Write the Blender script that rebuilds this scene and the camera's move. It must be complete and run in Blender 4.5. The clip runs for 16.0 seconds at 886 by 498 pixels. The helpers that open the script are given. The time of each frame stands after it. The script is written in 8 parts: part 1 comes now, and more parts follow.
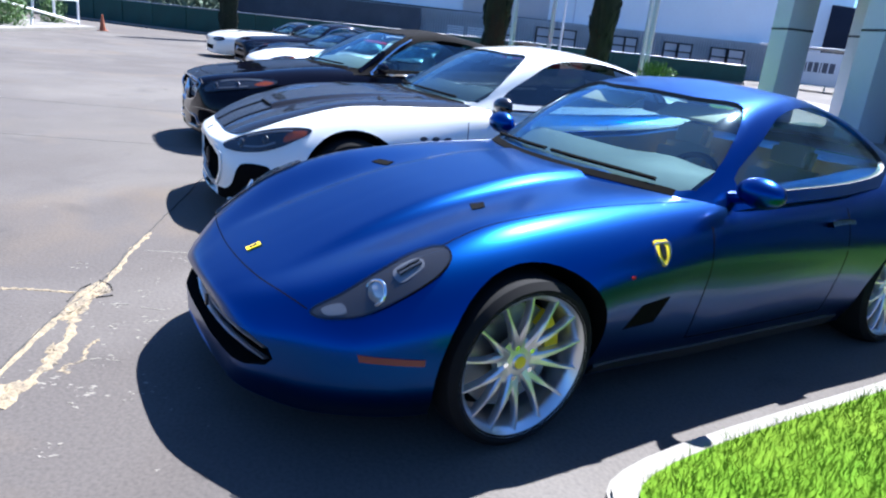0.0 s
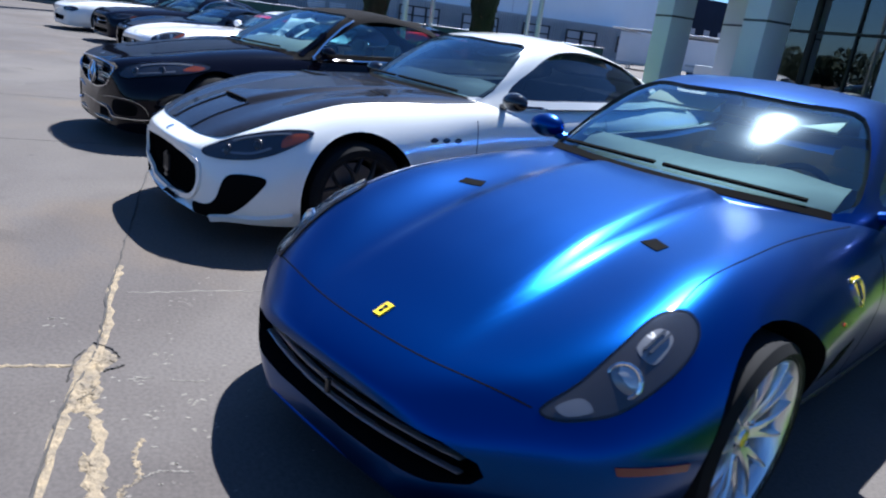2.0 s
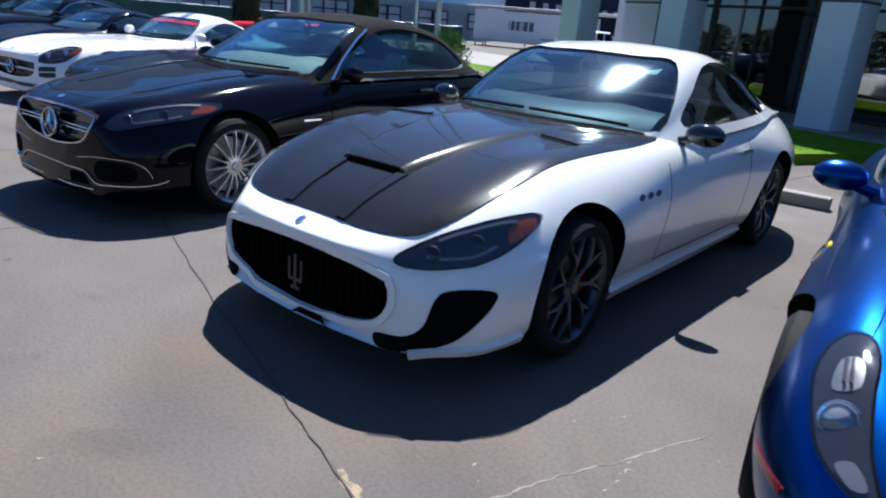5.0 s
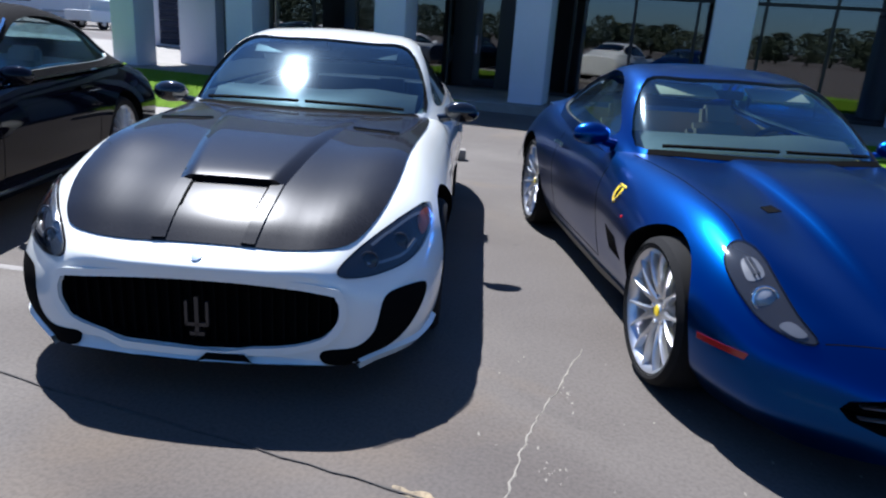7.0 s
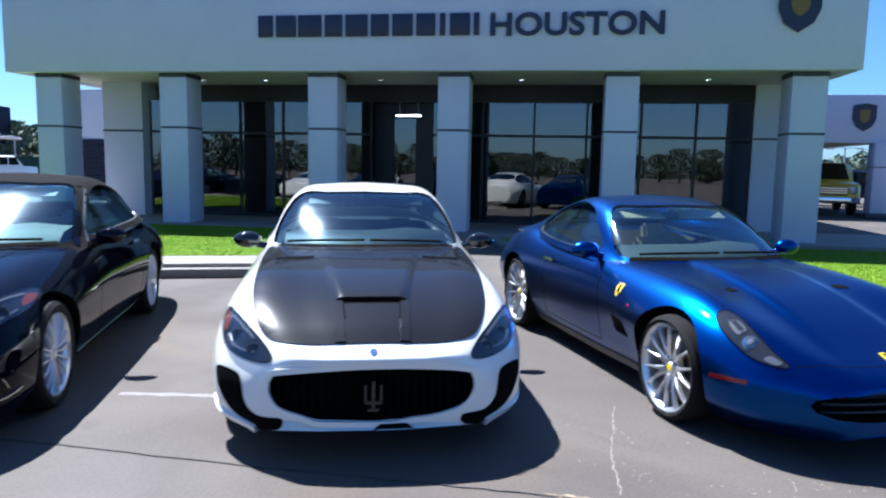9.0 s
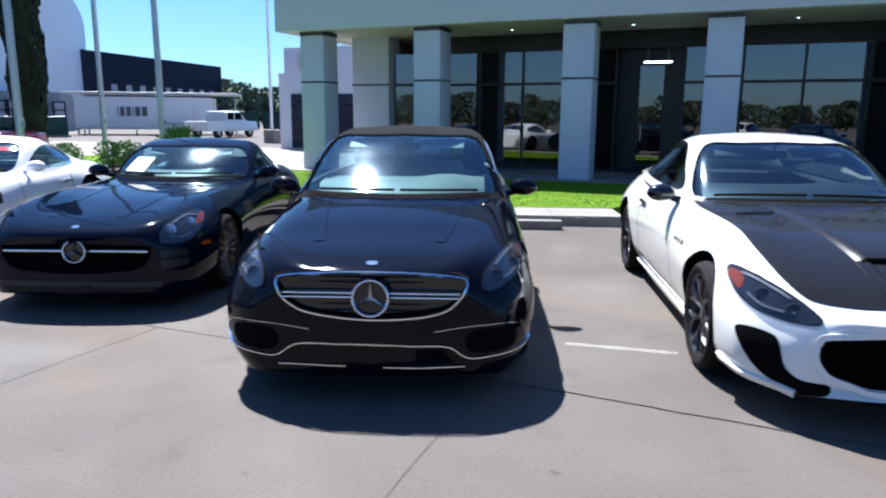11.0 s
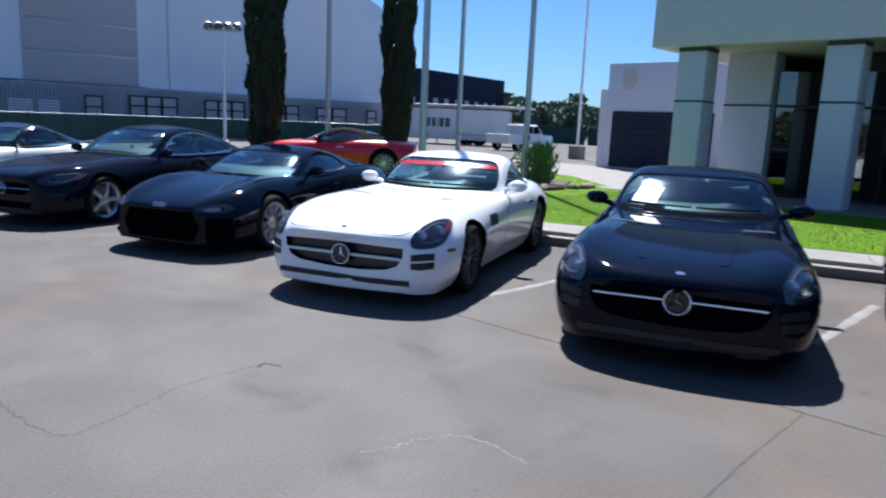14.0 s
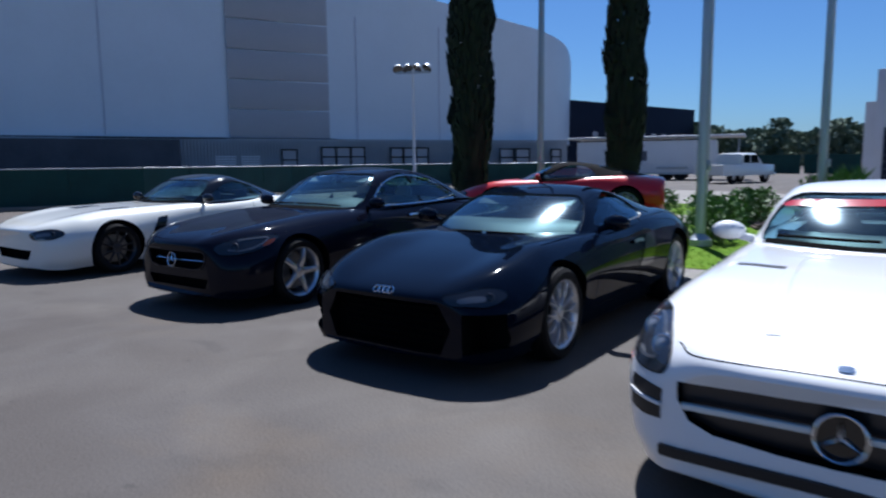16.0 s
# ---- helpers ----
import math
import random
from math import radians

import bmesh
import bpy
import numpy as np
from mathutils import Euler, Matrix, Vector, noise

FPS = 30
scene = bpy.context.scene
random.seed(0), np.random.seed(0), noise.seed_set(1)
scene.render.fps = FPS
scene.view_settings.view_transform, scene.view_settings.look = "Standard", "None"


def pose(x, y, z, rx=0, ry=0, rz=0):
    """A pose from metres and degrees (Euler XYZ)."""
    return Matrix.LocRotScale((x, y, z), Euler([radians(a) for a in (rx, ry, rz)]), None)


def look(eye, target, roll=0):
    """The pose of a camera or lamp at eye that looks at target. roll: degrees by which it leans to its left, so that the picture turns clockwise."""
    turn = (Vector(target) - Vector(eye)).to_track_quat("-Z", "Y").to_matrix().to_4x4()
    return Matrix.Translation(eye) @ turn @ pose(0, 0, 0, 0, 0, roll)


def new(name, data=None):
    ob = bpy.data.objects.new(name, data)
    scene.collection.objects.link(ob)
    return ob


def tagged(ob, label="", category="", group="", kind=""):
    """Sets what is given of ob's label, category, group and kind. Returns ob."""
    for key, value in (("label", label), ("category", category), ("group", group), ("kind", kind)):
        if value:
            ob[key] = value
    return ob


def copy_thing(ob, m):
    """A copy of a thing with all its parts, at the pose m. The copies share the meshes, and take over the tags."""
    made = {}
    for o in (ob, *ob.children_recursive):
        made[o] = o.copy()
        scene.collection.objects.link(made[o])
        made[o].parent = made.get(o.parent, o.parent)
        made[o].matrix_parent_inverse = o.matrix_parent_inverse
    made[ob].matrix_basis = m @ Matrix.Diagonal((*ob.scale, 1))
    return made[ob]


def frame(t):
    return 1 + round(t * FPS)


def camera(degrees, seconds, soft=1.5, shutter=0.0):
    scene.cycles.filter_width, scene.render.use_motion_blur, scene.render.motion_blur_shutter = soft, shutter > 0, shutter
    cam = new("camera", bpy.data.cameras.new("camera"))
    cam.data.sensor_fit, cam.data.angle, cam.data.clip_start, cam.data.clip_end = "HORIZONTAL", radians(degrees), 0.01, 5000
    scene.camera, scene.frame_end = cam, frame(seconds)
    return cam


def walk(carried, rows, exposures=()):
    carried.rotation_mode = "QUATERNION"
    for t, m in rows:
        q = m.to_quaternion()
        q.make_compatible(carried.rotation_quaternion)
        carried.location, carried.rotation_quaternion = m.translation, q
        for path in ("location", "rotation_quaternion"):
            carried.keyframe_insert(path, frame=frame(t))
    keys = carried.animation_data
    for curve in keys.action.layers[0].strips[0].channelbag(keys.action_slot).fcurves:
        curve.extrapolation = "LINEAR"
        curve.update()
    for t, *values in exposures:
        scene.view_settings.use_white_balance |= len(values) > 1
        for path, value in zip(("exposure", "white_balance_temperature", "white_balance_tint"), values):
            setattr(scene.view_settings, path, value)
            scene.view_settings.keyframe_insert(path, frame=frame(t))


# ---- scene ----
cam = camera(65.7, 16.0, soft=2.1, shutter=0.3)
PATH = [
    (0, (3.111, -0.289, 1.506), (1.231, 0.034, 0.905), 6.1),
    (0.5, (2.924, -0.504, 1.473), (1.037, -0.133, 0.922), 7.2),
    (1, (2.668, -0.669, 1.477), (0.821, -0.178, 0.89), 8.0),
    (1.5, (2.461, -0.949, 1.463), (0.665, -0.305, 0.862), 8.2),
    (2, (2.221, -1.21, 1.446), (0.457, -0.494, 0.832), 7.7),
    (2.5, (1.91, -1.432, 1.474), (0.179, -0.668, 0.827), 6.2),
    (3, (1.602, -1.716, 1.479), (-0.091, -0.875, 0.828), 5.7),
    (3.5, (1.26, -1.904, 1.457), (-0.398, -0.985, 0.819), 5.2),
    (5.8, (-0.233, -2.767, 1.52), (-1.548, -1.383, 0.924), 4.6),
    (6, (-0.321, -2.875, 1.531), (-1.455, -1.338, 0.938), 5.8),
    (6.5, (-0.62, -3.094, 1.486), (-1.359, -1.32, 0.932), 5.1),
    (7, (-0.884, -3.371, 1.507), (-1.461, -1.556, 0.898), 4.0),
    (7.5, (-1.029, -3.793, 1.588), (-1.355, -1.863, 1.176), 2.9),
    (8, (-1.079, -4.217, 1.591), (-1.343, -2.247, 1.367), 0.5),
    (8.2, (-1.132, -4.349, 1.612), (-1.372, -2.372, 1.424), 0.2),
    (10.3, (-2.892, -5.166, 1.581), (-3.497, -3.295, 1.217), 1.0),
    (10.5, (-3.077, -5.155, 1.559), (-3.742, -3.305, 1.19), 0.4),
    (11, (-3.586, -5.2, 1.576), (-4.333, -3.384, 1.197), 0.4),
    (11.5, (-4.05, -5.33, 1.57), (-4.875, -3.547, 1.198), 0.7),
    (12, (-4.523, -5.337, 1.569), (-5.441, -3.603, 1.178), 1.5),
    (12.5, (-4.982, -5.452, 1.577), (-5.871, -3.704, 1.184), 2.5),
    (13, (-5.469, -5.51, 1.57), (-6.43, -3.799, 1.187), 2.2),
    (13.5, (-5.91, -5.675, 1.626), (-7.127, -4.134, 1.249), 1.6),
    (14, (-6.395, -5.828, 1.632), (-7.738, -4.391, 1.275), 2.5),
    (14.5, (-6.9, -5.862, 1.598), (-8.348, -4.527, 1.252), 2.7),
    (15, (-7.45, -5.892, 1.59), (-8.907, -4.562, 1.261), 3.3),
    (15.5, (-8.232, -5.674, 1.573), (-9.75, -4.407, 1.274), 3.6),
    (15.8, (-9.50, -4.86, 1.48), (-11.11, -3.70, 1.21), 0.4),
    (16, (-9.98, -4.50, 1.455), (-11.66, -3.435, 1.205), -0.6),
]
# seconds, stops and kelvin as the light meter follows the view
EXPO = [(0, 1.98, 5600), (0.5, 1.73, 5600), (1.0, 1.68, 5550), (2.0, 1.40, 5600), (3.0, 0.80, 5700), (3.5, 0.71, 5700), (6.0, 1.55, 5800), (7.0, 1.31, 5700), (8.0, 1.73, 5450), (10.5, 1.66, 5800), (12.5, 1.91, 5800), (13.5, 1.46, 5800), (14.5, 0.93, 5600), (15.5, 0.61, 5500), (16, 0.61, 5600)]
walk(cam, [(t, look(eye, target, roll)) for t, eye, target, roll in PATH], [(t, e, k, 12) for t, e, k in EXPO])

# ---- light ----
SUN_AZ, SUN_EL = 140.0, 58.0     # degrees; azimuth counter-clockwise from +x
world = bpy.data.worlds.new("world")
scene.world = world
world.use_nodes = True
_nt = world.node_tree
_sky = _nt.nodes.new("ShaderNodeTexSky")
_sky.sky_type, _sky.sun_disc = "NISHITA", False
_sky.sun_elevation, _sky.sun_rotation = radians(SUN_EL), radians(90 - SUN_AZ)
_sky.air_density, _sky.dust_density, _sky.ozone_density = 1.0, 0.5, 4.0
_nt.nodes["Background"].inputs["Strength"].default_value = 0.05
_tint = _nt.nodes.new("ShaderNodeVectorMath")      # clear, deep blue air
_tint.operation = "MULTIPLY"
_tint.inputs[1].default_value = (0.58, 0.82, 1.08)
_nt.links.new(_sky.outputs[0], _tint.inputs[0])
_nt.links.new(_tint.outputs[0], _nt.nodes["Background"].inputs["Color"])
sun = new("sun", bpy.data.lights.new("sun", "SUN"))
sun.data.energy, sun.data.angle, sun.data.color = 5.0, radians(0.53), (1.0, 0.95, 0.88)
_d = Vector((math.cos(radians(SUN_AZ)) * math.cos(radians(SUN_EL)), math.sin(radians(SUN_AZ)) * math.cos(radians(SUN_EL)), math.sin(radians(SUN_EL))))
sun.matrix_world = look(_d * 60, (0, 0, 0))
scene.view_settings.exposure = 0.3


# ---- materials ----
def mat(name, color=(0.5, 0.5, 0.5), rough=0.5, metal=0.0, coat=0.0, spec=0.5, noise=0.0, scale=8.0, bump=0.0, bump_scale=60.0, detail=4.0, color2=None, trans=0.0, ior=1.5, emit=None, strength=0.0, island=0.0):
    """A principled material whose colour drifts between color and color2 at a large and a small scale, with a fine relief."""
    m = bpy.data.materials.new(name)
    m.use_nodes = True
    nt = m.node_tree
    b = nt.nodes["Principled BSDF"]
    b.inputs["Base Color"].default_value = (*color, 1)
    b.inputs["Roughness"].default_value = rough
    b.inputs["Metallic"].default_value = metal
    b.inputs["Coat Weight"].default_value = coat
    b.inputs["Coat Roughness"].default_value = 0.045
    b.inputs["Coat IOR"].default_value = 1.42
    b.inputs["Specular IOR Level"].default_value = spec
    b.inputs["IOR"].default_value = ior
    b.inputs["Transmission Weight"].default_value = trans
    if emit:
        b.inputs["Emission Color"].default_value = (*emit, 1)
        b.inputs["Emission Strength"].default_value = strength
    tc = nt.nodes.new("ShaderNodeTexCoord")
    if noise or color2:
        c2 = color2 or tuple(c * (1 - noise) for c in color)
        n1, n2 = nt.nodes.new("ShaderNodeTexNoise"), nt.nodes.new("ShaderNodeTexNoise")
        for n, s in ((n1, scale), (n2, scale * 11)):
            n.inputs["Scale"].default_value, n.inputs["Detail"].default_value = s, detail
            nt.links.new(tc.outputs["Object"], n.inputs["Vector"])
        add = nt.nodes.new("ShaderNodeMath")
        add.operation = "MULTIPLY_ADD"
        nt.links.new(n2.outputs["Fac"], add.inputs[0])
        add.inputs[1].default_value = 0.45
        nt.links.new(n1.outputs["Fac"], add.inputs[2])
        ramp = nt.nodes.new("ShaderNodeMapRange")
        ramp.inputs["From Min"].default_value, ramp.inputs["From Max"].default_value = 0.5, 0.95
        nt.links.new(add.outputs[0], ramp.inputs["Value"])
        mix = nt.nodes.new("ShaderNodeMix")
        mix.data_type = "RGBA"
        mix.inputs["A"].default_value, mix.inputs["B"].default_value = (*color, 1), (*c2, 1)
        nt.links.new(ramp.outputs["Result"], mix.inputs["Factor"])
        nt.links.new(mix.outputs["Result"], b.inputs["Base Color"])
    if bump:
        n3, bp = nt.nodes.new("ShaderNodeTexNoise"), nt.nodes.new("ShaderNodeBump")
        n3.inputs["Scale"].default_value, n3.inputs["Detail"].default_value = bump_scale, 6
        bp.inputs["Strength"].default_value, bp.inputs["Distance"].default_value = bump, 0.02
        nt.links.new(tc.outputs["Object"], n3.inputs["Vector"])
        nt.links.new(n3.outputs["Fac"], bp.inputs["Height"])
        nt.links.new(bp.outputs["Normal"], b.inputs["Normal"])
    return m


M = {}
def lot_mat(name):
    """Worn lot paving: broad pale and dark drifts, sandy stains, small oil spots and a fine grain."""
    m = bpy.data.materials.new(name)
    m.use_nodes = True
    nt = m.node_tree
    b = nt.nodes["Principled BSDF"]
    tc = nt.nodes.new("ShaderNodeTexCoord")

    def field(scale, lo, hi, detail=5.0, distort=0.0, offset=0.0):
        mp, n, r = (nt.nodes.new(k) for k in ("ShaderNodeMapping", "ShaderNodeTexNoise", "ShaderNodeMapRange"))
        mp.inputs["Location"].default_value = (offset, offset * 0.7, 0)
        n.inputs["Scale"].default_value, n.inputs["Detail"].default_value, n.inputs["Distortion"].default_value = scale, detail, distort
        r.inputs["From Min"].default_value, r.inputs["From Max"].default_value = lo, hi
        nt.links.new(tc.outputs["Object"], mp.inputs["Vector"])
        nt.links.new(mp.outputs["Vector"], n.inputs["Vector"])
        nt.links.new(n.outputs["Fac"], r.inputs["Value"])
        return r.outputs["Result"]

    def blend(a, colour, fac, amount, mode="MIX"):
        mx, ml = nt.nodes.new("ShaderNodeMix"), nt.nodes.new("ShaderNodeMath")
        mx.data_type, mx.blend_type, ml.operation = "RGBA", mode, "MULTIPLY"
        ml.inputs[1].default_value = amount
        nt.links.new(fac, ml.inputs[0])
        nt.links.new(ml.outputs[0], mx.inputs["Factor"])
        if isinstance(a, tuple):
            mx.inputs["A"].default_value = (*a, 1)
        else:
            nt.links.new(a, mx.inputs["A"])
        mx.inputs["B"].default_value = (*colour, 1)
        return mx.outputs["Result"]

    c = blend((0.111, 0.099, 0.086), (0.077, 0.066, 0.058), field(0.139, 0.297, 0.539), 1.0)
    c = blend(c, (0.131, 0.116, 0.100), field(0.55, 0.50, 0.78, 6, 0.6, 7.0), 0.8)
    c = blend(c, (0.126, 0.093, 0.060), field(0.42, 0.56, 0.72, 6, 1.2, 21.0), 0.45)
    c = blend(c, (0.052, 0.045, 0.040), field(1.7, 0.60, 0.76, 5, 0.5, 3.0), 0.55)
    c = blend(c, (0.026, 0.023, 0.021), field(5.5, 0.70, 0.78, 3, 0.0, 11.0), 0.5)
    c = blend(c, (0.55, 0.55, 0.55), field(60.0, 0.40, 0.70, 4), 0.55, "MULTIPLY")
    nt.links.new(c, b.inputs["Base Color"])
    b.inputs["Specular IOR Level"].default_value = 0.35
    rr = nt.nodes.new("ShaderNodeMapRange")
    rr.inputs["To Min"].default_value, rr.inputs["To Max"].default_value = 0.72, 0.92
    nt.links.new(field(0.9, 0.3, 0.7, 5, 0.4, 5.0), rr.inputs["Value"])
    nt.links.new(rr.outputs["Result"], b.inputs["Roughness"])
    bp = nt.nodes.new("ShaderNodeBump")
    bp.inputs["Strength"].default_value, bp.inputs["Distance"].default_value = 0.16, 0.012
    nt.links.new(field(45.0, 0.2, 0.8, 6), bp.inputs["Height"])
    nt.links.new(bp.outputs["Normal"], b.inputs["Normal"])
    return m


M["asphalt"] = lot_mat("lot_concrete")
M["concrete"] = mat("concrete", (0.225, 0.21, 0.185), 0.85, noise=0.25, scale=1.5, bump=0.2, bump_scale=40)
M["grass"] = mat("grass", (0.075, 0.165, 0.006), 0.9, spec=0.1, color2=(0.115, 0.19, 0.010), scale=2.0)
M["soil"] = mat("soil", (0.09, 0.06, 0.04), 0.9, noise=0.5, scale=3, bump=0.5)
M["stucco"] = mat("stucco", (0.53, 0.55, 0.63), 0.8, noise=0.06, scale=0.8, bump=0.12, bump_scale=120)
M["stucco_grey"] = mat("stucco_grey", (0.42, 0.42, 0.43), 0.8, noise=0.1, scale=0.8, bump=0.12, bump_scale=120)
M["soffit"] = mat("soffit", (0.45, 0.44, 0.42), 0.8, noise=0.08)
M["band"] = mat("dark_band", (0.03, 0.035, 0.05), 0.5)
M["navy"] = mat("navy_letters", (0.012, 0.016, 0.04), 0.4)
M["frame"] = mat("dark_frame", (0.02, 0.02, 0.022), 0.4, metal=0.5)
# near black: the showroom's dimness is put into its surfaces' colour
M["darkroom"] = mat("dim_interior", (0.03, 0.03, 0.032), 0.6, noise=0.3, scale=0.5)
M["whitewall"] = mat("white_metal_wall", (0.74, 0.79, 0.84), 0.5, noise=0.05, scale=0.3)
M["greywall"] = mat("grey_panel", (0.46, 0.45, 0.46), 0.6, noise=0.06, scale=0.3)
M["container"] = mat("corrugated_wall", (0.40, 0.41, 0.42), 0.6, noise=0.15, scale=0.6)
# the corrugated wall's colour again, darkened as if in shade
M["container_shade"] = mat("shaded_corrugated_wall", (0.085, 0.09, 0.105), 0.7, noise=0.3, scale=0.7)
M["darkwall"] = mat("dark_metal_wall", (0.016, 0.022, 0.042), 0.75, spec=0.2, noise=0.2, scale=0.4)
M["fence"] = mat("green_screen", (0.006, 0.058, 0.048), 0.75, noise=0.35, scale=1.2)
M["metal_pole"] = mat("pole_metal", (0.42, 0.44, 0.46), 0.4, metal=0.7)
M["white_paint"] = mat("white_paint", (0.75, 0.75, 0.75), 0.5, noise=0.06, scale=1.0)
M["leaf_dark"] = mat("cypress_leaf", (0.007, 0.013, 0.007), 0.9, color2=(0.014, 0.024, 0.010), scale=4)
M["leaf"] = mat("shrub_leaf", (0.04, 0.10, 0.015), 0.6, color2=(0.09, 0.19, 0.03), scale=6)
# pale grey-green: distance haze is mixed into the leaf colour
M["tree_hazed"] = mat("hazed_leaf", (0.08, 0.12, 0.075), 0.9, color2=(0.13, 0.17, 0.11), scale=0.8)
# leaf colour darkened so that a sunlit row reads as a silhouette
M["tree_silhouette"] = mat("silhouette_leaf", (0.022, 0.036, 0.018), 0.9, color2=(0.045, 0.062, 0.030), scale=0.8)
M["bark"] = mat("bark", (0.08, 0.055, 0.035), 0.9, noise=0.4, scale=5, bump=0.6, bump_scale=20)
M["rubber"] = mat("tyre_rubber", (0.006, 0.006, 0.0065), 0.8, spec=0.2, noise=0.3, scale=6)
M["rim"] = mat("silver_rim", (0.62, 0.63, 0.65), 0.28, metal=0.9)
M["rim_dark"] = mat("dark_rim", (0.06, 0.06, 0.065), 0.3, metal=0.8)
M["disc"] = mat("brake_steel", (0.25, 0.24, 0.23), 0.4, metal=0.9)
M["yellow"] = mat("yellow_enamel", (0.75, 0.55, 0.01), 0.35)
M["black_plastic"] = mat("black_plastic", (0.010, 0.010, 0.011), 0.45)
M["gloss_black"] = mat("gloss_black", (0.006, 0.006, 0.007), 0.08, coat=0.5)
M["chrome"] = mat("chrome", (0.78, 0.79, 0.80), 0.08, metal=1.0)
M["well"] = mat("wheel_well", (0.003, 0.003, 0.003), 0.9, spec=0.05)
M["tan"] = mat("tan_leather", (0.45, 0.33, 0.19), 0.55, noise=0.1, scale=5)
M["black_leather"] = mat("black_leather", (0.045, 0.045, 0.048), 0.5, noise=0.2, scale=5)
M["grey_leather"] = mat("grey_leather", (0.32, 0.31, 0.30), 0.55, noise=0.1, scale=5)
M["lens"] = mat("lamp_lens", (0.050, 0.046, 0.043), 0.06, coat=1.0, spec=0.8)
M["lamp_bright"] = mat("lamp_reflector", (0.50, 0.49, 0.47), 0.22, metal=0.6)
M["amber"] = mat("amber_lens", (0.40, 0.075, 0.012), 0.15, coat=1.0)
# red lens darkened for the shade it sits in
M["marker"] = mat("shaded_marker_lens", (0.14, 0.005, 0.005), 0.2, coat=0.6)
M["red_lens"] = mat("red_lens", (0.45, 0.01, 0.01), 0.15, coat=1.0)
M["cream"] = mat("cream_leather", (0.15, 0.145, 0.125), 0.6, noise=0.08, scale=30, bump=0.1, bump_scale=200)
M["taupe"] = mat("dark_taupe_leather", (0.050, 0.048, 0.042), 0.6, noise=0.1, scale=30, bump=0.1, bump_scale=200)
M["canvas"] = mat("black_canvas", (0.0045, 0.0045, 0.0055), 0.95, spec=0.1, noise=0.2, scale=20, bump=0.2, bump_scale=200)


def glass_mat(name, tint, rough=0.025, ior=1.9, film=0.0, sheen=(1, 1, 1)):
    m = mat(name, tint, rough, trans=1.0)
    nt = m.node_tree
    b = nt.nodes["Principled BSDF"]
    tr, gl, mx, lw, pw, fr = (nt.nodes.new(k) for k in ("ShaderNodeBsdfTransparent", "ShaderNodeBsdfGlossy", "ShaderNodeMixShader", "ShaderNodeLayerWeight", "ShaderNodeMath", "ShaderNodeMath"))
    f0 = ((ior - 1) / (ior + 1)) ** 2      # gloss head-on, rising to full at a grazing view, alike from both sides
    lw.inputs["Blend"].default_value = 0.5
    pw.operation, pw.inputs[1].default_value = "POWER", 5.0
    fr.operation, fr.inputs[1].default_value, fr.inputs[2].default_value = "MULTIPLY_ADD", 1 - f0, f0
    nt.links.new(lw.outputs["Facing"], pw.inputs[0])
    nt.links.new(pw.outputs[0], fr.inputs[0])
    tr.inputs["Color"].default_value = (*tint, 1)
    gl.inputs["Roughness"].default_value = rough
    gl.inputs["Color"].default_value = (*sheen, 1)
    nt.links.new(fr.outputs[0], mx.inputs[0])
    nt.links.new(tr.outputs[0], mx.inputs[1])
    nt.links.new(gl.outputs[0], mx.inputs[2])
    out = mx.outputs[0]
    if film:                            # a thin film of dust, pale to stand in for glare
        df, m2, nz = (nt.nodes.new(k) for k in ("ShaderNodeBsdfDiffuse", "ShaderNodeMixShader", "ShaderNodeTexNoise"))
        nz.inputs["Scale"].default_value, nz.inputs["Detail"].default_value = 4.0, 5.0
        ml = nt.nodes.new("ShaderNodeMath")
        ml.operation, ml.inputs[1].default_value = "MULTIPLY", film * 2
        nt.links.new(nz.outputs["Fac"], ml.inputs[0])
        df.inputs["Color"].default_value = (0.42, 0.56, 0.66, 1)
        nt.links.new(ml.outputs[0], m2.inputs[0])
        nt.links.new(out, m2.inputs[1])
        nt.links.new(df.outputs[0], m2.inputs[2])
        out = m2.outputs[0]
    nt.links.new(out, nt.nodes["Material Output"].inputs["Surface"])
    nt.nodes.remove(b)
    return m


M["glass"] = glass_mat("tinted_glass", (0.56, 0.74, 0.76), 0.085, 1.9, 0.003, (0.66, 0.86, 1.0))
M["glass_dark"] = glass_mat("dark_tinted_glass", (0.12, 0.14, 0.16))
M["glass_mid"] = glass_mat("mid_tinted_glass", (0.44, 0.58, 0.62), 0.085, 1.95, 0.004, (0.66, 0.86, 1.0))
M["lens_clear"] = glass_mat("clear_lens", (0.62, 0.63, 0.65), 0.02, 1.6)
M["window_glass"] = glass_mat("shop_glass", (0.22, 0.26, 0.28), 0.0, 2.1)


def paint(name, color, metal=0.0, rough=0.35, flake=0.0):
    return mat(name, color, rough, metal=metal, coat=1.0, noise=flake, scale=300.0)


M["blue"] = paint("blue_metallic_paint", (0.0002, 0.042, 0.200), 1.0, 0.28)
M["blue"].node_tree.nodes["Principled BSDF"].inputs["Coat Weight"].default_value = 0.25
M["white"] = paint("white_paint_gloss", (0.74, 0.745, 0.69), 0.0, 0.3)
M["white_silver"] = paint("white_pearl_paint", (0.84, 0.84, 0.83), 0.0, 0.3)
M["black"] = mat("black_paint", (0.002, 0.002, 0.005), 0.25, coat=0.8, spec=0.0)
M["navy_paint"] = mat("dark_blue_black_paint", (0.002, 0.004, 0.011), 0.25, coat=0.8, spec=0.0)
M["grey_paint"] = mat("midnight_blue_paint", (0.005, 0.006, 0.013), 0.25, coat=0.75, spec=0.0)
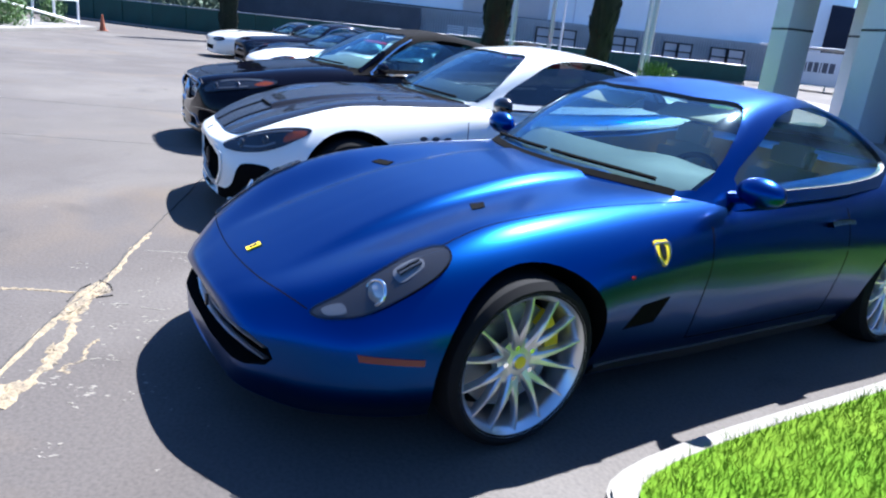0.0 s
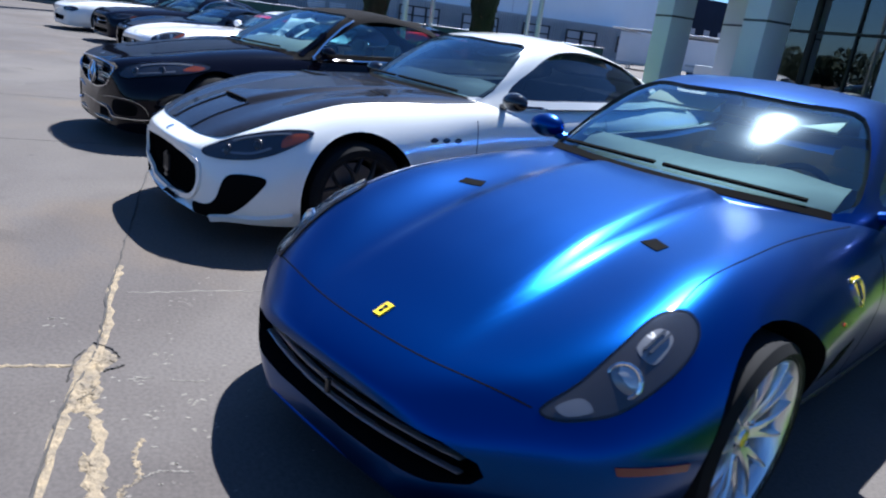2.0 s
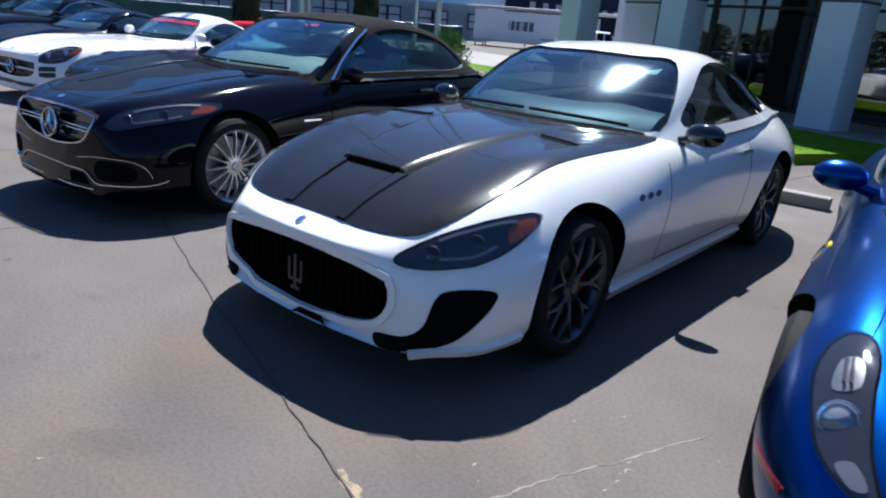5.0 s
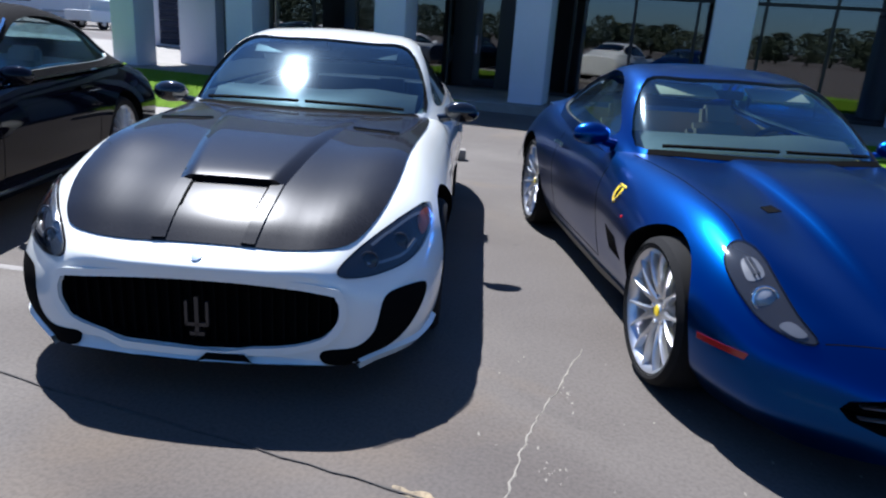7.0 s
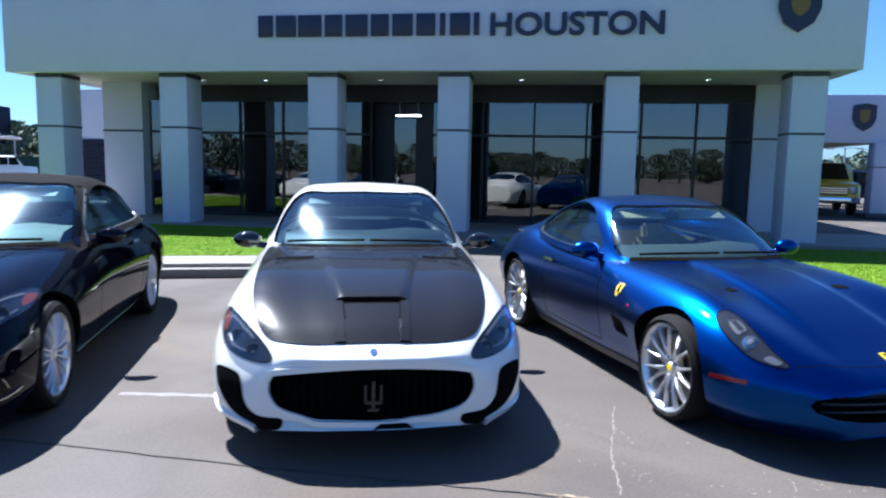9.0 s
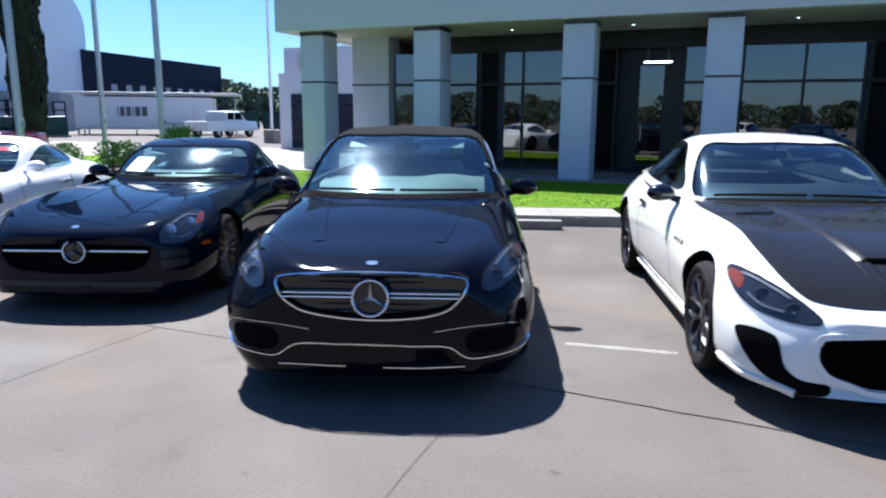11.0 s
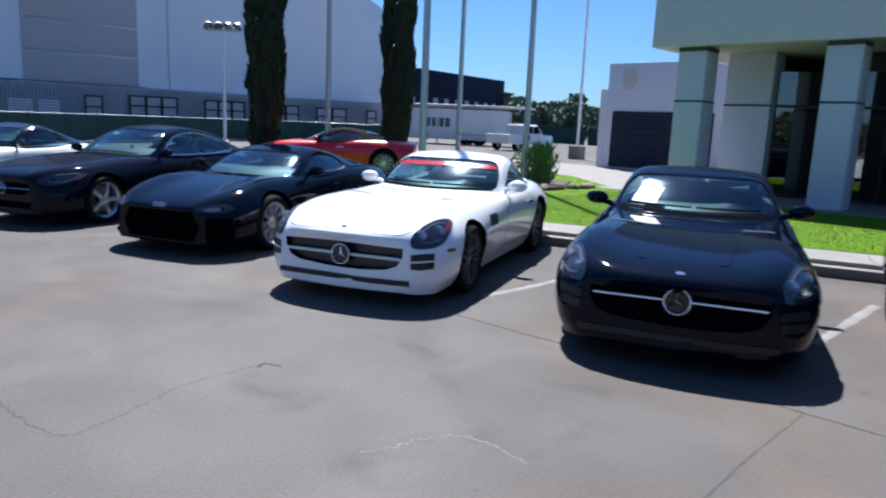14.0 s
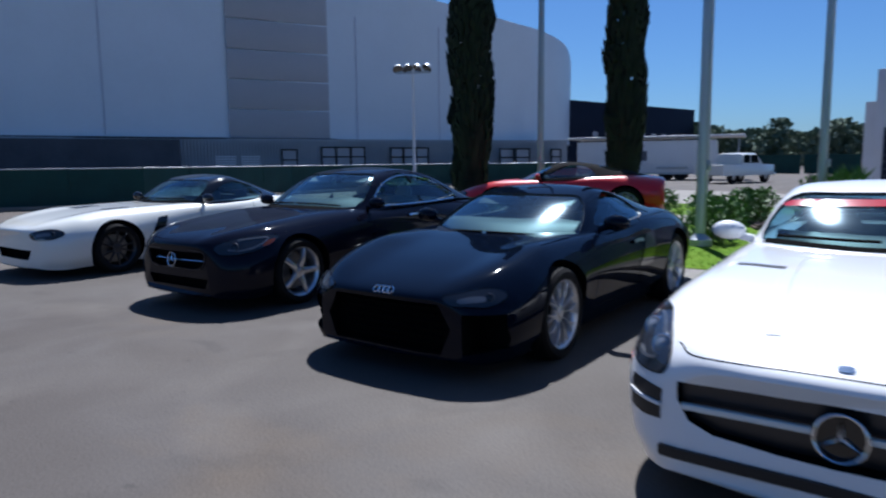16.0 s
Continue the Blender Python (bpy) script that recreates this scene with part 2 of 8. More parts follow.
for _k in ("black", "navy_paint", "grey_paint"):
    M[_k].node_tree.nodes["Principled BSDF"].inputs["Coat IOR"].default_value = 1.33
M["red"] = paint("red_paint", (0.55, 0.004, 0.012), 0.0, 0.3)
M["red"].node_tree.nodes["Principled BSDF"].inputs["Coat Weight"].default_value = 0.5
M["carbon"] = mat("carbon_hood", (0.016, 0.015, 0.016), 0.26, coat=0.65, spec=0.06, noise=0.5, scale=160)
M["lens_dark"] = mat("dark_lamp_housing", (0.035, 0.037, 0.042), 0.1, coat=1.0)

# ---- mesh tools ----
from mathutils.bvhtree import BVHTree
from mathutils.geometry import delaunay_2d_cdt


def mesh_of(name, verts, faces, material, smooth=True, sharp=35):
    me = bpy.data.meshes.new(name)
    me.from_pydata([tuple(v) for v in verts], [], faces)
    for m in material if isinstance(material, (list, tuple)) else (material,):
        me.materials.append(m)
    if smooth:
        me.shade_smooth()
        me.set_sharp_from_angle(angle=radians(sharp))
    return me


def thing(name, label, category, m=None, group="", kind=""):
    ob = new(name)
    ob.matrix_world = m or Matrix()
    return tagged(ob, label, category, group, kind)


def part(name, me, parent, label="", m=None):
    """Links a mesh (or a bmesh with its material given as a pair) as one part under a thing."""
    ob = new(name, me)
    ob.parent = parent
    if m is not None:
        ob.matrix_basis = m
    return tagged(ob, label)


def solid(name, bm, material, smooth=False, sharp=35):
    me = bpy.data.meshes.new(name)
    bm.normal_update()
    bm.to_mesh(me)
    bm.free()
    me.materials.append(material)
    if smooth:
        me.shade_smooth()
        me.set_sharp_from_angle(angle=radians(sharp))
    return me


def add_box(bm, x0, y0, z0, x1, y1, z1, bevel=0.0):
    r = bmesh.ops.create_cube(bm, size=1, matrix=Matrix.LocRotScale(((x0 + x1) / 2, (y0 + y1) / 2, (z0 + z1) / 2), None, (abs(x1 - x0), abs(y1 - y0), abs(z1 - z0))))
    if bevel:
        es = list({e for v in r["verts"] for e in v.link_edges})
        bmesh.ops.bevel(bm, geom=es, offset=bevel, segments=2, affect="EDGES", profile=0.5)


def box_mesh(name, x0, y0, z0, x1, y1, z1, material, bevel=0.0):
    bm = bmesh.new()
    add_box(bm, x0, y0, z0, x1, y1, z1, bevel)
    return solid(name, bm, material, smooth=bevel > 0)


def add_tube(bm, p0, p1, r0, r1=None, seg=12):
    p0, p1 = Vector(p0), Vector(p1)
    q = (p1 - p0).to_track_quat("Z", "Y")
    bmesh.ops.create_cone(bm, cap_ends=True, segments=seg, radius1=r0, radius2=r0 if r1 is None else r1, depth=(p1 - p0).length, matrix=Matrix.LocRotScale((p0 + p1) / 2, q, None))


def lathe(name, prof, material, seg=48, axis="X", smooth=True, sharp=35):
    """A profile of (radius, along) turned about the axis."""
    verts, faces, n = [], [], len(prof)
    for i in range(seg):
        a = 2 * math.pi * i / seg
        for r, h in prof:
            verts.append((h, r * math.cos(a), r * math.sin(a)) if axis == "X" else (r * math.cos(a), r * math.sin(a), h))
    for i in range(seg):
        j = (i + 1) % seg
        faces += [(i * n + k, i * n + k + 1, j * n + k + 1, j * n + k) for k in range(n - 1)]
    return mesh_of(name, verts, faces, material, smooth, sharp)


def pchip(xs, ys, x):
    """Smooth, never overshooting curve through points."""
    xs, ys, x = (np.asarray(a, float) for a in (xs, ys, x))
    h, d = np.diff(xs), np.diff(ys) / np.diff(xs)
    m = np.zeros_like(ys)
    for i in range(1, len(xs) - 1):
        if d[i - 1] * d[i] > 0:
            w1, w2 = 2 * h[i] + h[i - 1], h[i] + 2 * h[i - 1]
            m[i] = (w1 + w2) / (w1 / d[i - 1] + w2 / d[i])
    m[0], m[-1] = d[0], d[-1]
    i = np.clip(np.searchsorted(xs, x) - 1, 0, len(xs) - 2)
    t = np.clip((x - xs[i]) / h[i], 0, 1)
    return ys[i] * (1 + 2 * t) * (1 - t) ** 2 + h[i] * m[i] * t * (1 - t) ** 2 + ys[i + 1] * t * t * (3 - 2 * t) + h[i] * m[i + 1] * t * t * (t - 1)


def catmull(pts, n, closed=False):
    """n points a span, along a smooth curve through pts (of any dimension)."""
    P = [np.array(p, float) for p in pts]
    if not closed:
        P = [2 * P[0] - P[1], *P, 2 * P[-1] - P[-2]]
    else:
        P = [P[-1], *P, P[0], P[1]]
    out = []
    for i in range(1, len(P) - 2):
        a, b, c, d = P[i - 1 : i + 3]
        for k in range(n):
            t = k / n
            out.append(0.5 * (2 * b + (c - a) * t + (2 * a - 5 * b + 4 * c - d) * t * t + (3 * b - a - 3 * c + d) * t**3))
    if not closed:
        out.append(P[-2])
    return out


def cut(me, cutters, name):
    """The mesh with the cutter meshes taken away; the new faces take the cutters' material."""
    ob = bpy.data.objects.new("cut_tmp", me)
    scene.collection.objects.link(ob)
    extra = []
    for c in cutters:
        k = bpy.data.objects.new("cutter_tmp", c)
        scene.collection.objects.link(k)
        extra.append(k)
        b = ob.modifiers.new("b", "BOOLEAN")
        b.operation, b.object, b.solver, b.material_mode = "DIFFERENCE", k, "EXACT", "TRANSFER"
    got = bpy.data.meshes.new_from_object(ob.evaluated_get(bpy.context.evaluated_depsgraph_get()))
    got.name = name
    for o in (ob, *extra):
        bpy.data.objects.remove(o)
    return got


def prism(outline, axis, lo, hi, material):
    """A closed outline swept along an axis between two values: 'x' takes (y, z), 'y' takes (x, z), 'z' takes (x, y)."""
    def at(p, v):
        return {"x": (v, p[0], p[1]), "y": (p[0], v, p[1]), "z": (p[0], p[1], v)}[axis]
    n = len(outline)
    verts = [at(p, lo) for p in outline] + [at(p, hi) for p in outline]
    faces = [tuple(range(n)), tuple(range(2 * n - 1, n - 1, -1))] + [(i, i + n, (i + 1) % n + n, (i + 1) % n) for i in range(n)]
    me = bpy.data.meshes.new("prism")
    bm = bmesh.new()
    vs = [bm.verts.new(v) for v in verts]
    for f in faces:
        bm.faces.new([vs[i] for i in f])
    bmesh.ops.recalc_face_normals(bm, faces=bm.faces)
    bm.to_mesh(me)
    bm.free()
    me.materials.append(material)
    return me


def bvh_of(*meshes):
    verts, polys = [], []
    for me in meshes:
        o = len(verts)
        verts += [v.co.copy() for v in me.vertices]
        polys += [[o + i for i in p.vertices] for p in me.polygons]
    return BVHTree.FromPolygons(verts, polys)


def shoot(tree, p, axis, far):
    """The point and normal where a line through p along the axis, from the side named by far, meets the tree."""
    n = "xyz".index(axis)
    src, way = [0, 0, 0], [0, 0, 0]
    k = [i for i in range(3) if i != n]
    src[k[0]], src[k[1]], src[n] = p[0], p[1], far
    way[n] = -1 if far > 0 else 1
    hit, nor, _, _ = tree.ray_cast(Vector(src), Vector(way))
    return hit, nor


def patch(name, tree, outline, axis, far, material, lift=0.004, step=0.04, smooth=True, skirt=0.012, reach=None):
    """A skin laid on a body: the outline, seen along an axis, is filled, dropped on the body and lifted off it a little."""
    o = [Vector((p[0], p[1])) for p in outline]
    dense = []
    for a, b in zip(o, o[1:] + o[:1]):
        k = max(1, int((b - a).length / step))
        dense += [a.lerp(b, i / k) for i in range(k)]
    x0, x1, y0, y1 = min(p.x for p in o), max(p.x for p in o), min(p.y for p in o), max(p.y for p in o)
    grid = [Vector((x, y)) for x in np.arange(x0 + step / 2, x1, step) for y in np.arange(y0 + step / 2, y1, step) if min((Vector((x, y)) - q).length for q in dense) > step * 0.4]
    n = len(dense)
    v2, _, f2, *_ = delaunay_2d_cdt(dense + grid, [(i, (i + 1) % n) for i in range(n)], [], 1, 1e-5)
    verts, ok = [], []
    for p in v2:
        hit, nor = shoot(tree, p, axis, far)
        if hit is not None and reach is not None and abs(hit["xyz".index(axis)] - reach[0]) > reach[1]:
            hit = None
        ok.append(hit is not None)
        verts.append(hit + nor * lift if hit is not None else Vector())
    faces = [tuple(f) for f in f2 if all(ok[i] for i in f)]
    bm = bmesh.new()
    bv = [bm.verts.new(v) for v in verts]
    for f in faces:
        if len(set(f)) > 2:
            bm.faces.new([bv[i] for i in f])
    bmesh.ops.delete(bm, geom=[v for v in bm.verts if not v.link_faces], context="VERTS")
    bmesh.ops.recalc_face_normals(bm, faces=bm.faces)
    bm.normal_update()
    way = Vector([0, 0, 0])
    way["xyz".index(axis)] = 1 if far > 0 else -1
    if bm.faces and sum(f.normal.dot(way) * f.calc_area() for f in bm.faces) < 0:
        bmesh.ops.reverse_faces(bm, faces=bm.faces)
        bm.normal_update()
    if skirt:
        nor = {v: v.normal.copy() for v in bm.verts}
        r = bmesh.ops.extrude_edge_only(bm, edges=[e for e in bm.edges if e.is_boundary])
        for v in r["geom"]:
            if isinstance(v, bmesh.types.BMVert):
                near = min((w for e in v.link_edges for w in (e.other_vert(v),) if w in nor), key=lambda w: (w.co - v.co).length, default=None)
                if near:
                    v.co -= nor[near] * skirt
    return solid(name, bm, material, smooth, 50)


def ribbon(name, tree, pts, axis, far, width, material, lift=0.003, closed=False, spans=6, depth=0.008):
    """A narrow strip along a line, laid on a body: trims, seams and bars."""
    line = catmull(pts, spans, closed)
    tops = []
    n = len(line)
    for i, p in enumerate(line):
        a, b = (line[i - 1] if i or closed else p), (line[(i + 1) % n] if i < n - 1 or closed else p)
        d = np.array([-(b - a)[1], (b - a)[0]])
        d = d / (np.linalg.norm(d) + 1e-9) * width / 2
        row = []
        for q in (p + d, p - d):
            hit, nor = shoot(tree, q, axis, far)
            if hit is not None:
                row += [hit + nor * lift, hit - nor * depth]
        tops.append(row if len(row) == 4 else None)
    verts, faces = [], []
    idx = []
    for row in tops:
        idx.append(len(verts) if row else None)
        verts += row or []
    for i in range(n if closed else n - 1):
        a, b = idx[i], idx[(i + 1) % n]
        if a is None or b is None or (verts[a] - verts[b]).length > 0.5:
            continue
        for k0, k1 in ((0, 2), (1, 0), (2, 3)):
            faces.append((a + k0, a + k1, b + k1, b + k0))
    if not faces:
        verts, faces = [(0, 0, -1), (0, 0.001, -1), (0.001, 0, -1)], [(0, 1, 2)]
    me = mesh_of(name, verts, faces, material, True, 40)
    bm = bmesh.new()
    bm.from_mesh(me)
    bmesh.ops.recalc_face_normals(bm, faces=bm.faces)
    bm.to_mesh(me)
    bm.free()
    return me


def skin(name, tree, pts3, material, lift=0.004, step=0.035, skirt=0.012, curve=True, toward=(0, 1.6, 0.45)):
    """A skin laid on a body inside a loop of nearby places: the loop's own plane gives the direction of the drop."""
    P = [Vector(p) for p in pts3]
    c = sum(P, Vector()) / len(P)
    nrm = Vector()
    for a, b in zip(P, P[1:] + P[:1]):
        nrm += (a - c).cross(b - c)
    nrm.normalize()
    if nrm.dot(c - Vector(toward)) < 0:
        nrm = -nrm
    q = nrm.to_track_quat("Z", "Y").to_matrix()
    ex, ey = q.col[0], q.col[1]
    o = [((p - c).dot(ex), (p - c).dot(ey)) for p in P]
    if curve:
        o = [tuple(v) for v in catmull(o, 4, True)]
    o = [Vector(p) for p in o]
    dense = []
    for a, b in zip(o, o[1:] + o[:1]):
        k = max(1, int((b - a).length / step))
        dense += [a.lerp(b, i / k) for i in range(k)]
    x0, x1, y0, y1 = min(p.x for p in o), max(p.x for p in o), min(p.y for p in o), max(p.y for p in o)
    grid = [Vector((x, y)) for x in np.arange(x0 + step / 2, x1, step) for y in np.arange(y0 + step / 2, y1, step) if min((Vector((x, y)) - w).length for w in dense) > step * 0.4]
    n = len(dense)
    v2, _, f2, *_ = delaunay_2d_cdt(dense + grid, [(i, (i + 1) % n) for i in range(n)], [], 1, 1e-5)
    bm = bmesh.new()
    bv, nn = [], {}
    for p in v2:
        src = c + ex * p.x + ey * p.y + nrm * 0.5
        hit, nor, _, far = tree.ray_cast(src, -nrm)
        if hit is None or far > 1.0:
            hit, nor, _, _ = tree.find_nearest(src - nrm * 0.5)
        if nor.dot(nrm) < 0:
            nor = -nor
        v = bm.verts.new(hit + nor * lift)
        bv.append(v)
        nn[v] = nor
    for f in f2:
        if len(set(f)) > 2:
            fc = bm.faces.new([bv[i] for i in f])
            fc.normal_update()
            if fc.normal.dot(nrm) < 0:
                fc.normal_flip()
    bmesh.ops.delete(bm, geom=[v for v in bm.verts if not v.link_faces], context="VERTS")
    if skirt:
        for e in [e for e in bm.edges if e.is_boundary]:
            a, b = e.verts
            d = [bm.verts.new(w.co - nn[w] * skirt) for w in (b, a)]
            try:
                bm.faces.new((a, b, d[0], d[1]))
            except ValueError:
                pass
        bmesh.ops.remove_doubles(bm, verts=bm.verts, dist=1e-6)
    return solid(name, bm, material, True, 50)


def strip(name, tree, pts3, width, material, lift=0.003, depth=0.008, spans=6, closed=False):
    """A narrow band along a line of nearby places on a body."""
    line = catmull(pts3, spans, closed)
    n = len(line)
    rows = []
    for i, p in enumerate(line):
        a, b = (line[i - 1] if i or closed else p), (line[(i + 1) % n] if i < n - 1 or closed else p)
        loc, nor, _, _ = tree.find_nearest(Vector(p))
        d = Vector(b - a).cross(nor).normalized() * width / 2
        rows.append((loc + d - nor * depth, loc + d * 0.9 + nor * lift, loc - d * 0.9 + nor * lift, loc - d - nor * depth))
    verts = [v for r in rows for v in r]
    faces = [(4 * i + k, 4 * i + k + 1, 4 * ((i + 1) % n) + k + 1, 4 * ((i + 1) % n) + k) for i in range(n if closed else n - 1) for k in range(3)]
    me = mesh_of(name, verts, faces, material, True, 40)
    bm = bmesh.new()
    bm.from_mesh(me)
    bmesh.ops.recalc_face_normals(bm, faces=bm.faces)
    bm.to_mesh(me)
    bm.free()
    return me


def flip(pts):
    return [(-p[0], *p[1:]) for p in pts]


def pair(name, fn, tree, car, pts, *a, label="", **k):
    """The same detail on both sides of a car, given for its left."""
    return [part(name, fn(name, tree, q, *a, **k), car, label) for q in (pts, flip(pts))]


def rod(name, p0, p1, r, material, parent, r1=None, seg=10, label=""):
    bm = bmesh.new()
    add_tube(bm, p0, p1, r, r1, seg)
    return part(name, solid(name, bm, material, True, 40), parent, label)

# ---- cars ----
# A car's own axes: +x its left side, -y ahead, z up; y = 0 at the front axle.

def body_mesh(name, spec, material):
    """The lower body: sections along the length, each through a roof-less outline of six points a side."""
    L, nose = spec["length"], spec["nose"]
    st = np.array(spec["body"], float)      # s, zc, zs, ws, zm, wm, zl, wl, zb, wb
    u = np.arccos(np.clip(1 - 2 * st[:, 0] / L, -1, 1)) / np.pi
    N = 90
    uu = np.linspace(0, 1, N)
    s = L * (1 - np.cos(np.pi * uu)) / 2
    col = [pchip(u, st[:, k], uu) for k in range(1, st.shape[1])]
    bow = spec.get("bow", 0.0)
    tail = spec.get("tail_bow", 0.06)
    verts, faces = [], []
    for i in range(N):
        zc, zs, ws, zm, wm, zl, wl, zb, wb = (c[i] for c in col)
        half = [(0, zc), (ws * 0.5, zc + (zs - zc) * 0.12 + spec.get("crown", 0.0)), (ws, zs), (wm, zm), (wl, zl), (wb, zb)]
        line = catmull(half, spec.get("spans", 6))
        ring = [(x, z) for x, z in line] + [(wb * 0.5, zb)]
        loop = ring + [(0, zb)] + [(-x, z) for x, z in ring[:0:-1]]
        dome = spec.get("dome")
        for x, z in loop:
            if dome and z > zs - 0.12 and z > zb + 0.2:
                z += dome[1] / (1 + math.exp((abs(x) - dome[0]) / dome[4])) * math.exp(-(((s[i] - dome[2]) / dome[3]) ** 4))
            k = min(1.0, abs(x) / max(spec["width"] / 2, 1e-6))
            fade = max(0.0, 1 - s[i] / 1.4) ** 2
            fade2 = max(0.0, 1 - (L - s[i]) / 1.2) ** 2
            verts.append((x, -nose + s[i] + bow * k * k * fade - tail * k * k * fade2, z))
    n = len(loop)
    for i in range(N - 1):
        faces += [(i * n + k, i * n + (k + 1) % n, (i + 1) * n + (k + 1) % n, (i + 1) * n + k) for k in range(n)]
    faces += [tuple(range(n - 1, -1, -1)), tuple((N - 1) * n + k for k in range(n))]
    me = mesh_of(name, verts, faces, material)
    bm = bmesh.new()
    bm.from_mesh(me)
    bmesh.ops.recalc_face_normals(bm, faces=bm.faces)
    bm.to_mesh(me)
    bm.free()
    return me


def cabin_grid(spec, inset=0.0):
    st = np.array(spec["cabin"], float)     # s, zr, wr, drop, zb, wb, bow
    N = 40
    s = np.linspace(st[0, 0], st[-1, 0], N)
    col = [pchip(st[:, 0], st[:, k], s) for k in range(1, 7)]
    rows = []
    for i in range(N):
        zr, wr, drop, zb, wb, bow = (c[i] for c in col)
        zr, wr, wb = zr - inset, wr - inset, wb - inset
        half = [(0, zr), (wr * 0.55, zr - drop * 0.25), (wr, zr - drop), ((wr * 0.45 + wb * 0.55), zb + (zr - drop - zb) * 0.5), (wb, zb)]
        line = catmull(half, 5)
        row = [(x, -spec["nose"] + s[i] + bow * (x / wb) ** 2, z) for x, z in line]
        rows.append([(-x, y, z) for x, y, z in row[:0:-1]] + row)
    return rows


def grid_faces(rows, keep=None):
    n = len(rows[0])
    return [(i * n + k, i * n + k + 1, (i + 1) * n + k + 1, (i + 1) * n + k) for i in range(len(rows) - 1) for k in range(n - 1) if keep is None or keep(i, k)]


def shell(rows, material, thick):
    """The cabin as a closed shell of some thickness."""
    n, N = len(rows[0]), len(rows)
    out = [Vector(p) for r in rows for p in r]
    me = mesh_of("tmp", out, grid_faces(rows), material)
    nor = [v.normal.copy() for v in me.vertices]
    sign = 1 if nor[(N // 2) * n + n // 2].z > 0 else -1
    inner = [p - nn * (thick * sign) for p, nn in zip(out, nor)]
    faces = grid_faces(rows)
    if sign < 0:
        faces = [f[::-1] for f in faces]
    m = n * N
    faces += [tuple(i + m for i in f[::-1]) for f in faces]
    rim = [i for i in range(n)] + [i * n + n - 1 for i in range(1, N)] + [(N - 1) * n + k for k in range(n - 2, -1, -1)] + [i * n for i in range(N - 2, 0, -1)]
    faces += [(rim[i], rim[(i + 1) % len(rim)], rim[(i + 1) % len(rim)] + m, rim[i] + m) for i in range(len(rim))]
    me = mesh_of("cabin_shell", out + inner, faces, material)
    bm = bmesh.new()
    bm.from_mesh(me)
    bmesh.ops.recalc_face_normals(bm, faces=bm.faces)
    bm.to_mesh(me)
    bm.free()
    return me


def outline(pts, n=5):
    return [tuple(p) for p in catmull(pts, n, True)]


def wheel(parent, x, y, r, width, rim, side, style, rim_r):
    """A wheel: tyre, rim with its spokes, brake disc and calliper."""
    w = thing("wheel", "", "")
    w.parent = parent
    w.matrix_basis = pose(x, y, r) if side > 0 else pose(x, y, r, 0, 0, 180)
    for k in ("label", "category"):
        if k in w:
            del w[k]
    h = width / 2
    prof = [(rim_r - 0.01, -h * 0.9), (rim_r + 0.02, -h), (r - 0.035, -h), (r - 0.008, -h * 0.82), (r, -h * 0.5), (r, h * 0.5), (r - 0.008, h * 0.82), (r - 0.035, h), (rim_r + 0.02, h), (rim_r - 0.005, h * 0.92)]
    part("tyre", lathe("tyre", prof, M["rubber"], 56), w)
    lip = [(rim_r - 0.03, -h * 0.8), (rim_r - 0.035, h * 0.55), (rim_r - 0.022, h * 0.8), (rim_r + 0.004, h * 0.95), (rim_r + 0.006, h * 0.88), (rim_r - 0.005, h * 0.7), (rim_r - 0.01, -h * 0.8)]
    rim_ob = part("rim", lathe("rim", lip, rim, 56), w)
    n, kind, dish = style["n"], style["kind"], style.get("dish", 0.03)
    hub_x, rim_x = h * 0.9 - dish, h * 0.82
    bm = bmesh.new()
    for i in range(n):
        a0 = 2 * math.pi * i / n
        fork = {"Y": ((0, 0.5), (-1, 1), (1, 1)), "twin": ((-0.5, 1), (0.5, 1)), "single": ((0, 1),)}[kind]
        r0, r1 = 0.055, rim_r - 0.015
        segs = []
        if kind == "Y":
            mid = r0 + (r1 - r0) * style.get("split", 0.35)
            sp = style.get("spread", 0.6) * math.pi / n
            segs = [((a0, r0), (a0, mid)), ((a0, mid), (a0 - sp, r1)), ((a0, mid), (a0 + sp, r1))]
        elif kind == "twin":
            sp = style.get("spread", 0.35) * math.pi / n
            pin = style.get("pinch", 0.9)
            segs = [((a0 - sp * pin, r0), (a0 - sp, r1)), ((a0 + sp * pin, r0), (a0 + sp, r1))]
        else:
            segs = [((a0, r0), (a0, r1))]
        for (aa, ra), (ab, rb) in segs:
            wa, wb = style.get("wa", 0.022), style.get("wb", 0.016)
            vs = []
            arch = style.get("bow", 0.0)
            for ang, rr, ww in [(aa + (ab - aa) * (u + arch * math.sin(math.pi * u)), ra + (rb - ra) * u, wa + (wb - wa) * min(1, 1.6 * u)) for u in (0, 0.2, 0.4, 0.6, 0.8, 1)]:
                t = (rr - r0) / (r1 - r0)
                cx = hub_x + (rim_x - hub_x) * t + 0.012 * math.sin(math.pi * t)
                c = Vector((0, rr * math.cos(ang), rr * math.sin(ang)))
                d = Vector((0, -math.sin(ang), math.cos(ang)))
                vs.append([bm.verts.new(c + d * k * ww / 2 + Vector((cx + e, 0, 0))) for k, e in ((-1, -0.03), (-0.9, -0.004), (-0.5, 0.003), (0.5, 0.003), (0.9, -0.004), (1, -0.03))])
            for p, q in zip(vs, vs[1:]):
                for k in range(5):
                    bm.faces.new((p[k], p[k + 1], q[k + 1], q[k]))
    bmesh.ops.recalc_face_normals(bm, faces=bm.faces)
    part("spokes", solid("spokes", bm, rim, True, 30), rim_ob)
